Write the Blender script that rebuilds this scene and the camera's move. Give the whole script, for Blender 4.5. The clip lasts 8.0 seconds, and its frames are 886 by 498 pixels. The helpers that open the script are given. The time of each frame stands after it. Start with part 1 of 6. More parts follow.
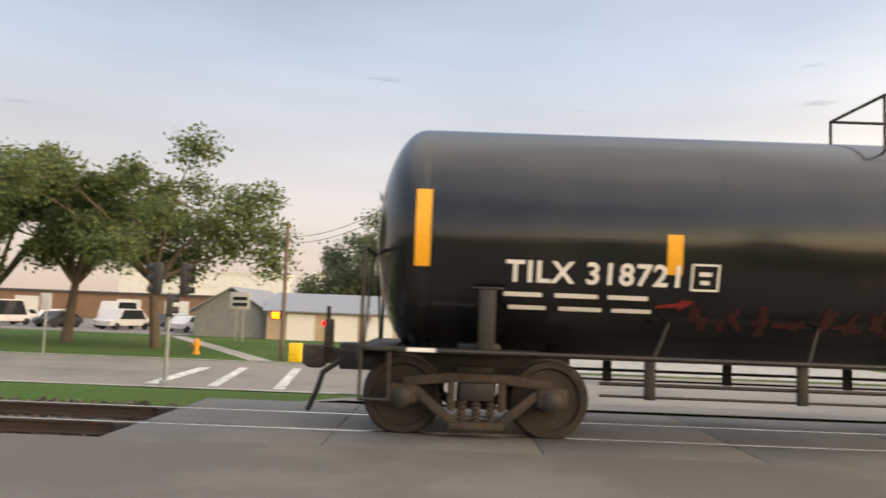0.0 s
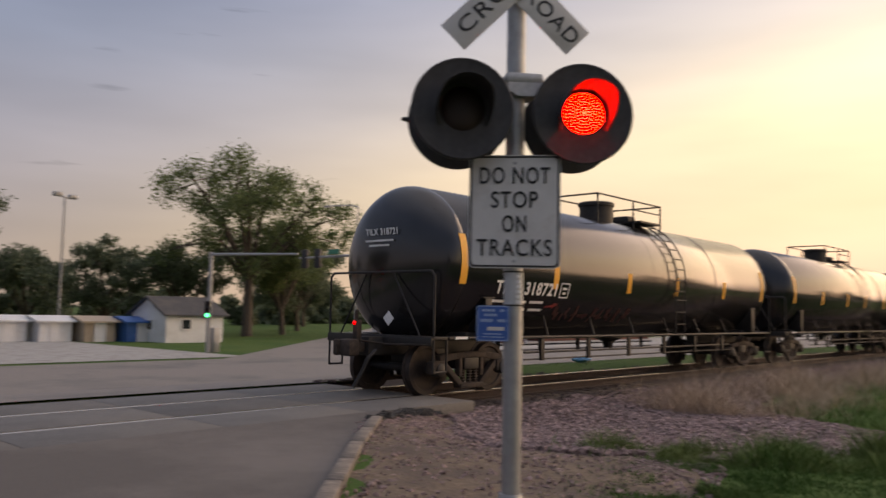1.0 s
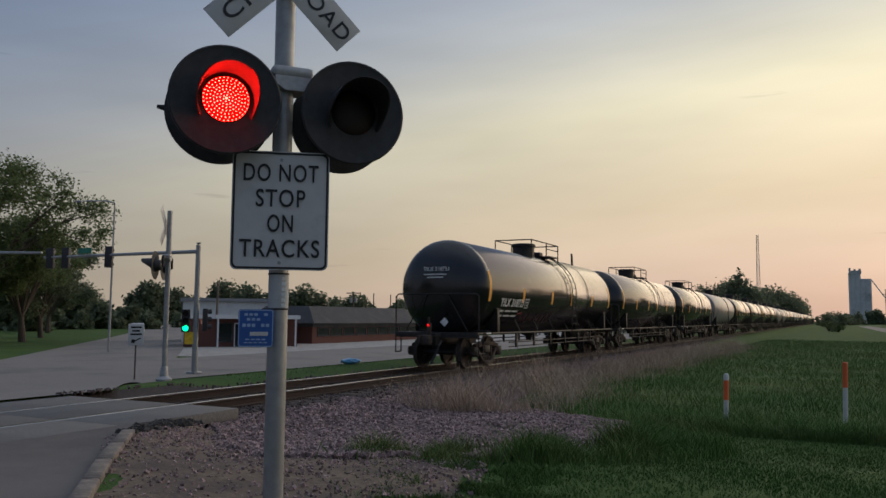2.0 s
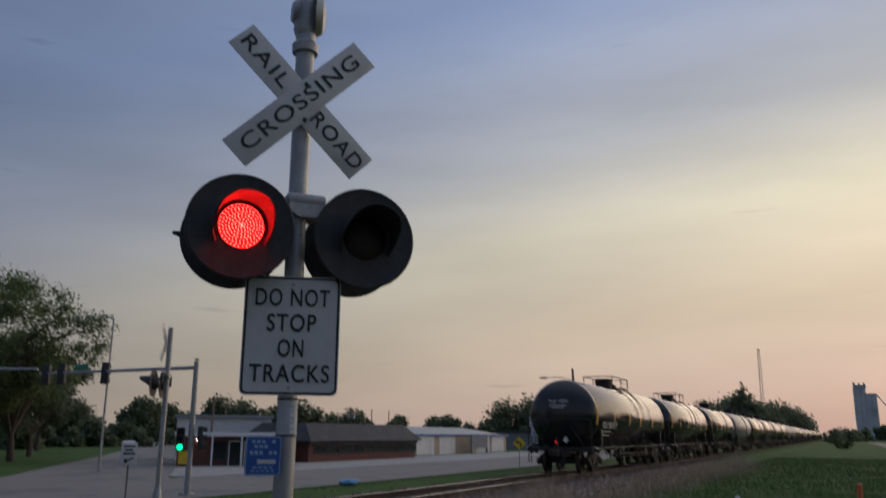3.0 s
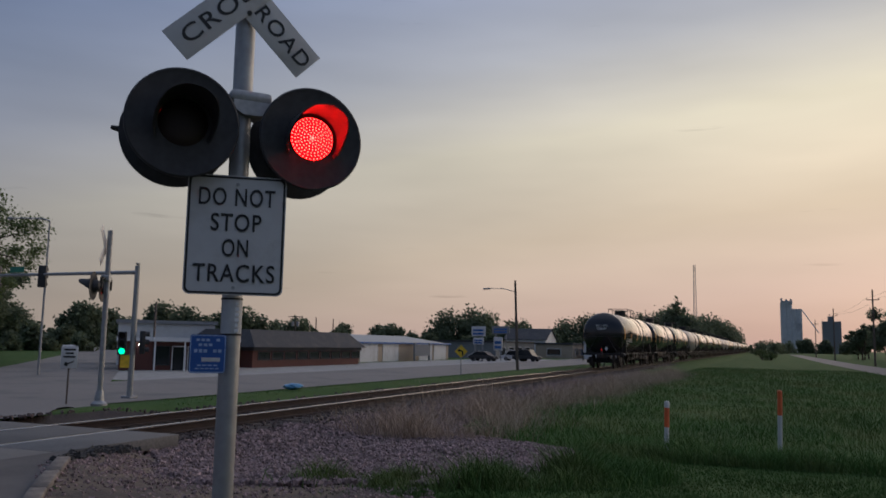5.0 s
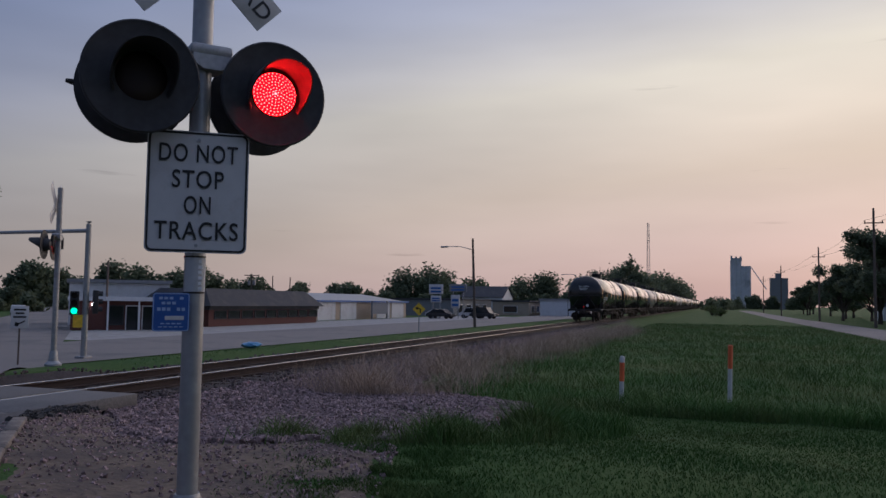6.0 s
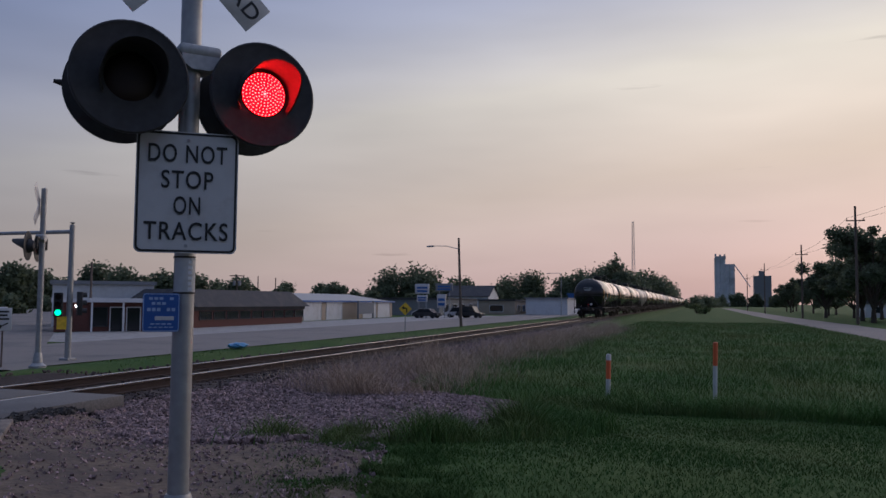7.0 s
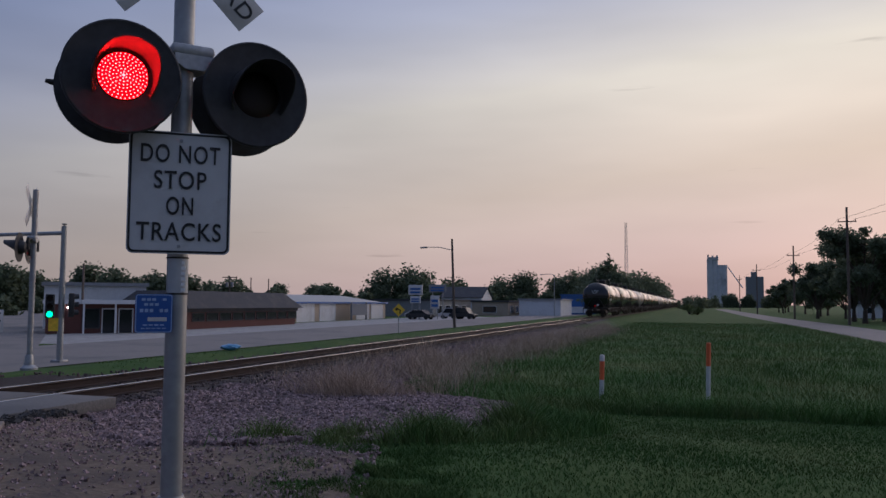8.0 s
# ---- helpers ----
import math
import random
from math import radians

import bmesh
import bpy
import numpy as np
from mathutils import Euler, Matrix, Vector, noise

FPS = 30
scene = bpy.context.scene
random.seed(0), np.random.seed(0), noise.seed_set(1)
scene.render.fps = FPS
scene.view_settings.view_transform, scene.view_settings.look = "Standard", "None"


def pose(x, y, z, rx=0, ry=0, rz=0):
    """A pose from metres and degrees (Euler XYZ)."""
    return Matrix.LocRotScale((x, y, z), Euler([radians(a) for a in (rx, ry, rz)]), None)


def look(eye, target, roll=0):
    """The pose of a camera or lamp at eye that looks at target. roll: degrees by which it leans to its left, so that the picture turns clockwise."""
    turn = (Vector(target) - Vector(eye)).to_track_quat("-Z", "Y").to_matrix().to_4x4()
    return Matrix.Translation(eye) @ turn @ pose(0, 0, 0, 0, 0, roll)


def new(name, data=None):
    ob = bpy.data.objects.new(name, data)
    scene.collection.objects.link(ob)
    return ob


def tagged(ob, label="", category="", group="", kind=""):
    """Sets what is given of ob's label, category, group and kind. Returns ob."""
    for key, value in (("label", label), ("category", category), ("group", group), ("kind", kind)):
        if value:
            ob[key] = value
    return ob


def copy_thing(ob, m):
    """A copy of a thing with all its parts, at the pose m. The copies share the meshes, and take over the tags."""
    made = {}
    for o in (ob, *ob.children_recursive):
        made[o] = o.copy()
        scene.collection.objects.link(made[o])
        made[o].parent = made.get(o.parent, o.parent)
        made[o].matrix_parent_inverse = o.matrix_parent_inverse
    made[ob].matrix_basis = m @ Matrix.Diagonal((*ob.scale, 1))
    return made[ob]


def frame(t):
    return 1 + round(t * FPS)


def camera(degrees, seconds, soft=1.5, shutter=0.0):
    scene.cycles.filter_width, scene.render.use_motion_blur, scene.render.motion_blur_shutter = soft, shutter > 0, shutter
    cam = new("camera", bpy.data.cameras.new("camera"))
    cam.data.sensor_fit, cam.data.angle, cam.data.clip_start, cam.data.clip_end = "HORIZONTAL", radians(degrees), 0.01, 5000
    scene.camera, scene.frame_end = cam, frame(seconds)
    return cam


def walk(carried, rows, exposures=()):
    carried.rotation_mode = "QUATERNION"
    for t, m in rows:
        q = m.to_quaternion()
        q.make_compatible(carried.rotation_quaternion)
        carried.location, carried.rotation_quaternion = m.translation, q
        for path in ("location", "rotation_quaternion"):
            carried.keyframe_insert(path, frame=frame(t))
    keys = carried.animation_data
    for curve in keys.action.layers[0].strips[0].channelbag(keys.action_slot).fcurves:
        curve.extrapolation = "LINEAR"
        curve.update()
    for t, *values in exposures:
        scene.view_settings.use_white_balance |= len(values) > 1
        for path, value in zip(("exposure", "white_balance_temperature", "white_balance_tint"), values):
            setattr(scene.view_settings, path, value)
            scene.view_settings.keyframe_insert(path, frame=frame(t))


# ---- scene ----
# ---- camera ----
cam = camera(58.0, 8.0, 1.5, 0.2)
# seconds, place, yaw to the left of the track, pitch up, lean
PATH = [
    (0.0, 0.035, -0.144, 1.487, 90.59, 4.45, 2.14),
    (0.1, 0.034, -0.140, 1.489, 87.78, 4.58, 2.29),
    (0.2, 0.034, -0.140, 1.492, 84.20, 4.61, 2.14),
    (0.3, 0.035, -0.141, 1.492, 78.79, 4.68, 1.94),
    (0.4, 0.036, -0.142, 1.491, 72.75, 4.45, 1.01),
    (0.5, 0.040, -0.143, 1.490, 66.52, 4.38, 0.52),
    (0.6, 0.054, -0.146, 1.490, 60.92, 4.39, 0.97),
    (0.7, 0.097, -0.129, 1.493, 55.58, 4.33, 0.77),
    (0.8, 0.122, -0.105, 1.488, 50.68, 4.38, 0.89),
    (0.9, 0.144, -0.064, 1.485, 46.22, 4.42, 1.08),
    (1.0, 0.161, -0.022, 1.487, 42.26, 4.52, 1.10),
    (1.2, 0.168, 0.069, 1.504, 36.15, 4.52, 1.08),
    (1.4, 0.163, 0.108, 1.502, 31.65, 4.54, 0.84),
    (1.5, 0.162, 0.125, 1.500, 29.87, 4.57, 0.55),
    (1.7, 0.134, 0.126, 1.497, 27.11, 4.65, 0.27),
    (2.8, 0.050, 0.078, 1.514, 25.02, 8.37, 1.13),
    (3.0, 0.044, 0.052, 1.559, 25.91, 13.03, 0.44),
    (3.5, 0.030, 0.068, 1.572, 27.37, 17.47, 0.44),
    (4.0, 0.033, 0.070, 1.568, 26.89, 16.90, 0.54),
    (4.5, 0.044, 0.057, 1.559, 25.18, 12.74, 0.70),
    (5.0, 0.038, 0.056, 1.512, 21.90, 6.73, 1.09),
    (5.2, 0.029, 0.057, 1.509, 20.92, 5.27, 1.07),
    (6.5, -0.016, -0.001, 1.502, 18.32, 3.73, 0.52),
    (7.0, -0.017, -0.013, 1.500, 17.85, 3.76, 0.44),
    (7.5, -0.030, -0.002, 1.495, 17.53, 3.78, 0.37),
    (8.0, -0.027, -0.003, 1.496, 17.37, 3.85, 0.36),
]
# seconds, stops, kelvin, tint
EXPOSURE = [
    (0.0, 2.3, 8800, 13), (0.5, 1.68, 9500, 23), (1.0, 1.15, 8000, 22), (1.5, 0.74, 7300, 17), (1.7, 0.6, 6900, 10),
    (2.8, 0.28, 6100, 16), (3.5, 0.06, 6450, 15), (4.0, 0.06, 6450, 15), (4.5, 0.04, 6350, 15), (5.0, 0.22, 6080, 17),
    (6.5, 0.22, 5620, 24), (8.0, 0.22, 5620, 24),
]
walk(cam, [(t, pose(x, y, z, 90 + pitch, -lean, yaw)) for t, x, y, z, yaw, pitch, lean in PATH], EXPOSURE)

# ---- sky and sun ----
world = bpy.data.worlds.new("dusk_sky")
scene.world = world
world.use_nodes = True


def build_sky():
    """A hazy dusk: the clear sky, a veil that glows towards the set sun, and thin streaked cloud."""
    nt = world.node_tree
    n, l = nt.nodes, nt.links
    n.clear()
    out = n.new("ShaderNodeOutputWorld")
    bg = n.new("ShaderNodeBackground")
    sky = n.new("ShaderNodeTexSky")
    sky.sky_type, sky.sun_disc = "NISHITA", False
    sky.sun_elevation, sky.sun_rotation = radians(4.0), radians(25)
    sky.air_density, sky.dust_density, sky.ozone_density = 1.0, 2.0, 3.0
    co = n.new("ShaderNodeTexCoord")
    sep = n.new("ShaderNodeSeparateXYZ")
    l.new(co.outputs["Generated"], sep.inputs[0])

    def ramp(stops, height):
        r = n.new("ShaderNodeValToRGB")
        e = r.color_ramp.elements
        while len(e) < len(stops):
            e.new(0.5)
        for el, (at, c) in zip(e, stops):
            el.position, el.color = at, (*c, 1)
        l.new(height, r.inputs[0])
        return r.outputs[0]

    flat = n.new("ShaderNodeVectorMath")
    flat.operation = "MULTIPLY"
    flat.inputs[1].default_value = (1, 1, 0)
    l.new(co.outputs["Generated"], flat.inputs[0])
    unit = n.new("ShaderNodeVectorMath")
    unit.operation = "NORMALIZE"
    l.new(flat.outputs[0], unit.inputs[0])
    dot = n.new("ShaderNodeVectorMath")
    dot.operation = "DOT_PRODUCT"
    dot.inputs[1].default_value = (math.sin(radians(25)), math.cos(radians(25)), 0)
    l.new(unit.outputs[0], dot.inputs[0])
    near = n.new("ShaderNodeMapRange")
    near.inputs["From Min"].default_value, near.inputs["From Max"].default_value = -0.4, 0.98
    l.new(dot.outputs["Value"], near.inputs["Value"])
    # the bright band climbs towards the sun
    tilt = n.new("ShaderNodeMath")
    tilt.operation = "MULTIPLY_ADD"
    tilt.inputs[1].default_value, tilt.inputs[2].default_value = -0.31, 0.283
    l.new(near.outputs["Result"], tilt.inputs[0])
    climb = n.new("ShaderNodeMath")
    l.new(tilt.outputs[0], climb.inputs[0])
    l.new(sep.outputs["Z"], climb.inputs[1])
    # The unseen sky overhead is made brighter than lower down, to light the ground.
    glow = ramp([(0.0, (0.53, 0.355, 0.275)), (0.06, (0.59, 0.425, 0.315)), (0.15, (0.66, 0.525, 0.34)), (0.27, (0.79, 0.71, 0.48)), (0.37, (0.52, 0.52, 0.485)), (0.54, (0.27, 0.34, 0.49)), (0.8, (0.33, 0.385, 0.47)), (1.0, (0.40, 0.45, 0.53))], climb.outputs[0])
    away = ramp([(0.0, (0.165, 0.15, 0.155)), (0.1, (0.155, 0.158, 0.185)), (0.3, (0.105, 0.143, 0.21)), (0.56, (0.088, 0.128, 0.21)), (0.8, (0.25, 0.31, 0.41)), (1.0, (0.40, 0.45, 0.53))], sep.outputs["Z"])
    fall = n.new("ShaderNodeMath")
    fall.operation = "POWER"
    fall.inputs[1].default_value = 1.35
    l.new(near.outputs["Result"], fall.inputs[0])
    veil = n.new("ShaderNodeMix")
    veil.data_type = "RGBA"
    l.new(fall.outputs[0], veil.inputs[0])
    l.new(away, veil.inputs[6])
    l.new(glow, veil.inputs[7])
    # long streaks of thin cloud
    turn = n.new("ShaderNodeMapping")
    turn.inputs["Rotation"].default_value = (radians(8), radians(24), 0)
    turn.inputs["Scale"].default_value = (1.0, 1.0, 5.0)
    l.new(co.outputs["Generated"], turn.inputs[0])
    streak = n.new("ShaderNodeTexNoise")
    streak.inputs["Scale"].default_value, streak.inputs["Detail"].default_value = 1.3, 4
    l.new(turn.outputs[0], streak.inputs["Vector"])
    level = n.new("ShaderNodeMapRange")
    level.inputs["From Min"].default_value, level.inputs["From Max"].default_value = 0.3, 0.7
    level.inputs["To Min"].default_value, level.inputs["To Max"].default_value = 0.71, 1.01
    l.new(streak.outputs["Fac"], level.inputs["Value"])
    shaded = n.new("ShaderNodeVectorMath")
    shaded.operation = "SCALE"
    l.new(veil.outputs[2], shaded.inputs[0])
    l.new(level.outputs["Result"], shaded.inputs["Scale"])
    # a few small flat clouds low down
    low = n.new("ShaderNodeMapping")
    low.inputs["Scale"].default_value = (7, 7, 75)
    l.new(co.outputs["Generated"], low.inputs[0])
    fleck = n.new("ShaderNodeTexNoise")
    fleck.inputs["Scale"].default_value, fleck.inputs["Detail"].default_value = 1.0, 3
    l.new(low.outputs[0], fleck.inputs["Vector"])
    cut = n.new("ShaderNodeMapRange")
    cut.inputs["From Min"].default_value, cut.inputs["From Max"].default_value = 0.69, 0.77
    cut.inputs["To Min"].default_value, cut.inputs["To Max"].default_value = 1.0, 0.8
    l.new(fleck.outputs["Fac"], cut.inputs["Value"])
    dulled = n.new("ShaderNodeVectorMath")
    dulled.operation = "SCALE"
    l.new(shaded.outputs[0], dulled.inputs[0])
    l.new(cut.outputs["Result"], dulled.inputs["Scale"])
    clear = n.new("ShaderNodeVectorMath")
    clear.operation = "SCALE"
    clear.inputs["Scale"].default_value = 0.012
    l.new(sky.outputs[0], clear.inputs[0])
    add = n.new("ShaderNodeVectorMath")
    l.new(clear.outputs[0], add.inputs[0])
    l.new(dulled.outputs[0], add.inputs[1])
    l.new(add.outputs[0], bg.inputs[0])
    l.new(bg.outputs[0], out.inputs[0])


build_sky()
sun = new("sun", bpy.data.lights.new("sun", "SUN"))
sun.data.energy, sun.data.angle, sun.data.color = 1.0, radians(70), (1.0, 0.78, 0.55)
sun.matrix_world = look((0, 0, 50), (-50 * math.sin(radians(25)), -50 * math.cos(radians(25)), 50 - 50 * math.tan(radians(10))))
# ---- materials ----
def rgb(c):
    return (*c, 1.0) if len(c) == 3 else c


def mat(name, base, rough=0.7, metal=0.0, vary=0.15, scale=8.0, bump=0.0, second=None, amount=0.0, patch=1.2, spec=0.5, glow=None, power=0.0, each=0.0, island=0.0, ior=1.5):
    """A painted, stony or metal surface with fine grain, larger stains in a second colour and relief."""
    m = bpy.data.materials.new(name)
    m.use_nodes = True
    nt = m.node_tree
    n, l = nt.nodes, nt.links
    b = n["Principled BSDF"]
    b.inputs["Roughness"].default_value, b.inputs["Metallic"].default_value = rough, metal
    b.inputs["Specular IOR Level"].default_value, b.inputs["IOR"].default_value = spec, ior
    coord = n.new("ShaderNodeTexCoord")
    grain = n.new("ShaderNodeTexNoise")
    grain.inputs["Scale"].default_value, grain.inputs["Detail"].default_value = scale, 6
    l.new(coord.outputs["Object"], grain.inputs["Vector"])
    lo = tuple(max(0, v * (1 - vary)) for v in base)
    hi = tuple(min(1, v * (1 + vary)) for v in base)
    ramp = n.new("ShaderNodeMix")
    ramp.data_type = "RGBA"
    ramp.inputs[6].default_value, ramp.inputs[7].default_value = rgb(lo), rgb(hi)
    span = n.new("ShaderNodeMapRange")
    span.inputs["From Min"].default_value, span.inputs["From Max"].default_value = 0.3, 0.7
    l.new(grain.outputs["Fac"], span.inputs["Value"])
    l.new(span.outputs["Result"], ramp.inputs[0])
    colour = ramp.outputs[2]
    if second:
        stain = n.new("ShaderNodeTexNoise")
        stain.inputs["Scale"].default_value, stain.inputs["Detail"].default_value = patch, 7
        stain.inputs["Roughness"].default_value = 0.65
        l.new(coord.outputs["Object"], stain.inputs["Vector"])
        cut = n.new("ShaderNodeMapRange")
        cut.inputs["From Min"].default_value, cut.inputs["From Max"].default_value = 0.62 - 0.3 * amount, 0.75 - 0.2 * amount
        l.new(stain.outputs["Fac"], cut.inputs["Value"])
        over = n.new("ShaderNodeMix")
        over.data_type = "RGBA"
        over.inputs[7].default_value = rgb(second)
        l.new(cut.outputs["Result"], over.inputs[0])
        l.new(colour, over.inputs[6])
        colour = over.outputs[2]
    if each or island:
        src = n.new("ShaderNodeObjectInfo").outputs["Random"] if each else n.new("ShaderNodeNewGeometry").outputs["Random Per Island"]
        k = each or island
        rng = n.new("ShaderNodeMapRange")
        rng.inputs["To Min"].default_value, rng.inputs["To Max"].default_value = 1 - k, 1 + k
        l.new(src, rng.inputs["Value"])
        hsv = n.new("ShaderNodeHueSaturation")
        l.new(rng.outputs["Result"], hsv.inputs["Value"])
        l.new(colour, hsv.inputs["Color"])
        colour = hsv.outputs["Color"]
    l.new(colour, b.inputs["Base Color"])
    if bump:
        bp = n.new("ShaderNodeBump")
        bp.inputs["Strength"].default_value, bp.inputs["Distance"].default_value = 1.0, bump
        l.new(grain.outputs["Fac"], bp.inputs["Height"])
        l.new(bp.outputs["Normal"], b.inputs["Normal"])
    if glow:
        b.inputs["Emission Color"].default_value, b.inputs["Emission Strength"].default_value = rgb(glow), power
    return m


M = {}
M["asphalt"] = mat("asphalt", (0.092, 0.082, 0.075), 0.85, vary=0.25, scale=60, bump=0.006, second=(0.14, 0.125, 0.115), amount=0.5, patch=0.35)
M["broken"] = mat("broken_asphalt", (0.04, 0.038, 0.037), 0.9, vary=0.3, scale=25, bump=0.01)
M["highway"] = mat("concrete_road", (0.2, 0.18, 0.165), 0.85, vary=0.2, scale=30, bump=0.004, second=(0.13, 0.125, 0.12), amount=0.4, patch=0.25)
M["kerb"] = mat("dirty_kerb", (0.2, 0.17, 0.145), 0.9, vary=0.35, scale=14, bump=0.01, second=(0.09, 0.08, 0.075), amount=0.6, patch=3)
M["concrete"] = mat("concrete", (0.34, 0.33, 0.31), 0.85, vary=0.2, scale=25, bump=0.004, second=(0.22, 0.21, 0.2), amount=0.5, patch=1.5)
M["panel"] = mat("crossing_panel", (0.12, 0.115, 0.11), 0.8, vary=0.25, scale=30, bump=0.004, second=(0.1, 0.096, 0.092), amount=0.5, patch=1.1, each=0.15)
M["rubber"] = mat("flangeway_rubber", (0.02, 0.02, 0.021), 0.8)
M["paint_white"] = mat("road_paint", (0.62, 0.62, 0.6), 0.8, vary=0.2, scale=30, second=(0.25, 0.245, 0.24), amount=0.6, patch=5)
M["rail"] = mat("rail_steel", (0.04, 0.024, 0.02), 0.85, 0.1, scale=20, second=(0.028, 0.018, 0.015), amount=0.5, patch=4)
M["rail_head"] = mat("polished_rail_head", (0.5, 0.48, 0.46), 0.26, 1.0, vary=0.1, scale=30)
M["tie"] = mat("creosoted_timber", (0.055, 0.043, 0.035), 0.9, vary=0.3, scale=20, bump=0.01, each=0.25)
M["ballast_bed"] = mat("ballast_bed", (0.13, 0.098, 0.09), 0.95, vary=0.45, scale=22, bump=0.05, second=(0.1, 0.085, 0.08), amount=0.5, patch=2.5)
# Darker versions of the ballast and stone colours, for the track bed.
M["track_bed"] = mat("dark_ballast_bed", (0.06, 0.046, 0.042), 0.95, vary=0.4, scale=22, bump=0.05, second=(0.04, 0.033, 0.03), amount=0.5, patch=2.5)
M["stone_dark"] = mat("dark_ballast_stone", (0.085, 0.064, 0.06), 0.9, vary=0.3, scale=14, island=0.5)
M["stone"] = mat("pink_quartzite_stone", (0.235, 0.17, 0.165), 0.9, vary=0.3, scale=14, island=0.6)
M["tank"] = mat("black_tank_paint", (0.011, 0.011, 0.013), 0.17, ior=1.6, vary=0.3, scale=2.5, second=(0.024, 0.021, 0.02), amount=0.4, patch=0.7)
M["tank_grey"] = mat("grey_tank_paint", (0.22, 0.22, 0.23), 0.35, vary=0.15, scale=2.5, second=(0.2, 0.18, 0.17), amount=0.5, patch=0.8)
M["under"] = mat("grimy_black_steel", (0.014, 0.013, 0.013), 0.6, vary=0.4, scale=12, second=(0.024, 0.019, 0.016), amount=0.5, patch=2.5)
M["truck"] = mat("rusty_cast_steel", (0.055, 0.04, 0.032), 0.85, 0.1, vary=0.4, scale=14, bump=0.004, second=(0.035, 0.027, 0.023), amount=0.6, patch=3)
M["wheel"] = mat("wheel_steel", (0.042, 0.031, 0.026), 0.7, 0.3, vary=0.35, scale=12, second=(0.03, 0.023, 0.02), amount=0.6, patch=4)
M["tread"] = mat("polished_wheel_tread", (0.4, 0.38, 0.36), 0.35, 1.0)
M["reflector"] = mat("yellow_reflective_tape", (0.78, 0.36, 0.025), 0.5, vary=0.08, scale=20)
M["lettering"] = mat("white_lettering", (0.75, 0.75, 0.74), 0.6, vary=0.08, scale=20)
M["graffiti_bright"] = mat("bright_red_spray_paint", (0.2, 0.02, 0.018), 0.5, vary=0.3, scale=10)
M["graffiti"] = mat("red_spray_paint", (0.045, 0.012, 0.012), 0.5, vary=0.3, scale=10)
M["galv"] = mat("galvanised_steel", (0.33, 0.34, 0.345), 0.5, 0.6, vary=0.15, scale=12, second=(0.3, 0.3, 0.31), amount=0.5, patch=4)
M["signal_black"] = mat("matt_black_paint", (0.026, 0.026, 0.029), 0.6, vary=0.3, scale=15)
M["casting"] = mat("aluminium_casting", (0.42, 0.42, 0.42), 0.55, 0.4, vary=0.15, scale=25)
M["sign_white"] = mat("white_reflective_sheet", (0.54, 0.54, 0.54), 0.45, vary=0.06, scale=6, second=(0.45, 0.44, 0.43), amount=0.35, patch=3)
M["sign_grey"] = mat("weathered_label", (0.4, 0.41, 0.42), 0.6, vary=0.12, scale=12)
M["sign_black"] = mat("black_sign_ink", (0.012, 0.012, 0.013), 0.5)
M["sign_blue"] = mat("blue_reflective_sheet", (0.022, 0.09, 0.33), 0.45, vary=0.1, scale=10)
M["sign_yellow"] = mat("yellow_sign_sheet", (0.8, 0.5, 0.03), 0.5)
M["sign_orange"] = mat("orange_marker_paint", (0.7, 0.13, 0.04), 0.5, vary=0.15, scale=10)
M["hydrant"] = mat("hydrant_paint", (0.75, 0.28, 0.03), 0.5, vary=0.1, scale=12)
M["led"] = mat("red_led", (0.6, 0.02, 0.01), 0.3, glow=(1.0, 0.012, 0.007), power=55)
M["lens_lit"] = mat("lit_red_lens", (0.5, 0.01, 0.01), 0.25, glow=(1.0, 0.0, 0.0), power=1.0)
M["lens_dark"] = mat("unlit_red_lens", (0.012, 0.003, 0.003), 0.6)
M["green_lamp"] = mat("green_lamp", (0.02, 0.4, 0.3), 0.3, glow=(0.0, 1.0, 0.32), power=1.8)
M["orange_lamp"] = mat("orange_lamp", (0.5, 0.1, 0.02), 0.3, glow=(1.0, 0.12, 0.01), power=2.2)
M["white_lamp"] = mat("white_lamp", (0.8, 0.8, 0.8), 0.3, glow=(1.0, 0.95, 0.85), power=12)
M["soil"] = mat("dry_soil", (0.15, 0.11, 0.076), 0.95, vary=0.35, scale=16, bump=0.02, second=(0.085, 0.064, 0.052), amount=0.62, patch=1.1)
M["bark"] = mat("bark", (0.09, 0.07, 0.055), 0.95, vary=0.4, scale=14, bump=0.03)


def leaf_mat(name, base, vary):
    """Thin leaves that let some light through, each a little different."""
    m = bpy.data.materials.new(name)
    m.use_nodes = True
    n, l = m.node_tree.nodes, m.node_tree.links
    b = n["Principled BSDF"]
    b.inputs["Roughness"].default_value, b.inputs["Specular IOR Level"].default_value = 0.6, 0.25
    rng = n.new("ShaderNodeMapRange")
    rng.inputs["To Min"].default_value, rng.inputs["To Max"].default_value = 1 - vary, 1 + vary
    l.new(n.new("ShaderNodeNewGeometry").outputs["Random Per Island"], rng.inputs["Value"])
    hsv = n.new("ShaderNodeHueSaturation")
    hsv.inputs["Color"].default_value = rgb(base)
    l.new(rng.outputs["Result"], hsv.inputs["Value"])
    l.new(hsv.outputs["Color"], b.inputs["Base Color"])
    thin = n.new("ShaderNodeBsdfTranslucent")
    l.new(hsv.outputs["Color"], thin.inputs["Color"])
    mix = n.new("ShaderNodeMixShader")
    mix.inputs[0].default_value = 0.5
    l.new(b.outputs[0], mix.inputs[1])
    l.new(thin.outputs[0], mix.inputs[2])
    l.new(mix.outputs[0], n["Material Output"].inputs[0])
    return m


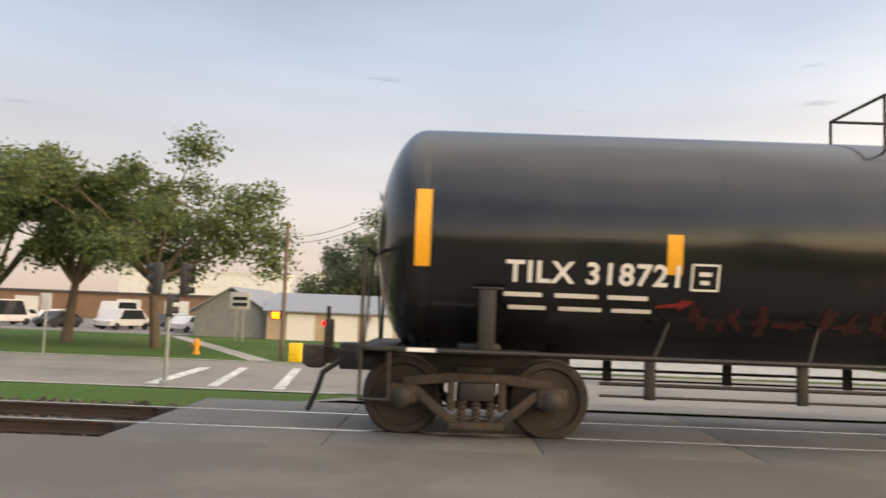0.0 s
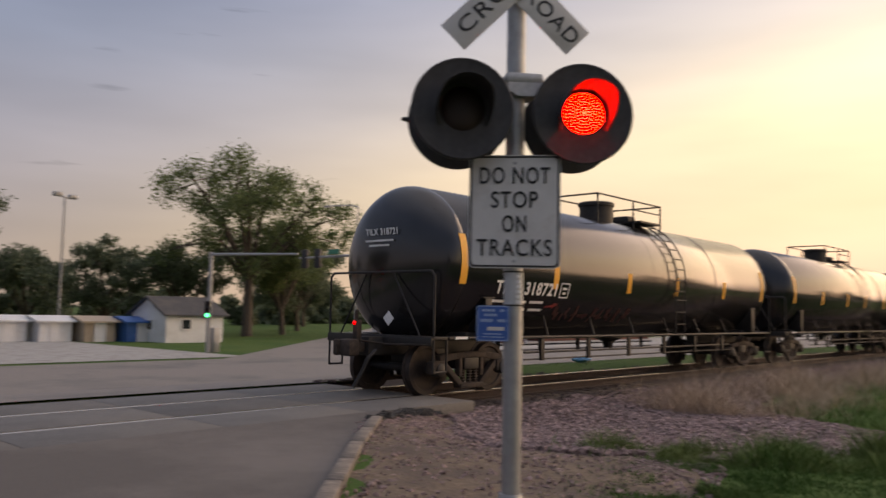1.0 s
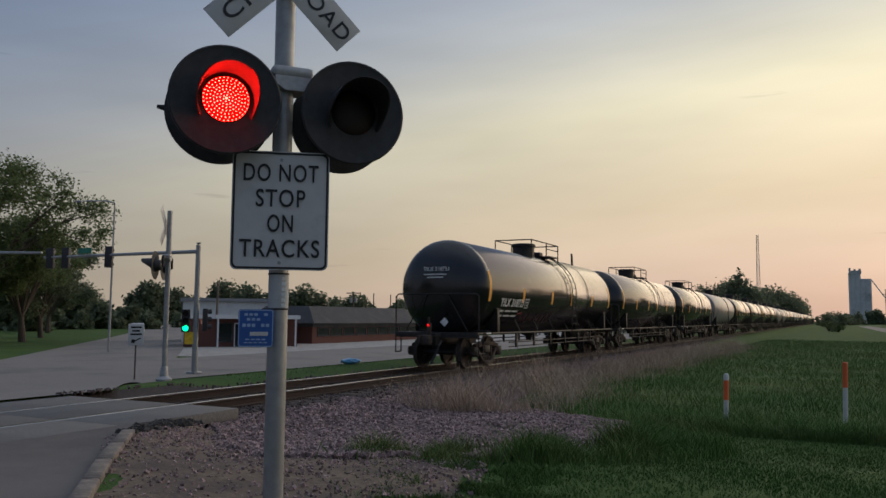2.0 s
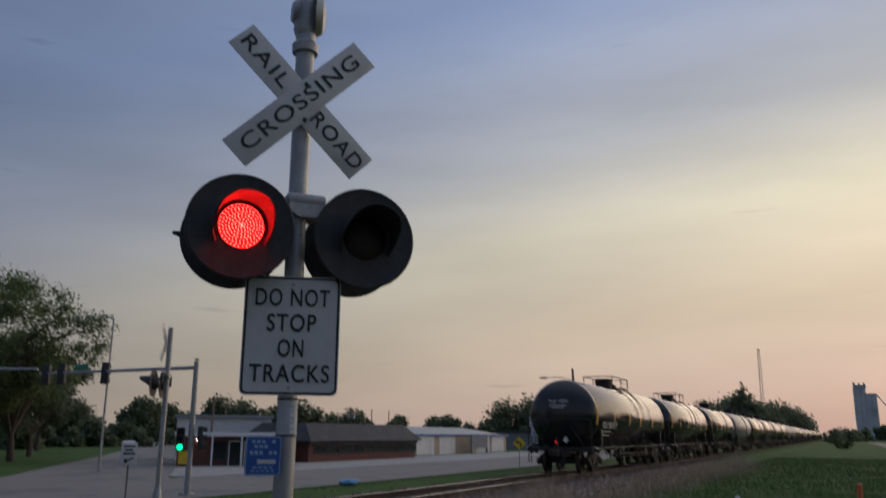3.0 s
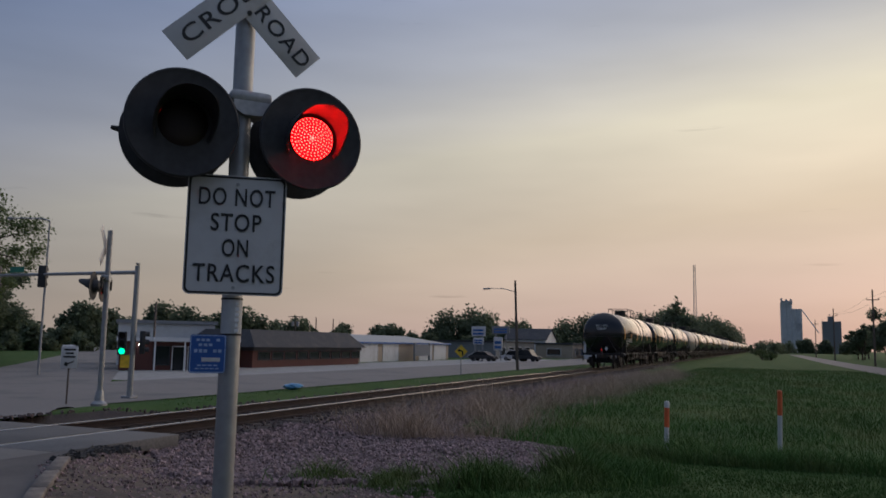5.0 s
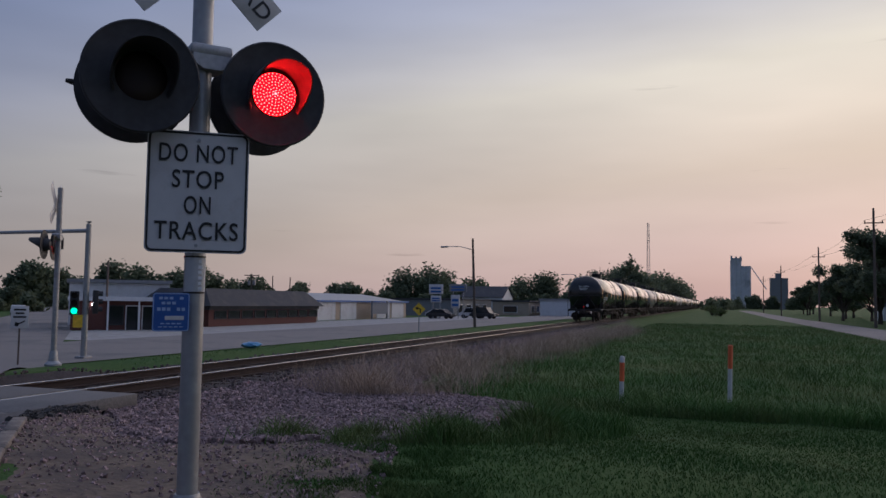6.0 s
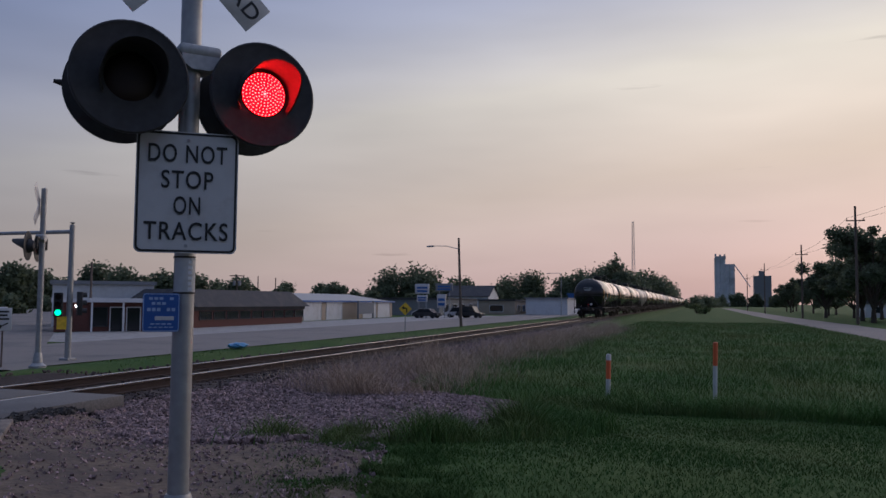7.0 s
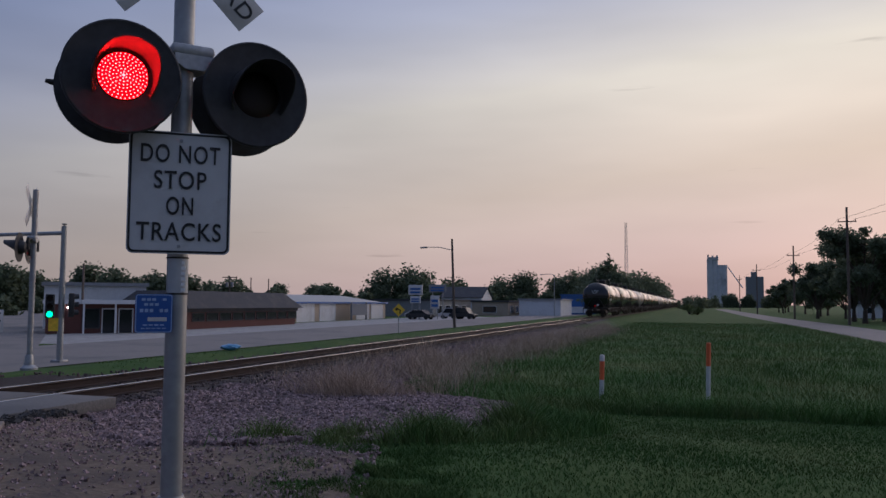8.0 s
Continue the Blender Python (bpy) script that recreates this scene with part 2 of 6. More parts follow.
M["leaf"] = leaf_mat("leaf", (0.125, 0.165, 0.07), 0.35)
# Base lifted and cooled: the far trees' haze is put into this colour.
M["leaf_dark"] = leaf_mat("dark_leaf", (0.13, 0.162, 0.1), 0.35)
M["grass_blade"] = mat("grass_blade", (0.072, 0.148, 0.036), 0.8, vary=0.3, scale=0.6, second=(0.135, 0.165, 0.055), amount=0.55, patch=0.28, island=0.2, spec=0.2)
M["lawn_blade"] = mat("lawn_blade", (0.054, 0.11, 0.028), 0.85, vary=0.18, scale=1.5, second=(0.07, 0.105, 0.03), amount=0.45, patch=0.6, island=0.06, spec=0.15)
M["dry_blade"] = mat("dry_grass_blade", (0.4, 0.31, 0.23), 0.85, vary=0.2, scale=2, island=0.35, spec=0.2)
M["brick"] = mat("red_brick", (0.13, 0.055, 0.045), 0.9, vary=0.3, scale=30, second=(0.13, 0.05, 0.04), amount=0.4, patch=3)
M["tan"] = mat("tan_siding", (0.42, 0.34, 0.26), 0.75, vary=0.06, scale=4, second=(0.36, 0.29, 0.22), amount=0.4, patch=0.6)
M["white_siding"] = mat("white_siding", (0.66, 0.67, 0.68), 0.6, vary=0.05, scale=3, second=(0.55, 0.55, 0.55), amount=0.4, patch=0.6)
M["shingle"] = mat("dark_shingles", (0.06, 0.06, 0.065), 0.9, vary=0.3, scale=10, second=(0.09, 0.085, 0.08), amount=0.4, patch=0.7)
M["metal_roof"] = mat("pale_metal_roof", (0.27, 0.28, 0.3), 0.4, 0.3, vary=0.08, scale=3)
M["grey_wall"] = mat("grey_wall", (0.2, 0.21, 0.22), 0.8, vary=0.1, scale=3)
M["brown_wall"] = mat("brown_brick_wall", (0.22, 0.13, 0.09), 0.85, vary=0.15, scale=6, second=(0.16, 0.1, 0.075), amount=0.4, patch=0.5)
M["blue_wall"] = mat("blue_panel", (0.03, 0.12, 0.35), 0.5, vary=0.1, scale=2)
M["orange_wall"] = mat("orange_fascia", (0.75, 0.2, 0.05), 0.6, vary=0.08, scale=3)
M["glass"] = mat("dark_window_glass", (0.02, 0.025, 0.03), 0.08, vary=0.1, scale=2)
M["wood_pole"] = mat("weathered_pole", (0.13, 0.1, 0.08), 0.9, vary=0.3, scale=10, bump=0.005)
# Concrete made paler than its own tone, with distance haze in the base colour.
M["silo"] = mat("hazed_silo_concrete", (0.55, 0.56, 0.58), 0.85, vary=0.08, scale=0.3, second=(0.3, 0.31, 0.33), amount=0.4, patch=0.06)
M["trim_white"] = mat("white_trim", (0.7, 0.7, 0.7), 0.5, vary=0.05, scale=6)
M["chrome"] = mat("bare_steel", (0.5, 0.5, 0.5), 0.3, 0.9)


# ---- mesh helpers ----
def bm_new():
    return bmesh.new()


def box(bm, c, s, rot=None, bevel=0.0):
    """A box round the centre c of size s, turned by rot (a 3x3 matrix or degrees round z)."""
    geo = bmesh.ops.create_cube(bm, size=1.0)
    vs = geo["verts"]
    if rot is None:
        r = Matrix.Identity(3)
    elif isinstance(rot, (int, float)):
        r = Matrix.Rotation(radians(rot), 3, "Z")
    else:
        r = rot
    for v in vs:
        v.co = r @ Vector((v.co.x * s[0], v.co.y * s[1], v.co.z * s[2])) + Vector(c)
    if bevel:
        edges = list({e for v in vs for e in v.link_edges})
        bmesh.ops.bevel(bm, geom=edges, offset=bevel, segments=2, affect="EDGES", profile=0.5)
    return vs


def tube(bm, a, b, r, r2=None, seg=12, caps=True):
    """A round bar from a to b."""
    a, b = Vector(a), Vector(b)
    d = b - a
    if d.length < 1e-6:
        return
    turn = d.to_track_quat("Z", "Y").to_matrix().to_4x4()
    bmesh.ops.create_cone(bm, cap_ends=caps, segments=seg, radius1=r, radius2=r if r2 is None else r2, depth=d.length, matrix=Matrix.Translation((a + b) / 2) @ turn)


def bent(bm, pts, r, seg=8):
    """A bar along several points with round joints."""
    for a, b in zip(pts, pts[1:]):
        tube(bm, a, b, r, seg=seg)
    for p in pts[1:-1]:
        bmesh.ops.create_uvsphere(bm, u_segments=seg, v_segments=6, radius=r, matrix=Matrix.Translation(p))


def lathe(bm, profile, seg=32, m=None):
    """Turns (radius, height) pairs round z."""
    rings = []
    m = m or Matrix.Identity(4)
    for r, h in profile:
        if r < 1e-5:
            rings.append([bm.verts.new(m @ Vector((0, 0, h)))])
        else:
            rings.append([bm.verts.new(m @ Vector((r * math.cos(2 * math.pi * k / seg), r * math.sin(2 * math.pi * k / seg), h))) for k in range(seg)])
    for a, b in zip(rings, rings[1:]):
        for k in range(seg):
            k2 = (k + 1) % seg
            if len(a) == 1 and len(b) == 1:
                continue
            if len(a) == 1:
                bm.faces.new((a[0], b[k], b[k2]))
            elif len(b) == 1:
                bm.faces.new((a[k2], a[k], b[0]))
            else:
                bm.faces.new((a[k], b[k], b[k2], a[k2]))


def prism(bm, outline, z0, z1, m=None):
    """Extrudes a 2D outline (x, y) from z0 to z1."""
    m = m or Matrix.Identity(4)
    lo = [bm.verts.new(m @ Vector((x, y, z0))) for x, y in outline]
    hi = [bm.verts.new(m @ Vector((x, y, z1))) for x, y in outline]
    bm.faces.new(lo[::-1])
    bm.faces.new(hi)
    for k in range(len(outline)):
        j = (k + 1) % len(outline)
        bm.faces.new((lo[k], lo[j], hi[j], hi[k]))


def finish(bm, name, material, smooth=35):
    bmesh.ops.recalc_face_normals(bm, faces=bm.faces)
    me = bpy.data.meshes.new(name)
    bm.to_mesh(me)
    bm.free()
    me.materials.append(material)
    if smooth:
        me.shade_smooth()
        me.set_sharp_from_angle(angle=radians(smooth))
    return me


def part(name, bm, material, parent=None, label="", smooth=35):
    """Links a bmesh as one mesh object under a thing or under a part."""
    ob = new(name, finish(bm, name, material, smooth))
    if parent:
        ob.parent = parent
    return tagged(ob, label) if label else ob


def share(name, mesh, parent, m):
    """One more object on a mesh that others use too."""
    ob = new(name, mesh)
    ob.parent = parent
    ob.matrix_basis = m
    return ob


def thing(name, label, category, m=None, group="", kind=""):
    ob = new(name)
    ob.empty_display_size = 0.2
    if m is not None:
        ob.matrix_basis = m
    return tagged(ob, label, category, group, kind)


def text_mesh(body, size, depth=0.002, bold=0.0):
    """Writing in the built-in font as a mesh, centred."""
    cu = bpy.data.curves.new("writing", "FONT")
    cu.body, cu.size, cu.extrude = body, size, depth
    cu.align_x, cu.align_y = "CENTER", "CENTER"
    cu.space_character, cu.offset = 1.12, bold
    ob = bpy.data.objects.new("writing", cu)
    scene.collection.objects.link(ob)
    bpy.context.view_layer.update()
    me = bpy.data.meshes.new_from_object(ob.evaluated_get(bpy.context.evaluated_depsgraph_get()))
    bpy.data.objects.remove(ob)
    bpy.data.curves.remove(cu)
    return me


def writing(body, size, material, parent, m, width=None, name="lettering", bold=0.0):
    me = text_mesh(body, size, bold=bold)
    xs = [v.co.x for v in me.vertices]
    k = (width / (max(xs) - min(xs))) if width else 1.0
    mid = (max(xs) + min(xs)) / 2
    for v in me.vertices:
        v.co.x = (v.co.x - mid) * k
    me.materials.clear()
    me.materials.append(material)
    ob = new(name, me)
    ob.parent = parent
    ob.matrix_basis = m
    return ob


# ---- lie of the land ----
TRACK_X = -10.6
ROAD_DIR = Vector((-0.674, 0.738))
SIDE = Vector((0.738, 0.674))


def smooth(a, b, v):
    k = min(1.0, max(0.0, (v - a) / (b - a)))
    return k * k * (3 - 2 * k)


def across(x, y):
    """Distance from the crossing road's middle line, to its right as one looks over the track."""
    return (x + 10.6) * SIDE.x + (y - 3.2) * SIDE.y


def land(x, y):
    """Height of the bare ground."""
    west = -1.15 * smooth(-12.3, -24.5, x) - 0.004 * max(0.0, min(-24.5 - x, 60))
    east = -0.42 - 0.003 * max(0.0, min(y - 15, 150))
    near = -0.06
    e = east + (near - east) * (1 - smooth(6.5, 12.5, math.hypot(x + 1.5, y - 1)))
    z = e + (west - e) * smooth(-8.5, -12.5, x)
    d = abs(x - TRACK_X)
    bed = -0.23
    z = bed + (z - bed) * smooth(1.7, 3.6, d)
    if x > -25:
        level = west if x < -12.3 else 0.0
        z = level + (z - level) * smooth(4.9, 6.4, abs(across(x, y)))
    return -0.24 if d < 2.02 and abs(across(x, y)) < 6.4 else z
# ---- ground ----
def ground_material():
    """Mown grass, with bare soil by the crossing and the roads, in patches of their own."""
    m = bpy.data.materials.new("grass_ground")
    m.use_nodes = True
    n, l = m.node_tree.nodes, m.node_tree.links
    b = n["Principled BSDF"]
    b.inputs["Roughness"].default_value = 0.95
    b.inputs["Specular IOR Level"].default_value = 0.15
    co = n.new("ShaderNodeTexCoord")

    def noise_at(scale, detail=6):
        t = n.new("ShaderNodeTexNoise")
        t.inputs["Scale"].default_value, t.inputs["Detail"].default_value = scale, detail
        l.new(co.outputs["Object"], t.inputs["Vector"])
        return t.outputs["Fac"]

    def mix(fac, a, c):
        x = n.new("ShaderNodeMix")
        x.data_type = "RGBA"
        l.new(fac, x.inputs[0])
        for sock, v in ((x.inputs[6], a), (x.inputs[7], c)):
            if isinstance(v, tuple):
                sock.default_value = rgb(v)
            else:
                l.new(v, sock)
        return x.outputs[2]

    def span(v, lo, hi):
        r = n.new("ShaderNodeMapRange")
        r.inputs["From Min"].default_value, r.inputs["From Max"].default_value = lo, hi
        l.new(v, r.inputs["Value"])
        return r.outputs["Result"]

    fine = mix(span(noise_at(9), 0.3, 0.7), (0.03, 0.075, 0.018), (0.058, 0.118, 0.03))
    green = mix(span(noise_at(0.25), 0.35, 0.65), fine, (0.072, 0.115, 0.03))
    l.new(green, b.inputs["Base Color"])
    bp = n.new("ShaderNodeBump")
    bp.inputs["Distance"].default_value = 0.03
    l.new(noise_at(25), bp.inputs["Height"])
    l.new(bp.outputs["Normal"], b.inputs["Normal"])
    return m


M["grass"] = ground_material()


def steps(lo, hi, near, fine, grow):
    """Grid lines: fine near `near`, wider further off."""
    out, v, d = [near], near, fine
    while v < hi:
        v += d
        d = d if abs(v - near) < 26 else d * grow
        out.append(min(v, hi))
    v, d = near, fine
    while v > lo:
        v -= d
        d = d if abs(v - near) < 26 else d * grow
        out.insert(0, max(v, lo))
    return out


def sheet(name, xs, ys, height, material, keep=None):
    verts, faces, index = [], [], {}
    for i, x in enumerate(xs):
        for j, y in enumerate(ys):
            index[i, j] = len(verts)
            verts.append((x, y, height(x, y)))
    for i in range(len(xs) - 1):
        for j in range(len(ys) - 1):
            faces.append((index[i, j], index[i + 1, j], index[i + 1, j + 1], index[i, j + 1]))
    me = bpy.data.meshes.new(name)
    me.from_pydata(verts, [], faces)
    me.materials.append(material)
    me.shade_smooth()
    return new(name, me)


def build_ground():
    xs = steps(-2500, 2500, -7, 0.4, 1.18)
    ys = steps(-900, 4000, 8, 0.4, 1.18)
    g = sheet("ground", xs, ys, lambda x, y: land(x, y) + 0.02 * noise.noise((x * 0.5, y * 0.5, 0)) * (abs(x - TRACK_X) > 3), M["grass"])
    tagged(g, "mown green grass ground around the railway line", "ground", kind="structure")


def strip(name, material, label, point, us, vs, lift, category, thick=0.0):
    """A surface laid over the land: point(u, v) gives x, y."""
    verts, faces = [], []
    for u in us:
        for v in vs:
            x, y = point(u, v)
            verts.append((x, y, land(x, y) + lift))
    w = len(vs)
    for i in range(len(us) - 1):
        for j in range(w - 1):
            faces.append((i * w + j, i * w + j + 1, (i + 1) * w + j + 1, (i + 1) * w + j))
    me = bpy.data.meshes.new(name)
    me.from_pydata(verts, [], faces)
    me.materials.append(material)
    me.shade_smooth()
    ob = new(name, me)
    return tagged(ob, label, category, kind="structure")


def spread(a, b, n):
    return [a + (b - a) * k / n for k in range(n + 1)]


def on_road(s, u):
    """s metres along the crossing road from the track, u metres to its right."""
    return -10.6 + ROAD_DIR.x * s + SIDE.x * u, 3.2 + ROAD_DIR.y * s + SIDE.y * u


def build_roads():
    # the crossing road on the camera's side of the track: it stops at the crossing panels
    def near_road(k, u):
        edge = -8.55
        y = 3.2 + u / SIDE.y + (edge + 10.6) * (-SIDE.x / SIDE.y)
        return edge + 0.674 * k, y - 0.738 * k

    strip("road", M["asphalt"], "grey asphalt road leading up to the crossing", near_road, spread(0, 40, 80), spread(-4.7, 4.95, 14), 0.02, "road")

    def far_road(k, u):
        edge = -12.65
        y = 3.2 + u / SIDE.y + (edge + 10.6) * (-SIDE.x / SIDE.y)
        return edge - 0.674 * k, y + 0.738 * k

    strip("road", M["highway"], "grey street running away beyond the crossing", far_road, spread(0, 260, 200), spread(-5.6, 4.1, 14), 0.035, "road")
    strip("road", M["highway"], "pale concrete highway parallel to the railway", lambda a, b: (b, a), spread(-160, 420, 290), spread(-36.8, -24.4, 12), 0.03, "road")
    strip("pavement", M["concrete"], "concrete parking apron before the brick building", lambda a, b: (b, a), spread(40, 150, 60), spread(-49, -36.7, 10), 0.026, "pavement")
    strip("pavement", M["concrete"], "pinkish concrete forecourt of the shops", lambda a, b: (b, a), spread(-5.5, 26, 30), spread(-64, -38.2, 12), 0.026, "pavement")
    strip("pavement", M["highway"], "grey parking lot behind the shade trees", lambda a, b: (b, a), spread(-80, -21.8, 40), spread(-112, -66, 16), 0.026, "pavement")
    for x0 in (-37.15, -24.4):
        strip("kerb", M["concrete"], "pale concrete kerb along the highway", lambda a, b: (b, a), spread(-160, -3.5, 80), [x0, x0 + 0.4], 0.06, "kerb")
    strip("pavement", M["concrete"], "narrow concrete footpath across the lawn", lambda a, b: (-38.0 - a, -9.0 - 0.5 * a + b), spread(0, 26, 26), [-0.6, 0.6], 0.024, "pavement")
    strip("road", M["highway"], "narrow pale street beside the grass verge", lambda a, b: (b, a), spread(20, 420, 200), spread(9.8, 15.0, 8), 0.03, "road")


# ---- railway ----
def rail_profile(bm, y0, y1, x, head):
    if head:
        outline = [(-0.036, -0.012), (0.036, -0.012), (0.036, -0.004), (0.03, 0.0), (-0.03, 0.0), (-0.036, -0.004)]
    else:
        outline = [(-0.07, -0.17), (0.07, -0.17), (0.07, -0.155), (0.012, -0.14), (0.012, -0.05), (0.036, -0.04), (0.036, -0.012), (-0.036, -0.012), (-0.036, -0.04), (-0.012, -0.05), (-0.012, -0.14), (-0.07, -0.155)]
    m = Matrix(((1, 0, 0, x), (0, 0, 1, 0), (0, 1, 0, 0), (0, 0, 0, 1)))
    prism(bm, outline, y0, y1, m)


def build_track():
    track = thing("railway_track", "rusty single railway track with polished rail heads on ballast", "railway track", kind="structure")
    for x in (TRACK_X - 0.755, TRACK_X + 0.755):
        bm = bm_new()
        rail_profile(bm, -300, 1500, x, False)
        rail = part("rail", bm, M["rail"], track)
        bm = bm_new()
        rail_profile(bm, -300, 1500, x, True)
        part("rail_head", bm, M["rail_head"], rail, "polished steel rail head", smooth=0)
    bm = bm_new()
    box(bm, (0, 0, 0), (2.59, 0.23, 0.16), bevel=0.012)
    tie = finish(bm, "tie", M["tie"])
    rng = random.Random(4)
    y = -26.0
    while y < 80:
        if not -4.2 < y < 10.3:
            share("tie", tie, track, pose(TRACK_X + rng.uniform(-0.03, 0.03), y, -0.27 + rng.uniform(-0.012, 0.012), 0, 0, rng.uniform(-1, 1)))
        y += 0.54
    # crossing panels between and beside the rails
    bm = bm_new()
    box(bm, (0, 0, 0), (1.29, 2.39, 0.18), bevel=0.012)
    inner = finish(bm, "crossing_panel", M["panel"])
    bm = bm_new()
    box(bm, (0, 0, 0), (1.15, 2.39, 0.18), bevel=0.012)
    outer = finish(bm, "crossing_panel", M["panel"])
    deck = thing("crossing_deck", "worn concrete crossing panels between and beside the rails", "railway crossing", kind="structure")
    for k in range(6):
        y = -3.6 + 1.2 + 2.4 * k - 0.3
        share("crossing_panel", inner, deck, pose(TRACK_X, y, -0.088))
        for s in (-1, 1):
            share("crossing_panel", outer, deck, pose(TRACK_X + s * (0.755 + 0.06 + 0.575), y, -0.088))
    bm = bm_new()
    for s in (-1, 1):
        for e in (-1, 1):
            box(bm, (TRACK_X + s * 0.755 + e * 0.075 * (1 if e * s < 0 else 0.75), 3.0, -0.07), (0.05, 14.4, 0.1))
    part("flangeway", bm, M["rubber"], deck, "black rubber flangeway strips")


# ---- tank car ----
TANK_R, TANK_Z, CAR_MID = 1.48, 2.40, 7.28


def build_truck(car, y, meshes):
    """A two-axle truck round y: wheels, side frames, springs."""
    truck = new("truck")
    truck.parent = car
    truck.matrix_basis = pose(0, y, 0)
    for dy in (-0.89, 0.89):
        axle = new("axle", meshes["axle"])
        axle.parent = truck
        axle.matrix_basis = pose(0, dy, 0.457)
        for s in (-1, 1):
            w = new("wheel", meshes["wheel"])
            w.parent = truck
            w.matrix_basis = pose(s * 0.73, dy, 0.457, 0, 90 * s, 0)
    for s in (-1, 1):
        f = new("side_frame", meshes["frame"])
        f.parent = truck
        f.matrix_basis = pose(s * 1.0, 0, 0, 0, 0, 0 if s > 0 else 180)
        for k in (-0.17, 0.0, 0.17):
            sp = new("spring", meshes["spring"])
            sp.parent = truck
            sp.matrix_basis = pose(s * 1.02, k, 0.3)
    b = new("bolster", meshes["bolster"])
    b.parent = truck
    return truck


def truck_meshes():
    d = {}
    bm = bm_new()
    lathe(bm, [(0.0, 0.09), (0.09, 0.09), (0.11, 0.05), (0.2, 0.02), (0.36, 0.03), (0.385, 0.06), (0.457, 0.06), (0.462, 0.03), (0.47, -0.05), (0.5, -0.06), (0.5, -0.085), (0.385, -0.085), (0.36, -0.02), (0.2, -0.03), (0.11, -0.08), (0.0, -0.08)], 40)
    d["wheel"] = finish(bm, "wheel", M["wheel"], 25)
    bm = bm_new()
    tube(bm, (-1.08, 0, 0), (1.08, 0, 0), 0.08, seg=14)
    for s in (-1, 1):
        lathe(bm, [(0.0, 0.1), (0.07, 0.1), (0.12, 0.07), (0.13, -0.1)], 16, pose(s * 1.08, 0, 0, 0, 90 * s, 0))
    d["axle"] = finish(bm, "axle", M["under"])
    # side frame: a cast truss with a top chord, diagonals and a lower spring seat
    bm = bm_new()
    t = 0.13
    for s in (-1, 1):
        box(bm, (0.03, s * 0.89, 0.5), (0.2, 0.36, 0.24), bevel=0.04)
        box(bm, (0.03, s * 0.56, 0.68), (t, 0.62, 0.12), Matrix.Rotation(-s * radians(6), 3, "X"), bevel=0.02)
        box(bm, (0.03, s * 0.5, 0.36), (t, 0.72, 0.11), Matrix.Rotation(s * radians(40), 3, "X"), bevel=0.02)
        box(bm, (0.03, s * 0.3, 0.5), (t, 0.09, 0.36), bevel=0.02)
    box(bm, (0.03, 0, 0.71), (t + 0.02, 0.85, 0.11), bevel=0.02)
    box(bm, (0.03, 0, 0.15), (0.2, 0.66, 0.09), bevel=0.02)
    d["frame"] = finish(bm, "side_frame", M["truck"])
    bm = bm_new()
    for k in range(5):
        lathe(bm, [(0.045, -0.11 + k * 0.05), (0.072, -0.1 + k * 0.05), (0.045, -0.085 + k * 0.05)], 14)
    tube(bm, (0, 0, -0.11), (0, 0, 0.14), 0.045, seg=12)
    d["spring"] = finish(bm, "spring", M["truck"])
    bm = bm_new()
    box(bm, (0, 0, 0.55), (2.2, 0.42, 0.22), bevel=0.03)
    box(bm, (0, 0, 0.72), (0.6, 0.5, 0.16), bevel=0.03)
    d["bolster"] = finish(bm, "bolster", M["under"])
    return d


def tank_mesh(bm):
    """The shell with domed heads, along y."""
    y0, y1 = 0.18, 2 * CAR_MID - 0.18
    m = Matrix(((1, 0, 0, 0), (0, 0, 1, 0), (0, -1, 0, TANK_Z), (0, 0, 0, 1)))
    prof = [(TANK_R * math.sin(a), y0 - 0.62 * math.cos(a)) for a in [k * math.pi / 2 / 12 for k in range(12)]]
    prof += [(TANK_R, y0), (TANK_R, y0 + 0.05), (TANK_R - 0.006, y0 + 0.06), (TANK_R - 0.006, y0 + 0.085), (TANK_R, y0 + 0.095)]
    prof += [(r, 2 * CAR_MID - y) for r, y in prof[:17][::-1]]

    lathe(bm, prof, 64, m)


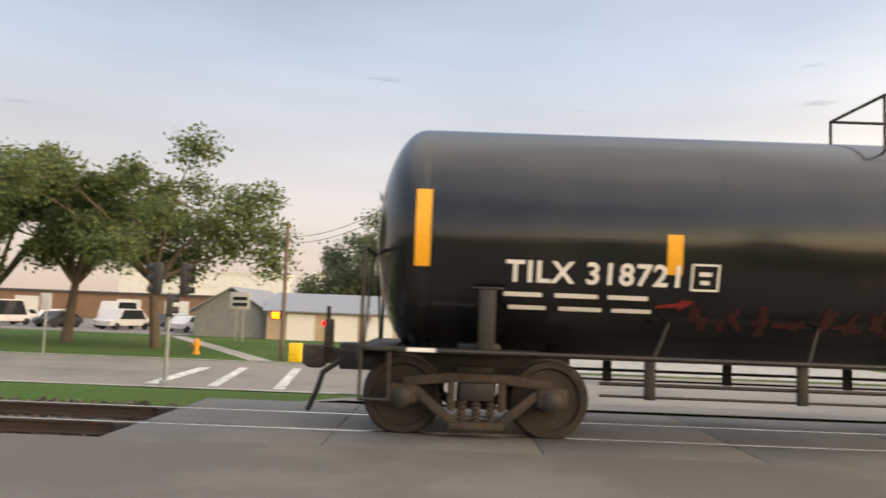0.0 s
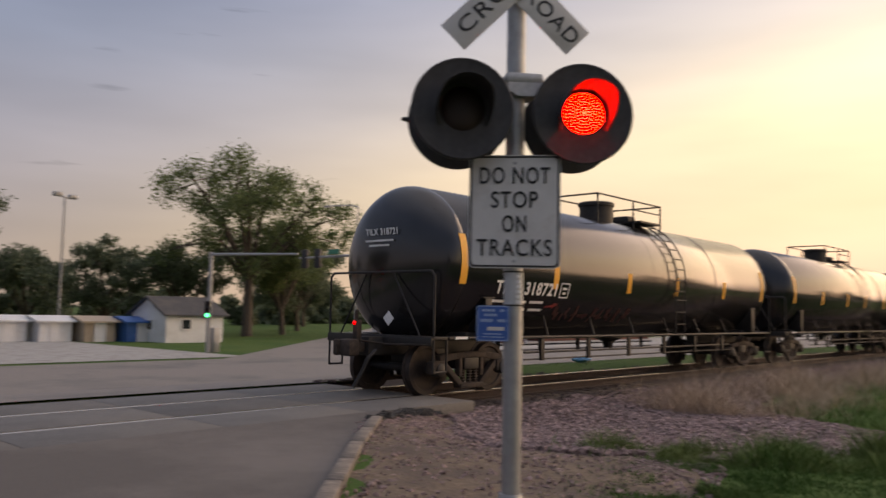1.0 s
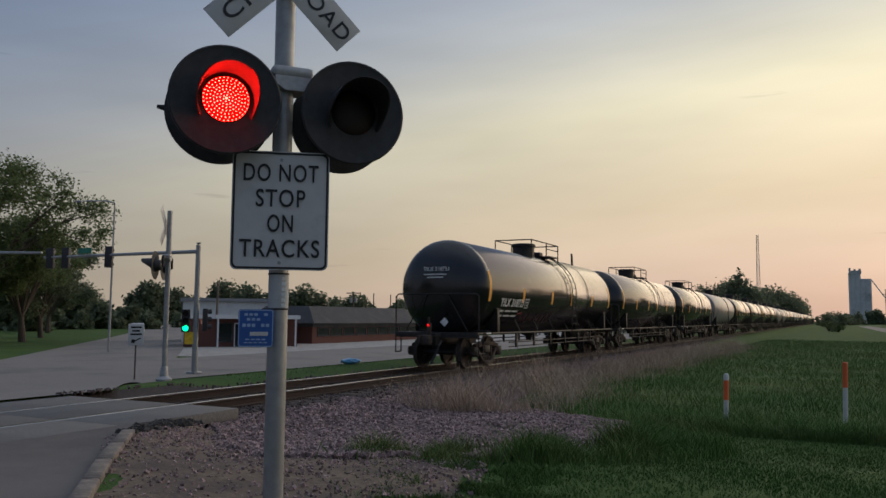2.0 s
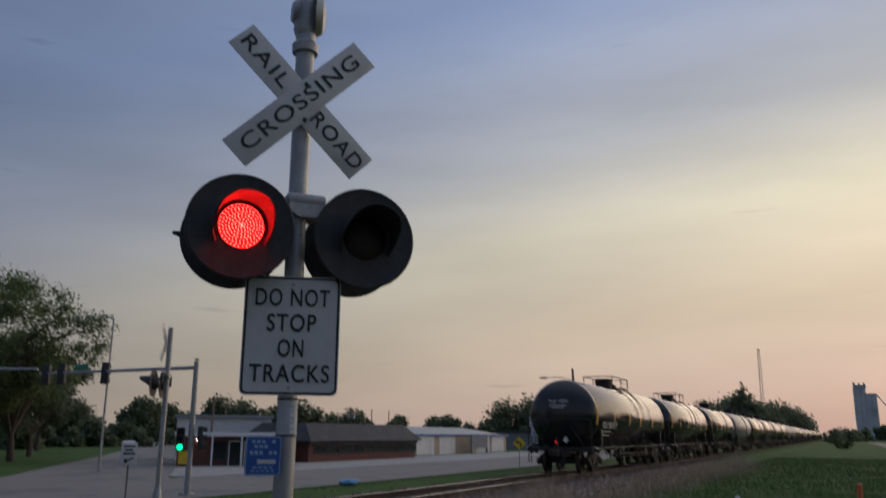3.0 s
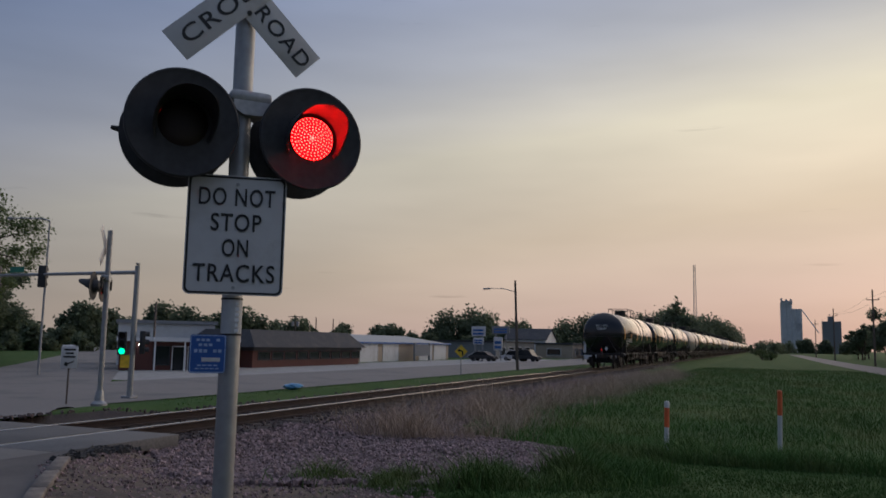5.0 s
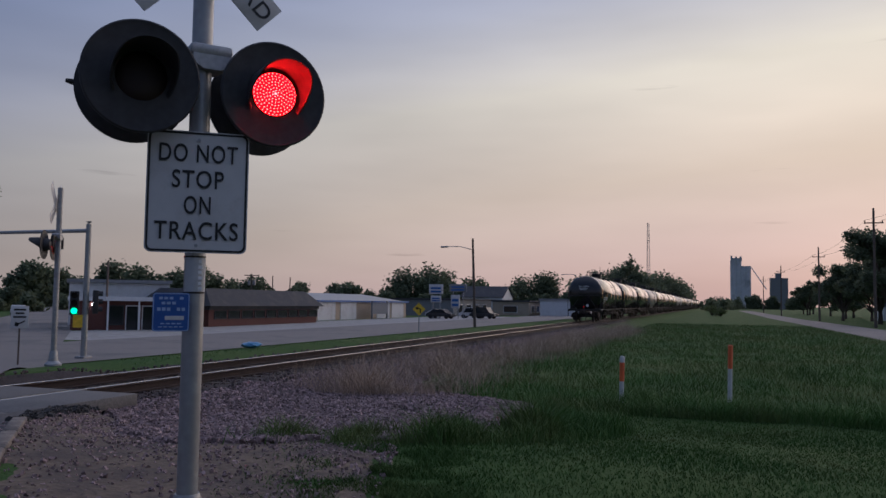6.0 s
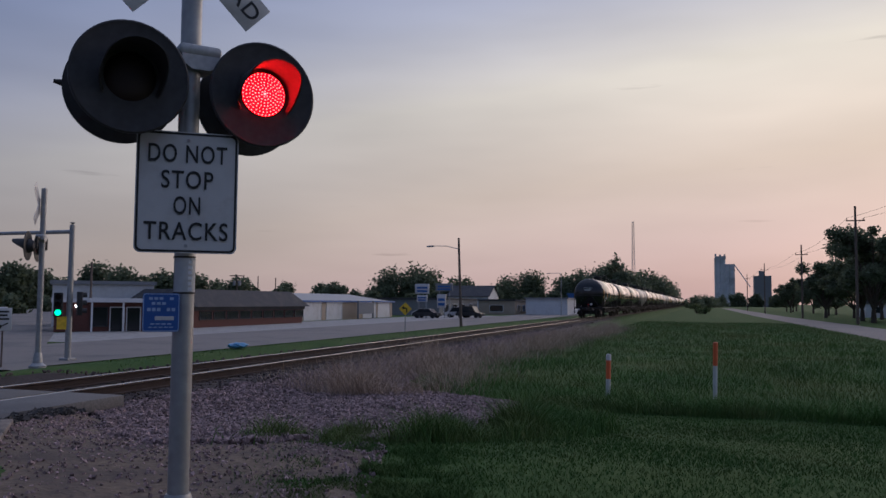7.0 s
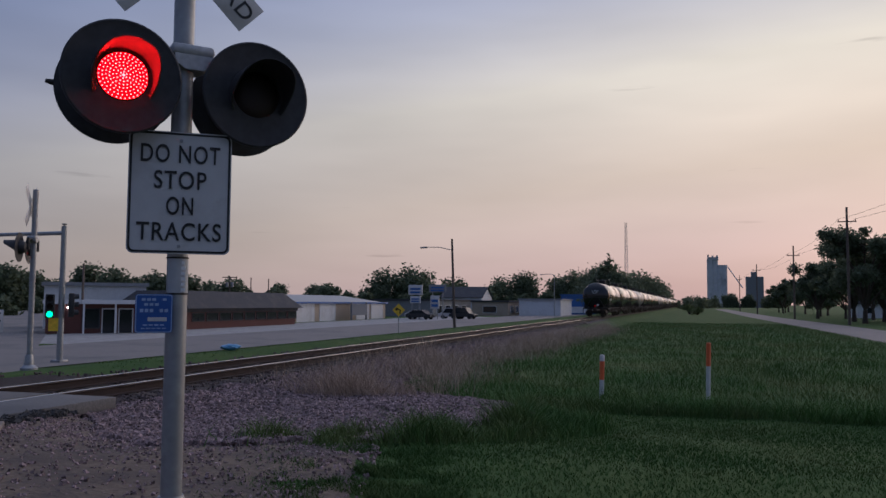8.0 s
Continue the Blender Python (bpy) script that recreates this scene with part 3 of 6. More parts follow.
def build_tank_car(paint, label, meshes, rich):
    car = thing("tank_car", label, "tank car", group="cars of the train")
    bm = bm_new()
    tank_mesh(bm)
    part("tank", bm, paint, car, smooth=50)
    for k in (1, 2, 3):
        bm = bm_new()
        y = 0.18 + (2 * CAR_MID - 0.36) * k / 4
        lathe(bm, [(TANK_R - 0.01, y - 0.02), (TANK_R + 0.004, y - 0.01), (TANK_R + 0.004, y + 0.01), (TANK_R - 0.01, y + 0.02)], 64, Matrix(((1, 0, 0, 0), (0, 0, 1, 0), (0, -1, 0, TANK_Z), (0, 0, 0, 1))))
        part("weld_seam", bm, paint, car)
    # stub sills, body bolsters and shear plates
    for e in (0, 1):
        def fy(y):
            return y if e == 0 else 2 * CAR_MID - y
        bm = bm_new()
        box(bm, (0, fy(0.62), 0.86), (0.36, 3.0, 0.34), bevel=0.02)
        part("stub_sill", bm, M["under"], car, "black steel stub sill")
        bm = bm_new()
        box(bm, (0, fy(0.9), 1.06), (2.3, 0.5, 0.12), bevel=0.02)
        part("body_bolster", bm, M["under"], car)
        for s in (-1, 1):
            bm = bm_new()
            box(bm, (s * 1.18, fy(0.97), 1.4), (0.46, 0.05, 0.7), bevel=0.01)
            box(bm, (s * 1.4, fy(0.97), 1.4), (0.04, 0.19, 0.72), bevel=0.01)
            box(bm, (s * 1.4, fy(0.97), 1.77), (0.06, 0.36, 0.03), bevel=0.01)
            part("bolster_web", bm, M["under"], car)
            bm = bm_new()
            box(bm, (s * 1.2, fy(0.77), 1.03), (0.4, 1.7, 0.05), bevel=0.01)
            part("side_step", bm, M["under"], car)
        bm = bm_new()
        box(bm, (0, fy(-0.28), 1.03), (2.75, 0.38, 0.05), bevel=0.01)
        box(bm, (0, fy(-0.5), 0.98), (2.75, 0.07, 0.16), bevel=0.01)
        part("end_platform", bm, M["under"], car, "black steel end platform")
        # end handrail with side posts
        bm = bm_new()
        y = fy(-0.47)
        bent(bm, [(-1.38, y, 1.05), (-1.38, y, 2.12), (-1.3, y, 2.2), (1.3, y, 2.2), (1.38, y, 2.12), (1.38, y, 1.05)], 0.022)
        for s in (-1, 1):
            tube(bm, (s * 0.35, y, 2.2), (s * 1.05, y, 1.06), 0.016, seg=8)
            bent(bm, [(s * 1.38, y, 1.0), (s * 1.38, y, 0.45), (s * 1.38, fy(-0.14), 0.45), (s * 1.38, fy(-0.14), 1.0)], 0.02)
        part("end_railing", bm, M["under"], car, "black tubular end handrail")
        # coupler and air hose
        bm = bm_new()
        box(bm, (0, fy(-1.0), 0.84), (0.17, 0.5, 0.17), bevel=0.03)
        box(bm, (0.03, fy(-1.2), 0.84), (0.32, 0.26, 0.3), bevel=0.06)
        box(bm, (-0.13, fy(-1.32), 0.84), (0.1, 0.16, 0.28), bevel=0.03)
        bent(bm, [(1.3, fy(-0.53), 0.92), (0.3, fy(-0.6), 0.9), (0.12, fy(-1.05), 0.97)], 0.016, 6)
        part("coupler", bm, M["truck"], car, "rusty knuckle coupler")
        bm = bm_new()
        bent(bm, [(0.35, fy(-0.85), 0.8), (0.36, fy(-1.05), 0.66), (0.3, fy(-1.13), 0.42), (0.22, fy(-1.25), 0.16)], 0.035)
        part("air_hose", bm, M["rubber"], car, "black rubber brake hose")
        build_truck(car, fy(0.89), meshes)
    # side sill pipes along the bottom
    for s in (-1, 1):
        bm = bm_new()
        tube(bm, (s * 1.42, 0.4, 1.03), (s * 1.42, 2 * CAR_MID - 0.4, 1.03), 0.03, seg=8)
        tube(bm, (s * 1.25, 2.3, 0.72), (s * 1.25, 2 * CAR_MID - 2.3, 0.72), 0.022, seg=8)
        tube(bm, (s * 1.25, 2.3, 0.58), (s * 1.25, 2 * CAR_MID - 2.3, 0.58), 0.016, seg=8)
        for k in range(6):
            y = 2.88 + k * 1.76
            box(bm, (s * 1.27, y, 0.8), (0.05, 0.13, 0.5), bevel=0.01)
            tube(bm, (s * 1.42, y, 1.03), (s * 1.12, y + 0.25, 1.45), 0.02, seg=6)
        part("side_sill", bm, M["under"], car, "thin side sill and brake pipe")
        # yellow reflective marks on the shell
        for y, z0, z1 in ((0.2, 2.0, 2.9), (3.1, 2.0, 2.46), (6.1, 2.0, 2.46), (8.5, 2.0, 2.46), (11.4, 2.0, 2.46), (14.2, 2.0, 2.9)):
            bm = bm_new()
            rows = []
            for k in range(7):
                z = z0 + (z1 - z0) * k / 6
                a = math.asin((z - TANK_Z) / TANK_R)
                r = TANK_R + 0.004
                rows.append([bm.verts.new((s * r * math.cos(a), y + d, TANK_Z + r * math.sin(a))) for d in (-0.09, 0.09)])
            for a, b in zip(rows, rows[1:]):
                bm.faces.new((a[0], a[1], b[1], b[0]))
            part("reflective_mark", bm, M["reflector"], car, "yellow reflective stripe")
        bm = bm_new()
        box(bm, (s * 1.405, 0.36, 1.035), (0.02, 0.6, 0.045))
        part("sill_mark", bm, M["lettering"], car, "pale strip on the side sill")
    # valve dome, platform and guard rails on top
    top = TANK_Z + TANK_R
    bm = bm_new()
    lathe(bm, [(0.0, 0.46), (0.42, 0.46), (0.46, 0.43), (0.46, 0.36), (0.42, 0.34), (0.42, -0.1)], 24, pose(0, 7.0, top))
    part("valve_dome", bm, M["under"], car, "dark cylindrical valve dome")
    bm = bm_new()
    box(bm, (0, 8.5, top + 0.03), (1.5, 1.1, 0.05))
    box(bm, (0, 8.4, top + 0.14), (0.5, 0.4, 0.2), bevel=0.05)
    for s in (-1, 1):
        tube(bm, (s * 0.72, 5.9, top + 0.52), (s * 0.72, 9.05, top + 0.52), 0.022, seg=8)
        tube(bm, (s * 0.72, 7.7, top + 0.3), (s * 0.72, 9.05, top + 0.3), 0.018, seg=8)
        for y in (5.9, 7.6, 9.05):
            tube(bm, (s * 0.72, y, top - 0.18), (s * 0.72, y, top + 0.52), 0.022, seg=8)
    for y in (5.9, 9.05):
        tube(bm, (-0.72, y, top + 0.52), (0.72, y, top + 0.52), 0.022, seg=8)
    part("top_platform", bm, M["under"], car, "dark grating platform with guard rails")
    for s in (-1, 1):
        bm = bm_new()
        path = [(s * (TANK_R + 0.1) * math.cos(a), TANK_Z + (TANK_R + 0.1) * math.sin(a)) for a in [radians(v) for v in range(-10, 71, 10)]]
        for y in (8.25, 8.75):
            bent(bm, [(x, y, z) for x, z in [(s * 1.55, 1.03)] + path], 0.018, 6)
        ladder = part("ladder", bm, M["under"], car, "side ladder to the top platform")
        for x, z in [(s * 1.57, 1.3), (s * 1.57, 1.6), (s * 1.58, 1.9)] + path:
            bm = bm_new()
            tube(bm, (x, 8.25, z), (x, 8.75, z), 0.014, seg=6)
            part("rung", bm, M["under"], ladder)
    bm = bm_new()
    lathe(bm, [(0.0, -0.26), (0.11, -0.26), (0.14, -0.1), (0.34, -0.02), (0.36, 0.2)], 20, pose(0, 7.6, TANK_Z - TANK_R))
    part("bottom_valve", bm, M["under"], car)
    if rich:
        # writing on the sides and the end
        def skin(y, z, s=1):
            a = math.asin((z - TANK_Z) / TANK_R)
            r = TANK_R + 0.004
            return Matrix.Translation((s * r * math.cos(a), y, TANK_Z + r * math.sin(a))) @ Matrix.Rotation(radians(90) * s, 4, "Z") @ Matrix.Rotation(radians(90) - a, 4, "X")
        writing("TILX 318721", 0.36, M["lettering"], car, skin(2.17, 1.97), 2.0, bold=0.008)
        for row in range(2):
            for k, (a, w) in enumerate(((0.0, 0.44), (0.62, 0.5), (1.22, 0.46))):
                bm = bm_new()
                box(bm, (0, 0, 0), (w, 0.055, 0.004))
                bar = part("lettering", bm, M["lettering"], car, "small white stencilled lines")
                bar.matrix_basis = skin(1.38 + a + 0.06 * row, 1.72 - 0.15 * row)
        bm = bm_new()
        for c, s2 in (((0, 0.15, 0), (0.32, 0.025, 0.004)), ((0, -0.15, 0), (0.32, 0.025, 0.004)), ((0.15, 0, 0), (0.025, 0.32, 0.004)), ((-0.15, 0, 0), (0.025, 0.32, 0.004)), ((0, 0.04, 0), (0.14, 0.05, 0.004)), ((0, -0.06, 0), (0.1, 0.05, 0.004))):
            box(bm, c, s2)
        part("stencil_box", bm, M["lettering"], car, "small white stencilled square").matrix_basis = skin(3.46, 1.98)
        writing("TILX 318721", 0.17, M["lettering"], car, pose(-0.05, -0.418, 2.95, 98, 0, 0), 0.85, bold=0.004)
        for k in range(2):
            bm = bm_new()
            box(bm, (0, 0, 0), (0.75 - 0.2 * k, 0.035, 0.004))
            part("lettering", bm, M["lettering"], car).matrix_basis = pose(-0.08, -0.436 - 0.006 * k, 2.79 - 0.09 * k, 97, 0, 0)
        bm = bm_new()
        box(bm, (0, 0, 0), (0.19, 0.19, 0.01), 45)
        part("placard", bm, M["lettering"], car, "white diamond hazard placard").matrix_basis = pose(0.28, -0.5, 1.36, 90, 0, 0)
        bm = bm_new()
        box(bm, (0.05, -1.04, 1.12), (0.12, 0.12, 0.42), bevel=0.02)
        box(bm, (0.05, -1.06, 1.4), (0.05, 0.05, 0.2), bevel=0.01)
        eot = part("rear_marker", bm, M["truck"], car, "end-of-train marker with a red lamp")
        bm = bm_new()
        bmesh.ops.create_uvsphere(bm, u_segments=12, v_segments=8, radius=0.035, matrix=Matrix.Translation((0.05, -1.11, 1.27)))
        part("lamp", bm, M["lens_lit"], eot, "small red lamp")
        # faint spray-painted letters low on the shell, and a brighter red slash
        rng = random.Random(3)
        for k in range(9):
            bm = bm_new()
            y = 3.45 + k * 0.36
            for _ in range(4):
                turn = rng.choice((0, 90, 60, -60, 90)) + rng.uniform(-12, 12)
                m = skin(y + rng.uniform(-0.1, 0.1), 1.5 + rng.uniform(-0.09, 0.09)) @ pose(0, 0, 0.001, 0, 0, turn)
                vs = box(bm, (0, 0, 0), (rng.uniform(0.16, 0.3), rng.uniform(0.05, 0.08), 0.006))
                for v in vs:
                    v.co = m @ v.co
            part("graffiti", bm, M["graffiti"], car, "faint red spray-painted letter")
        bm = bm_new()
        prism(bm, [(-0.22, -0.02), (0.05, -0.035), (0.04, -0.08), (0.24, 0.02), (0.07, 0.06), (0.06, 0.02), (-0.2, 0.015)], 0.0, 0.004, skin(3.15, 1.66) @ pose(0, 0, 0, 0, 0, 8))
        part("graffiti", bm, M["graffiti_bright"], car, "bright red spray-painted slash")
    return car


# ---- crossing signal mast ----
MAST_YAW = 43.0


def lamp_unit(parent, m, meshes, name="signal_lamp"):
    """A round background with a hood and a made-up turning lamp insert: one face lit, the other dark."""
    unit = new(name)
    unit.parent = parent
    unit.matrix_basis = m
    for k in ("background", "hood", "housing"):
        o = new(k, meshes[k])
        o.parent = unit
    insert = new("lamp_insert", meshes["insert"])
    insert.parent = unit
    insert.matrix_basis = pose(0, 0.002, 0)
    return unit, insert


def lamp_meshes():
    """Lamps look along -y."""
    d = {}
    face = pose(0, 0, 0, 90, 0, 0)
    bm = bm_new()
    lathe(bm, [(0.1492, 0.004), (0.31, 0.0), (0.332, 0.008), (0.342, 0.002), (0.342, -0.01), (0.325, -0.012), (0.1492, -0.008)], 56, face)
    d["background"] = finish(bm, "background", M["signal_black"])
    # hood: a half-round visor that reaches furthest over the top
    bm = bm_new()
    n = 44
    ring = []
    for k in range(n + 1):
        a = radians(-32 + 244 * k / n)
        reach = 0.02 + 0.29 * smooth(-0.6, 0.8, math.sin(a))
        for r in (0.168, 0.176):
            ring.append((bm.verts.new((r * math.cos(a), -0.002, r * math.sin(a))), bm.verts.new(((r + 0.01) * math.cos(a), -reach, (r + 0.01) * math.sin(a) - 0.025))))
    for k in range(n):
        i0, o0, i1, o1 = ring[2 * k], ring[2 * k + 1], ring[2 * k + 2], ring[2 * k + 3]
        bm.faces.new((i0[0], i1[0], i1[1], i0[1]))
        bm.faces.new((o0[0], o0[1], o1[1], o1[0]))
        bm.faces.new((i0[1], i1[1], o1[1], o0[1]))
    d["hood"] = finish(bm, "hood", M["signal_black"])
    bm = bm_new()
    lathe(bm, [(0.0, -0.17), (0.07, -0.17), (0.12, -0.14), (0.155, -0.06), (0.16, -0.012)], 32, face)
    d["housing"] = finish(bm, "housing", M["signal_black"])
    # the insert: a made-up drum with a lit lens and its diodes on one side, a dark lens on the other
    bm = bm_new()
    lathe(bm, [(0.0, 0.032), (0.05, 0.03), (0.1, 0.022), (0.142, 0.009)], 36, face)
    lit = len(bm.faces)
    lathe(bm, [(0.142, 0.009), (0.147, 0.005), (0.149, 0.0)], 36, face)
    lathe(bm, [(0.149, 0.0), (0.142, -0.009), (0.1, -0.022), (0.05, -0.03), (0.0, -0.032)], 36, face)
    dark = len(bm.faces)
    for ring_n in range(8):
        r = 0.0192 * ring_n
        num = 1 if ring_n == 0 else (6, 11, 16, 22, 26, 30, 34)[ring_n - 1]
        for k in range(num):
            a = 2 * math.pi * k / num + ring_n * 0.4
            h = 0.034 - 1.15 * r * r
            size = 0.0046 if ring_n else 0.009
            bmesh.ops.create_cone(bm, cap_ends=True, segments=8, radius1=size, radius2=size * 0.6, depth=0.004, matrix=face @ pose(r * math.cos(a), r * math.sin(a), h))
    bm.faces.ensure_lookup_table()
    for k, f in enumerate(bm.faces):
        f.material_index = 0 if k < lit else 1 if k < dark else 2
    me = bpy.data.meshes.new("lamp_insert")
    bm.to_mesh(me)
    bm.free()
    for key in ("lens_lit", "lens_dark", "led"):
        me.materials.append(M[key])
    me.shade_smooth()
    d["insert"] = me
    return d


def blade(parent, name, words, angle, y, meshes_len=1.22, wide=0.229):
    """One board of the crossbuck, facing -y, with its words along it."""
    bm = bm_new()
    box(bm, (0, 0, 0), (meshes_len, wide, 0.006), bevel=0.002)
    board = part(name, bm, M["sign_white"], parent)
    board.matrix_basis = pose(0, y, 0, 90, 0, 0) @ Matrix.Rotation(radians(angle), 4, "Z")
    for body, at, width in words:
        o = writing(body, 0.15, M["sign_black"], board, pose(at, 0, 0.005), width, bold=0.0008)
    return board


def build_mast(base, yaw, label, lamps, signs, top, buck_z, lamp_z, group="crossing signals", rear=True):
    mast = thing("crossing_signal", label, "railway signal", base @ pose(0, 0, 0, 0, 0, yaw), group=group)
    bm = bm_new()
    tube(bm, (0, 0, 0.02), (0, 0, top), 0.064, seg=24)
    part("post", bm, M["galv"], mast, "grey galvanised steel post")
    bm = bm_new()
    lathe(bm, [(0.0, 0.0), (0.19, 0.0), (0.19, 0.05), (0.11, 0.12), (0.09, 0.32), (0.075, 0.36), (0.0, 0.36)], 20)
    part("base", bm, M["galv"], mast, "cast pinnacle base")
    buck = new("crossbuck")
    buck.parent = mast
    buck.matrix_basis = pose(-0.025, 0, buck_z)
    blade(buck, "board", [("RAIL", -0.36, 0.42), ("ROAD", 0.355, 0.46)], -44.5, -0.088)
    blade(buck, "board", [("CROSSING", 0.0, 1.06)], 45.3, -0.096)
    for a in (0, 1):
        bm = bm_new()
        tube(bm, (0.025, -0.106, -0.13 + 0.26 * a), (0.025, -0.09, -0.13 + 0.26 * a), 0.016, seg=10)
        part("bolt", bm, M["under"], buck)
    # cast box that clasps the post, its lower half tapering, with a lid seam and a drain plug
    bm = bm_new()
    box(bm, (0.04, -0.02, lamp_z + 0.255), (0.27, 0.2, 0.075), bevel=0.028)
    m = Matrix(((1, 0, 0, 0), (0, 0, 1, 0), (0, 1, 0, 0), (0, 0, 0, 1)))
    prism(bm, [(-0.075, 0.225), (0.165, 0.225), (0.16, 0.17), (0.1, 0.13), (-0.01, 0.13), (-0.07, 0.17)], -0.11, 0.075, Matrix.Translation((0, 0, lamp_z)) @ m)
    tube(bm, (0.03, -0.03, lamp_z + 0.1), (0.03, -0.03, lamp_z + 0.14), 0.02, seg=10)
    part("junction_box", bm, M["casting"], mast, "pale cast junction box")
    bm = bm_new()
    tube(bm, (-0.41, -0.02, lamp_z + 0.2), (0.41, -0.02, lamp_z + 0.2), 0.032, seg=12)
    for s in (-1, 1):
        tube(bm, (s * 0.41, -0.02, lamp_z + 0.22), (s * 0.41, -0.02, lamp_z - 0.05), 0.036, seg=12)
    part("crossarm", bm, M["under"], mast, "dark pipe crossarm")
    inserts = []
    for s in (-1, 1):
        unit, ins = lamp_unit(mast, pose(s * 0.405 + 0.016, -0.2, lamp_z), lamps)
        inserts.append(ins)
        if rear:
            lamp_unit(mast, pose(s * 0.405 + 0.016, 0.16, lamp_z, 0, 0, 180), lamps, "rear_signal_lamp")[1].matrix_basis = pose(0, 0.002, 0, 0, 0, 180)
    if signs:
        bm = bm_new()
        tube(bm, (-0.72, 0.17, lamp_z), (-0.775, 0.17, lamp_z + 0.005), 0.022, 0.012, seg=10)
        part("rim_bolt", bm, M["under"], mast)
        near_signs(mast, top)
    return mast, inserts


def near_signs(mast, top):
    """The bell on top, the white and the blue plate and the label on the post."""
    bm = bm_new()
    lathe(bm, [(0.0, 0.0), (0.09, 0.0), (0.095, 0.06), (0.07, 0.09), (0.07, 0.14)], 20, pose(0, 0, top - 0.04))
    box(bm, (-0.01, 0, top + 0.25), (0.155, 0.17, 0.36), bevel=0.065)
    bell = part("bell", bm, M["galv"], mast, "grey electric crossing bell")
    bm = bm_new()
    lathe(bm, [(0.0, 0.075), (0.07, 0.07), (0.12, 0.05), (0.15, 0.0), (0.142, 0.0), (0.11, 0.04), (0.0, 0.06)], 28, pose(0.06, -0.02, top + 0.25, 0, 90, -12))
    part("gong", bm, M["galv"], bell, "dished steel gong")
    bm = bm_new()
    lathe(bm, [(0.0, 0.04), (0.07, 0.035), (0.1, 0.0)], 24, pose(-0.07, 0.0, top + 0.27, 0, -90, 0))
    part("cover", bm, M["galv"], bell)
    plate = new("sign_plate")
    plate.parent = mast
    plate.matrix_basis = pose(-0.017, -0.093, 2.228, 90, 0, -12.3)

    def rounded(w, h, r):
        out = []
        for cx, cy, a0 in ((w / 2 - r, h / 2 - r, 0), (-w / 2 + r, h / 2 - r, 90), (-w / 2 + r, -h / 2 + r, 180), (w / 2 - r, -h / 2 + r, 270)):
            for k in range(6):
                a = radians(a0 + 18 * k)
                out.append((cx + r * math.cos(a), cy + r * math.sin(a)))
        return out

    bm = bm_new()
    prism(bm, rounded(0.61, 0.762, 0.04), -0.003, 0.0)
    tagged(part("backing", bm, M["sign_white"], plate), "white regulatory sign plate")
    bm = bm_new()
    outer, inner = rounded(0.596, 0.748, 0.036), rounded(0.57, 0.722, 0.028)
    for z in (0.002,):
        vo = [bm.verts.new((x, y, z)) for x, y in outer]
        vi = [bm.verts.new((x, y, z)) for x, y in inner]
        for k in range(len(vo)):
            j = (k + 1) % len(vo)
            bm.faces.new((vo[k], vo[j], vi[j], vi[k]))
    part("border", bm, M["sign_black"], plate, "black border line", smooth=0)
    for body, z, w in (("DO NOT", 0.235, 0.47), ("STOP", 0.072, 0.31), ("ON", -0.09, 0.16), ("TRACKS", -0.25, 0.5)):
        writing(body, 0.158, M["sign_black"], plate, pose(0.0, z, 0.004), w, bold=0.0015)
    for z in (0.325, -0.335):
        bm = bm_new()
        tube(bm, (0, z, 0.0), (0, z, 0.008), 0.011, seg=10)
        part("bolt", bm, M["galv"], plate)
    blue = new("blue_sign")
    blue.parent = mast
    blue.matrix_basis = pose(-0.15, -0.085, 1.48, 90, 0, -8)
    bm = bm_new()
    prism(bm, rounded(0.215, 0.235, 0.016), -0.003, 0.0)
    part("backing", bm, M["sign_blue"], blue, "blue emergency notice plate")
    pale = mat("pale_blue_lettering", (0.3, 0.42, 0.62), 0.5)
    for z, w, h in ((0.085, 0.15, 0.016), (0.055, 0.12, 0.016), (0.018, 0.17, 0.02), (-0.07, 0.13, 0.008), (-0.09, 0.15, 0.006)):
        n = max(3, int(w / 0.028))
        for k in range(n):
            if k % 5 == 3 and h > 0.01:
                continue
            bm = bm_new()
            box(bm, (w * ((k + 0.5) / n - 0.5), z, 0.002), (w / n * 0.72, h, 0.003))
            part("lettering", bm, pale, blue)
    bm = bm_new()
    outer, inner = rounded(0.21, 0.23, 0.015), rounded(0.2, 0.22, 0.012)
    vo = [bm.verts.new((x, y, 0.002)) for x, y in outer]
    vi = [bm.verts.new((x, y, 0.002)) for x, y in inner]
    for k in range(len(vo)):
        j = (k + 1) % len(vo)
        bm.faces.new((vo[k], vo[j], vi[j], vi[k]))
    part("border", bm, pale, blue, "thin pale border line", smooth=0)
    bm = bm_new()
    box(bm, (0.02, -0.035, 0.002), (0.11, 0.024, 0.004))
    part("number_plate", bm, M["sign_white"], blue, "white number strip")
    # pale sleeve wrapped round the front of the post, with worn upright writing and two clamps
    bm = bm_new()
    r = 0.0665
    arc = [radians(200 + 140 * k / 14) for k in range(15)]
    prism(bm, [(r * math.cos(t), r * math.sin(t)) for t in arc] + [(0.0645 * math.cos(t), 0.0645 * math.sin(t)) for t in arc[::-1]], 1.6, 1.83)
    sleeve = part("label", bm, M["sign_grey"], mast, "weathered pale sleeve label")
    bm = bm_new()
    for k, w in enumerate((0.026, 0.02, 0.03, 0.024, 0.028, 0.018)):
        box(bm, (0.02, -0.066, 1.625 + 0.034 * k), (w, 0.006, 0.02), -18)
    part("lettering", bm, M["lettering"], sleeve)
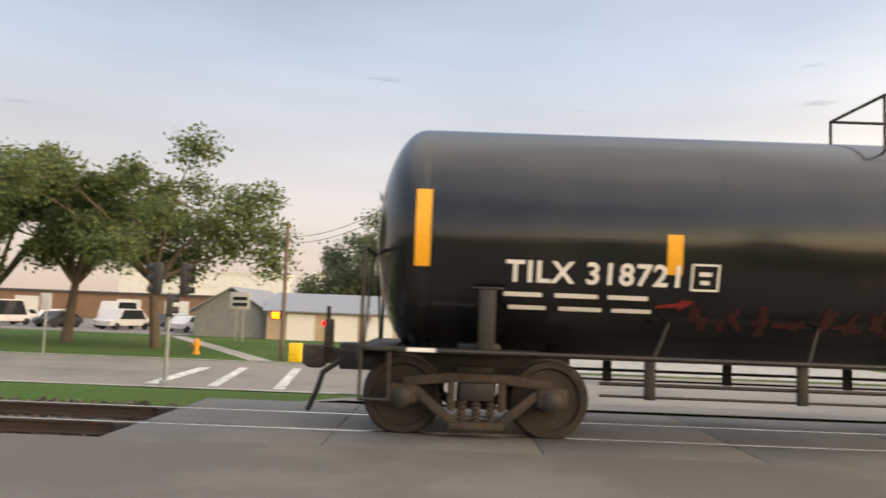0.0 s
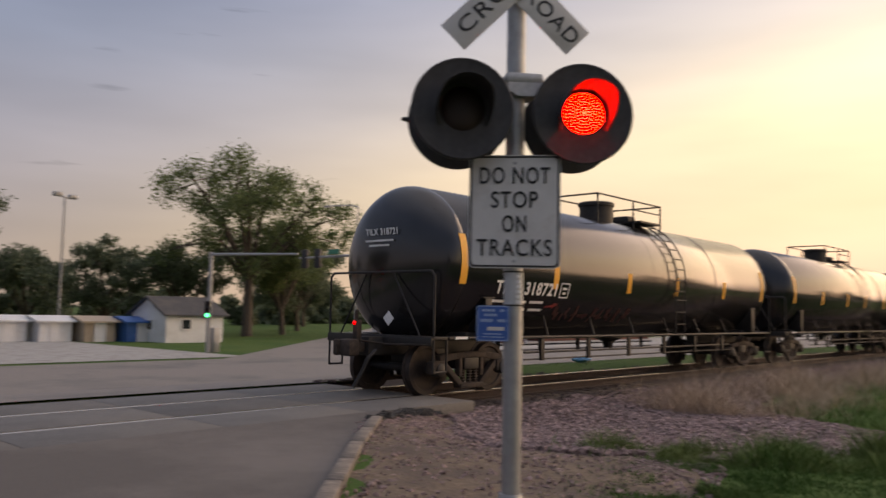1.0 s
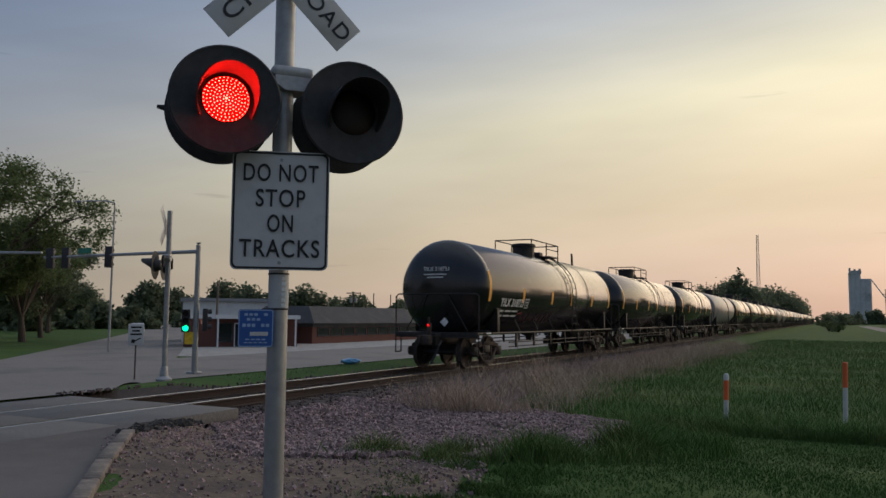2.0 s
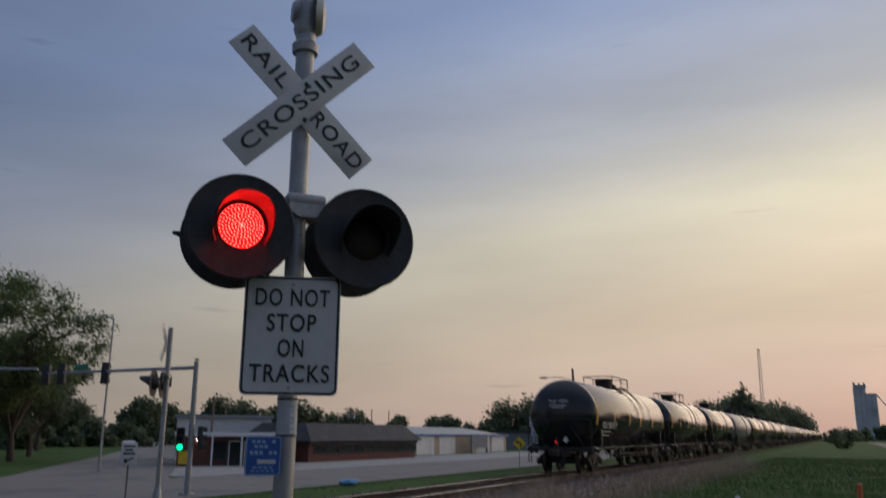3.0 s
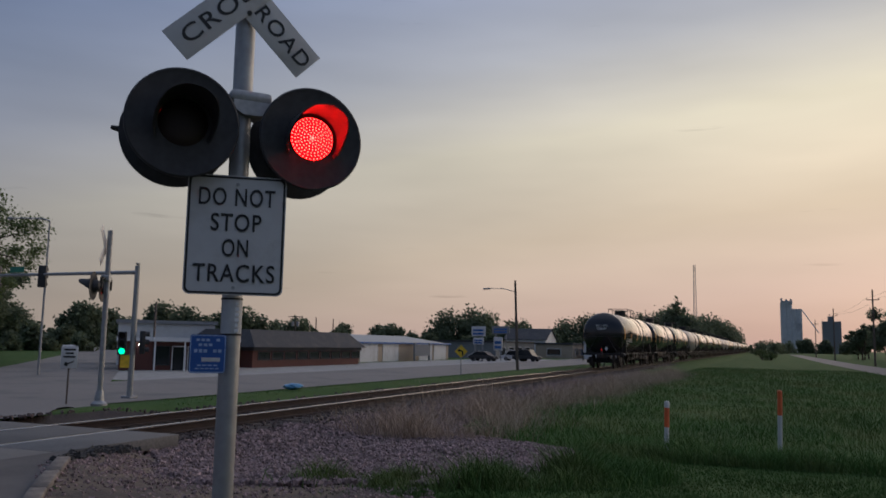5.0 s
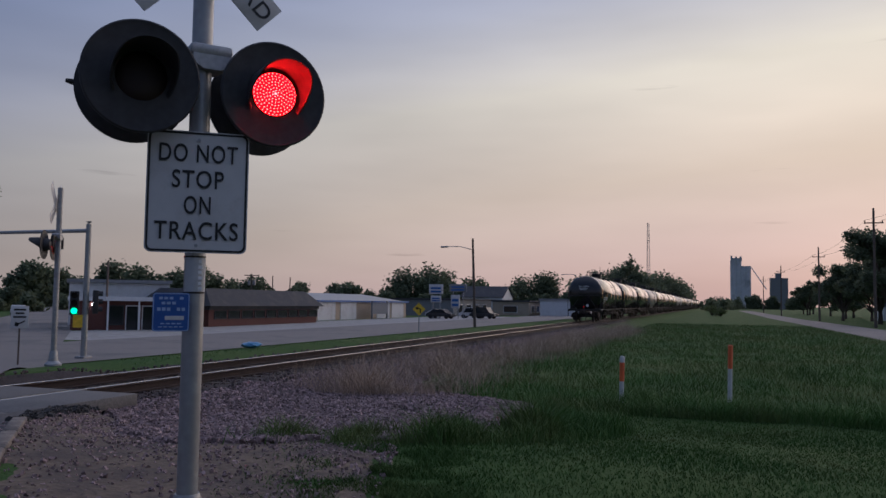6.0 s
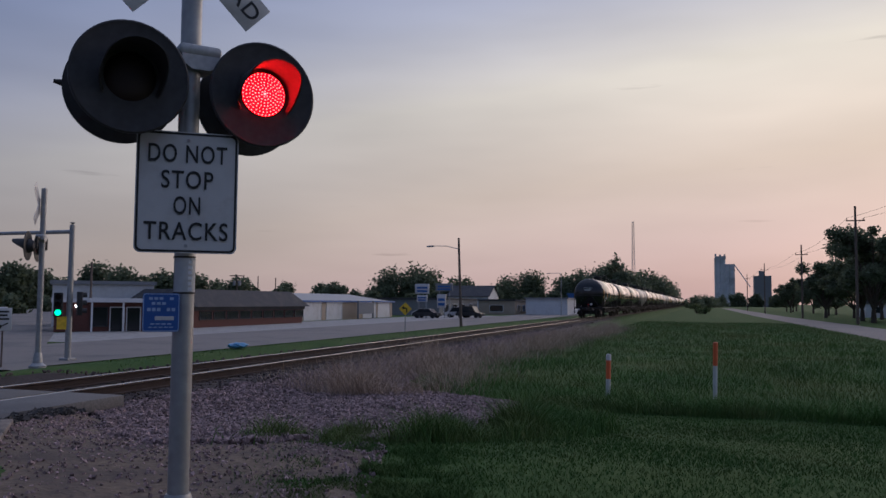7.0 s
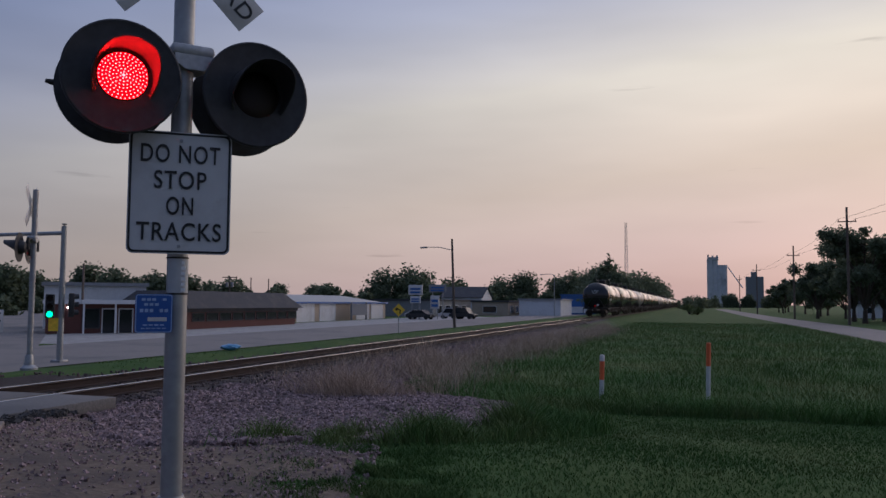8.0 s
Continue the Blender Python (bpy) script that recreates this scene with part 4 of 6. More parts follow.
    for z in (1.595, 1.82):
        bm = bm_new()
        tube(bm, (0, 0, z), (0, 0, z + 0.012), 0.068, seg=20)
        part("strap", bm, M["under"], mast)


# ---- plants ----
def blades(name, label, category, material, count, place, height, width, lean, seed):
    """Many thin grass blades as one piece of stuff; place(rng) gives x, y or None."""
    rng = random.Random(seed)
    verts, faces = [], []
    made = tries = 0
    while made < count and tries < count * 6:
        tries += 1
        p = place(rng)
        if p is None:
            continue
        x, y, k = p
        z = land(x, y) - 0.01
        h = height * k * rng.uniform(0.5, 1.3)
        a = rng.uniform(0, 2 * math.pi)
        b = rng.uniform(0, 2 * math.pi)
        w = width * rng.uniform(0.6, 1.3)
        dx, dy = math.cos(a) * w, math.sin(a) * w
        lx, ly = math.cos(b) * lean * h * rng.random(), math.sin(b) * lean * h * rng.random()
        i = len(verts)
        verts += [(x - dx, y - dy, z), (x + dx, y + dy, z), (x + lx * 0.4 + dx * 0.7, y + ly * 0.4 + dy * 0.7, z + h * 0.6), (x + lx * 0.4 - dx * 0.7, y + ly * 0.4 - dy * 0.7, z + h * 0.6), (x + lx, y + ly, z + h)]
        faces += [(i, i + 1, i + 2, i + 3), (i + 3, i + 2, i + 4)]
        made += 1
    me = bpy.data.meshes.new(name)
    me.from_pydata(verts, [], faces)
    me.materials.append(material)
    return tagged(new(name, me), label, category, kind="stuff")


def leaf_cloud(centres, count, size, seed, flat=0.8):
    """Small leaf quads through clumps (centre, radius), denser towards the rim."""
    rng = random.Random(seed)
    verts, faces = [], []
    total = sum(r ** 2 for _, r in centres)
    for c, r in centres:
        for _ in range(int(count * r * r / total)):
            d = Vector((rng.gauss(0, 1), rng.gauss(0, 1), rng.gauss(0, 1)))
            d.normalize()
            p = Vector(c) + Vector((d.x, d.y, d.z * flat)) * r * (rng.random() ** 0.6) * (1.25 if rng.random() < 0.25 else 1.0)
            p += 0.12 * r * Vector((noise.noise(p * 0.9), noise.noise(p * 0.9 + Vector((9, 0, 0))), noise.noise(p * 0.9 + Vector((0, 9, 0)))))
            u = Vector((rng.gauss(0, 1), rng.gauss(0, 1), rng.gauss(0, 0.6))).normalized()
            v = u.cross(Vector((rng.gauss(0, 1), rng.gauss(0, 1), rng.gauss(0, 1)))).normalized()
            s = size * rng.uniform(0.6, 1.4)
            i = len(verts)
            verts += [p - u * s, p + v * s * 0.55, p + u * s, p - v * s * 0.55]
            faces.append((i, i + 1, i + 2, i + 3))
    me = bpy.data.meshes.new("crown")
    me.from_pydata([tuple(v) for v in verts], [], faces)
    return me


def build_tree(x, y, height, spread_r, label, seed, leaves=5000, leaf=0.28, material="leaf", lift=0.3, clumps=16, open_crown=0.0, lean=0.0):
    """A tapered trunk with forking limbs and a crown of leaf clumps at the limbs' ends."""
    rng = random.Random(seed)
    base = Vector((x, y, land(x, y) - 0.1))
    tree = thing("tree", label, "tree", Matrix.Translation(base), group="trees of the town")
    bm = bm_new()
    fork = height * lift
    r0 = max(0.12, height * 0.024)
    tip = Vector((lean * fork, 0.1 * fork * rng.uniform(-1, 1), fork))
    tube(bm, (0, 0, 0), tip * 0.5, r0 * 1.25, r0, 10)
    tube(bm, tip * 0.5, tip, r0, r0 * 0.8, 10)
    centres = []
    clumps, leaves, leaf = int(clumps * 2.2), int(leaves * 2.6), leaf * 0.62
    limbs = 5 + clumps // 9
    for k in range(limbs):
        a = 2 * math.pi * k / limbs + rng.uniform(-0.35, 0.35)
        reach = spread_r * rng.uniform(0.35, 0.8)
        rise = (height - fork) * rng.uniform(0.25, 0.85)
        mid = tip + Vector((math.cos(a) * reach * 0.5, math.sin(a) * reach * 0.5, rise * 0.6))
        end = tip + Vector((math.cos(a) * reach, math.sin(a) * reach, rise))
        tube(bm, tip, mid, r0 * 0.55, r0 * 0.38, 7)
        tube(bm, mid, end, r0 * 0.38, r0 * 0.14, 6)
        for _ in range(max(1, clumps // limbs)):
            q = rng.uniform(0.5, 1.05)
            c = mid.lerp(end, q) + Vector((rng.uniform(-1, 1), rng.uniform(-1, 1), rng.uniform(-0.7, 0.8))) * spread_r * 0.34
            centres.append((c, spread_r * rng.uniform(0.14, 0.3) * (1 - open_crown * 0.25)))
            tube(bm, mid.lerp(end, q * 0.8), c, r0 * 0.2, r0 * 0.06, 5)
    centres.append((Vector((tip.x, tip.y, height * 0.74)), spread_r * 0.36 * (1 - 0.3 * open_crown)))
    part("trunk", bm, M["bark"], tree)
    me = leaf_cloud(centres, leaves, leaf, seed + 100)
    me.materials.append(M[material])
    crown = new("crown", me)
    crown.parent = tree
    return tree


def build_conifer(x, y, height, r, seed):
    base = Vector((x, y, land(x, y)))
    tree = thing("conifer_tree", "tall dark spruce tree far along the railway", "tree", Matrix.Translation(base), group="trees of the town")
    bm = bm_new()
    tube(bm, (0, 0, 0), (0, 0, height), 0.35, 0.03, 8)
    part("trunk", bm, M["bark"], tree)
    rng = random.Random(seed)
    centres = []
    for k in range(26):
        q = k / 25
        z = height * (0.08 + 0.9 * q)
        w = r * (1 - q) ** 0.8
        for j in range(max(1, int(5 * (1 - q)))):
            a = rng.uniform(0, 6.283)
            centres.append((Vector((math.cos(a) * w * 0.55, math.sin(a) * w * 0.55, z)), max(0.5, w * 0.55)))
    me = leaf_cloud(centres, 24000, 0.48, seed, 0.6)
    me.materials.append(M["leaf_dark"])
    crown = new("crown", me)
    crown.parent = tree


def woods(name, x0, y0, x1, y1, height, deep, seed, count, leaf=0.9, step=5.0):
    count, height, leaf = count * 5, height * 1.1, leaf * 0.7
    """A far belt of trees as one piece of stuff."""
    rng = random.Random(seed)
    a, b = Vector((x0, y0)), Vector((x1, y1))
    n = max(2, int((b - a).length / step))
    centres = []
    for k in range(n + 1):
        p = a.lerp(b, k / n) + Vector((rng.uniform(-1, 1), rng.uniform(-1, 1))) * deep
        h = height * rng.uniform(0.55, 1.0) * (0.8 + 0.35 * noise.noise((p.x * 0.02, p.y * 0.02, seed)))
        for q in (0.12, 0.3, 0.5, 0.74):
            centres.append((Vector((p.x + rng.uniform(-2, 2), p.y + rng.uniform(-2, 2), land(p.x, p.y) + h * q)), h * 0.36 * (1.2 - 0.35 * q)))
    me = leaf_cloud(centres, count, leaf, seed, 0.9)
    me.materials.append(M["leaf_dark"])
    tagged(new(name, me), "dark belt of leafy trees on the skyline", "woods", kind="stuff")


# ---- buildings ----
def wall_box(bm, x0, x1, y0, y1, z0, z1):
    box(bm, ((x0 + x1) / 2, (y0 + y1) / 2, (z0 + z1) / 2), (x1 - x0, y1 - y0, z1 - z0))


def gable(bm, x0, x1, y0, y1, z, rise, over=0.3, along="y"):
    """A thick pitched roof with its ridge along y or x."""
    t = 0.12
    if along == "y":
        xm = (x0 + x1) / 2
        for xa in (x0 - over, x1 + over):
            vs = [bm.verts.new(p) for p in ((xa, y0 - over, z - 0.05), (xa, y1 + over, z - 0.05), (xm, y1 + over, z + rise), (xm, y0 - over, z + rise), (xa, y0 - over, z - 0.05 - t), (xa, y1 + over, z - 0.05 - t), (xm, y1 + over, z + rise - t), (xm, y0 - over, z + rise - t))]
            for f in ((0, 1, 2, 3), (7, 6, 5, 4), (0, 4, 5, 1), (1, 5, 6, 2), (2, 6, 7, 3), (3, 7, 4, 0)):
                bm.faces.new([vs[i] for i in f])
    else:
        ym = (y0 + y1) / 2
        for ya in (y0 - over, y1 + over):
            vs = [bm.verts.new(p) for p in ((x0 - over, ya, z - 0.05), (x1 + over, ya, z - 0.05), (x1 + over, ym, z + rise), (x0 - over, ym, z + rise), (x0 - over, ya, z - 0.05 - t), (x1 + over, ya, z - 0.05 - t), (x1 + over, ym, z + rise - t), (x0 - over, ym, z + rise - t))]
            for f in ((0, 1, 2, 3), (7, 6, 5, 4), (0, 4, 5, 1), (1, 5, 6, 2), (2, 6, 7, 3), (3, 7, 4, 0)):
                bm.faces.new([vs[i] for i in f])


def gable_wall(bm, x0, x1, y0, y1, z0, z, rise, along="y"):
    if along == "y":
        out = [(x0, z0), (x1, z0), (x1, z), ((x0 + x1) / 2, z + rise - 0.12), (x0, z)]
        m = Matrix(((1, 0, 0, 0), (0, 0, 1, 0), (0, 1, 0, 0), (0, 0, 0, 1)))
        prism(bm, out, y0, y1, m)
    else:
        out = [(y0, z0), (y1, z0), (y1, z), ((y0 + y1) / 2, z + rise - 0.12), (y0, z)]
        m = Matrix(((0, 0, 1, 0), (1, 0, 0, 0), (0, 1, 0, 0), (0, 0, 0, 1)))
        prism(bm, out, x0, x1, m)


def hole_panel(name, house, material, x, y, z, w, h, face, frame_material="trim_white", depth=0.08, pane=None):
    """A door or window with its frame on a wall that faces +x or -y."""
    fx = face == "x"
    bm = bm_new()
    t = 0.09
    for a, b, sw, sh in ((-w / 2, 0, t, h), (w / 2, 0, t, h), (0, h / 2, w + t, t), (0, -h / 2, w + t, t)):
        box(bm, (x + depth / 2, y + a, z + b) if fx else (x + a, y - depth / 2, z + b), (depth, sw, sh) if fx else (sw, depth, sh))
    f = part(name, bm, M[frame_material], house)
    bm = bm_new()
    box(bm, (x + 0.02, y, z) if fx else (x, y - 0.02, z), (0.04, w - t, h - t) if fx else (w - t, 0.04, h - t))
    if pane == "ribbed":
        for k in range(4):
            zz = z - h / 2 + h * (k + 0.5) / 4
            box(bm, (x + 0.045, y, zz) if fx else (x, y - 0.045, zz), (0.015, w - 0.2, h / 4 - 0.06) if fx else (w - 0.2, 0.015, h / 4 - 0.06))
    part("pane" if material == "glass" else "leaf", bm, M[material], f)
    return f


def plain_house(name, label, category, x0, x1, y0, y1, wall_h, rise, wall, roof, along="y", openings=(), at=None):
    z0 = min(land(x, y) for x in (x0, x1) for y in (y0, y1)) - 0.05 if at is None else 0.0
    house = thing(name, label, category, at, group="buildings of the town")
    z = z0 + wall_h
    bm = bm_new()
    if rise:
        gable_wall(bm, x0, x1, y0, y1, z0, z, rise, along)
    else:
        wall_box(bm, x0, x1, y0, y1, z0, z)
    part("wall", bm, M[wall], house, smooth=0)
    bm = bm_new()
    if rise:
        gable(bm, x0, x1, y0, y1, z, rise, 0.35, along)
    else:
        wall_box(bm, x0 - 0.25, x1 + 0.25, y0 - 0.25, y1 + 0.25, z, z + 0.35)
    part("roof", bm, M[roof], house, smooth=0)
    for kind, material, u, zc, w, h, face in openings:
        hole_panel(kind, house, material, x1 if face == "x" else u, u if face == "x" else y0, z0 + zc, w, h, face, pane="ribbed" if kind == "garage_door" else None, frame_material="shingle" if wall == "brick" and kind == "window" else "trim_white")
    return house, z0


def build_buildings():
    # tan storage building with three white garage doors, and its grey gable wing
    house, z0 = plain_house("storage_building", "long tan building with pale garage doors and grey roof", "building", -76, -65.5, -15.2, -0.5, 2.5, 1.5, "tan", "metal_roof", "y",
                            [("garage_door", "trim_white", y, 1.1, 2.2, 2.1, "x") for y in (-12.4, -8.9, -6.0)] + [("window", "glass", -2.5, 1.5, 1.0, 0.5, "x")])
    plain_house("grey_shed", "grey gable-ended shed beside the tan building", "building", -80, -66.5, -21.5, -15.4, 2.3, 2.0, "grey_wall", "metal_roof", "x")
    # low tan wall block and the shop with the orange fascia
    plain_house("low_building", "low flat-roofed tan building", "building", -74, -64.5, -0.2, 4.2, 2.4, 0, "tan", "tan", "y", [("door", "grey_wall", 1.0, 0.9, 1.2, 1.6, "x"), ("door", "grey_wall", 2.9, 0.9, 1.2, 1.6, "x")])
    shop, z0 = plain_house("shop", "tan shop with orange fascia and dark windows", "shop", -76, -64, 4.4, 10.4, 2.6, 0, "tan", "shingle", "y", [("window", "glass", y, 1.25, 1.7, 1.2, "x") for y in (5.6, 7.6, 9.4)])
    bm = bm_new()
    wall_box(bm, -63.98, -63.6, 4.4, 10.4, z0 + 2.05, z0 + 2.65)
    part("fascia", bm, M["orange_wall"], shop, "bright orange fascia band")
    bm = bm_new()
    wall_box(bm, -65.0, -62.6, 10.5, 12.4, z0, z0 + 3.6)
    part("pier", bm, M["tan"], shop, "tall tan masonry pier")
    # row of small sheds and trailers on the lot
    rng = random.Random(8)
    row = [(12.0 + 2.9 * k, c) for k, c in enumerate(["blue_wall", "grey_wall", "grey_wall", "white_siding", "white_siding", "tan", "blue_wall", "white_siding"])]
    for k, (y, c) in enumerate(row):
        x = -66 + 0.35 * (y - 12)
        plain_house("storage_shed", "small display shed with a white roof on the lot", "shed", x - 3.0, x, y + 0.3, y + 2.7, 1.7, 0.35, c, c if k % 4 else "white_siding", "y", [("door", "trim_white", y + 1.5, 0.85, 0.8, 1.5, "x")])
    # white cottage with dark roof
    plain_house("cottage", "small white cottage with a dark shingle roof", "house", -62.5, -57, 31.3, 36.3, 2.3, 1.4, "white_siding", "shingle", "y", [("window", "glass", 33.0, 1.5, 0.8, 0.8, "x"), ("window", "glass", -59.5, 1.4, 0.8, 0.8, "y")])
    # brick building: long hall with hipped dark roof, and a flat-roofed entrance with white columns
    hall, z0 = plain_house("brick_building", "low red brick building with dark hipped roof", "building", -54, -46.5, 66.1, 88.1, 1.75, 0, "brick", "shingle", "y",
                           [("window", "glass", 68.0 + 2.4 * k, 1.25, 2.0, 0.8, "x") for k in range(9)])
    bm = bm_new()
    a, b = z0 + 1.75, z0 + 3.55
    lo = [bm.verts.new(p) for p in ((-54.7, 65.4, a + 0.36), (-45.8, 65.4, a + 0.36), (-45.8, 88.8, a + 0.36), (-54.7, 88.8, a + 0.36))]
    hi = [bm.verts.new(p) for p in ((-53.0, 67.0, b + 0.3), (-47.6, 67.0, b + 0.3), (-47.6, 87.2, b + 0.3), (-53.0, 87.2, b + 0.3))]
    for k in range(4):
        j = (k + 1) % 4
        bm.faces.new((lo[k], lo[j], hi[j], hi[k]))
    bm.faces.new(hi)
    bm.faces.new(lo[::-1])
    part("hip_roof", bm, M["shingle"], hall, smooth=0)
    gate = pose(-47.4, 55.6, land(-47.4, 55.6) - 0.05, 0, 0, -47)
    porch, z0 = plain_house("brick_entrance", "flat-roofed brick entrance with white fascia and columns", "building", -8, 0, -4.2, 5.5, 2.5, 0, "brick", "trim_white", "y",
                            [("door", "glass", 0.6, 1.05, 1.1, 2.1, "x"), ("door", "glass", 1.9, 1.05, 1.1, 2.1, "x"), ("window", "glass", -0.8, 1.3, 1.3, 1.6, "x")], gate)
    bm = bm_new()
    wall_box(bm, 0.02, 1.6, -1.6, 5.5, 2.52, 2.82)
    part("canopy", bm, M["trim_white"], porch, "white flat canopy")
    for y in (-1.4, 1.0, 2.8, 5.2):
        bm = bm_new()
        box(bm, (1.45, y, 1.26), (0.14, 0.14, 2.52))
        part("column", bm, M["trim_white"], porch)
    for y in (-2.6, 3.6):
        bm = bm_new()
        bmesh.ops.create_uvsphere(bm, u_segments=10, v_segments=6, radius=0.07, matrix=Matrix.Translation((0.1, y, 2.2)))
        part("wall_lamp", bm, M["white_lamp"], porch, "small lit wall lamp")
    plain_house("white_hall", "white flat-roofed hall behind the brick entrance", "building", -8, 0, -5, 4.5, 4.3, 0, "white_siding", "metal_roof", "y", (), pose(-57.5, 67.0, land(-57, 67) - 0.05, 0, 0, -47))
    # white steel storage building with broad doors
    steel, z0 = plain_house("steel_building", "white steel building with tan frames and garage doors", "building", -68, -51, 96.5, 129.5, 2.8, 1.2, "tan", "metal_roof", "y",
                            [("garage_door", "white_siding", y, 1.35, 5.2, 2.6, "x") for y in (99.6, 106.5, 119.5, 125.6)])
    bm = bm_new()
    wall_box(bm, -50.9, -50.6, 96.2, 129.8, z0 + 2.65, z0 + 2.9)
    part("eave_trim", bm, M["blue_wall"], steel, "blue eave trim")
    bm = bm_new()
    wall_box(bm, -49.2, -49.0, 111.0, 116.5, z0 + 0.9, z0 + 2.6)
    for y in (110.9, 116.6):
        wall_box(bm, -49.25, -49.0, y - 0.1, y + 0.1, z0, z0 + 2.9)
    part("notice_board", bm, M["grey_wall"], steel, "dark notice board on posts")
    # far shops and houses along the highway
    plain_house("far_shop", "low grey shop far along the highway", "building", -62, -49, 150, 178, 3.2, 0, "grey_wall", "shingle", "y", [("window", "glass", 154.0 + 6 * k, 1.5, 3.5, 1.6, "x") for k in range(4)])
    plain_house("far_house", "white gabled house beyond the shops", "house", -58, -48, 184, 194, 4.2, 2.6, "white_siding", "shingle", "x", [("window", "glass", 189.0, 2.5, 1.2, 1.2, "x"), ("window", "glass", -53.0, 2.8, 1.2, 1.2, "y")])
    plain_house("far_shop", "low brown shop far along the highway", "building", -46, -38, 168, 186, 3.0, 0, "tan", "shingle", "y", [("window", "glass", 172.0 + 5 * k, 1.4, 3.0, 1.4, "x") for k in range(3)] + [("window", "glass", -42.0, 1.4, 3.0, 1.4, "y")])
    plain_house("white_shed", "white shed with a wall lamp by the highway", "shed", -36, -27, 170, 186, 3.4, 0, "white_siding", "metal_roof", "y")
    plain_house("blue_building", "blue-clad low building beside the track", "building", -31, -19.5, 196, 214, 4.6, 0, "blue_wall", "blue_wall", "y", [("window", "white_siding", -26.0, 1.2, 6.0, 1.4, "y")])
    # white houses under the trees across the side road
    for x, y, w in ((27, 122, 6), (29, 165, 7)):
        plain_house("house", "white weatherboard house half hidden by trees", "house", x, x + w, y, y + w, 2.8, 2.0, "white_siding", "shingle", "x", [("window", "glass", x + w * 0.3, 1.5, 1.0, 1.2, "y"), ("door", "grey_wall", x + w * 0.7, 1.05, 1.0, 2.1, "y")])
    # pale industrial blocks on the western skyline
    plain_house("factory", "large pale factory far behind the trees", "building", -250, -215, -90, -45, 11, 0, "white_siding", "white_siding", "y")
    plain_house("factory", "pale factory block with roof plant far away", "building", -250, -220, -38, -22, 12, 0, "white_siding", "white_siding", "y")
    plain_house("warehouse", "long low brown warehouse behind the parking lot", "building", -132, -116, -78, -34, 3.6, 0, "brown_wall", "shingle", "y", [("garage_door", "white_siding", y, 1.5, 3.4, 2.8, "x") for y in (-70, -62, -47, -40)])
    # grain elevator
    z0 = land(12, 698)
    elev = thing("grain_elevator", "tall pale concrete grain elevator on the skyline", "grain elevator")
    for k in range(4):
        bm = bm_new()
        tube(bm, (13.5 + 3.6 * k, 700, z0), (13.5 + 3.6 * k, 700, z0 + (40 if k < 2 else 35)), 2.6, seg=24)
        part("silo", bm, M["silo"], elev)
    bm = bm_new()
    wall_box(bm, 11.4, 20.0, 697, 703, z0 + 39, z0 + 41.5)
    part("headhouse", bm, M["silo"], elev)
    bm = bm_new()
    for x, h in ((12.0, 43.5), (15.5, 42.8), (19.0, 43.0)):
        wall_box(bm, x - 0.7, x + 0.7, 698, 702, z0 + 41.4, z0 + h)
    tube(bm, (27, 700, z0 + 34), (38, 690, z0 + 16), 0.4, seg=8)
    part("leg", bm, M["silo"], elev)
    elev2 = thing("feed_mill", "dark blocky feed mill tower on the skyline", "grain elevator")
    bm = bm_new()
    wall_box(bm, 41, 54, 690, 702, z0, z0 + 25)
    part("tower", bm, M["grey_wall"], elev2, smooth=0)
    bm = bm_new()
    wall_box(bm, 45, 49, 693, 699, z0 + 25, z0 + 29)
    part("headhouse", bm, M["grey_wall"], elev2, smooth=0)


# ---- street furniture ----
def signal_head(parent, m, lit=None, sections=3):
    """A black three-lamp traffic signal head that looks along -y."""
    bm = bm_new()
    box(bm, (0, 0, 0), (0.36, 0.2, 0.34 * sections), bevel=0.03)
    head = part("signal_head", bm, M["signal_black"], parent, "black traffic signal head")
    head.matrix_basis = m
    for k in range(sections):
        z = (sections - 1) * 0.17 - 0.34 * k
        bm = bm_new()
        n = 14
        for j in range(n):
            a0, a1 = radians(-30 + 240 * j / n), radians(-30 + 240 * (j + 1) / n)
            pts = [(0.14 * math.cos(a), y, z + 0.14 * math.sin(a)) for a in (a0, a1) for y in (-0.1, -0.28)]
            bm.faces.new([bm.verts.new(pts[i]) for i in (0, 1, 3, 2)])
        part("visor", bm, M["signal_black"], head)
        bm = bm_new()
        lathe(bm, [(0.0, 0.125), (0.08, 0.12), (0.13, 0.1)], 20, pose(0, 0, z, 90, 0, 0))
        part("lens", bm, M[lit] if lit and k == (2 if lit == "green_lamp" else 0) else M["lens_dark"], head)
    return head


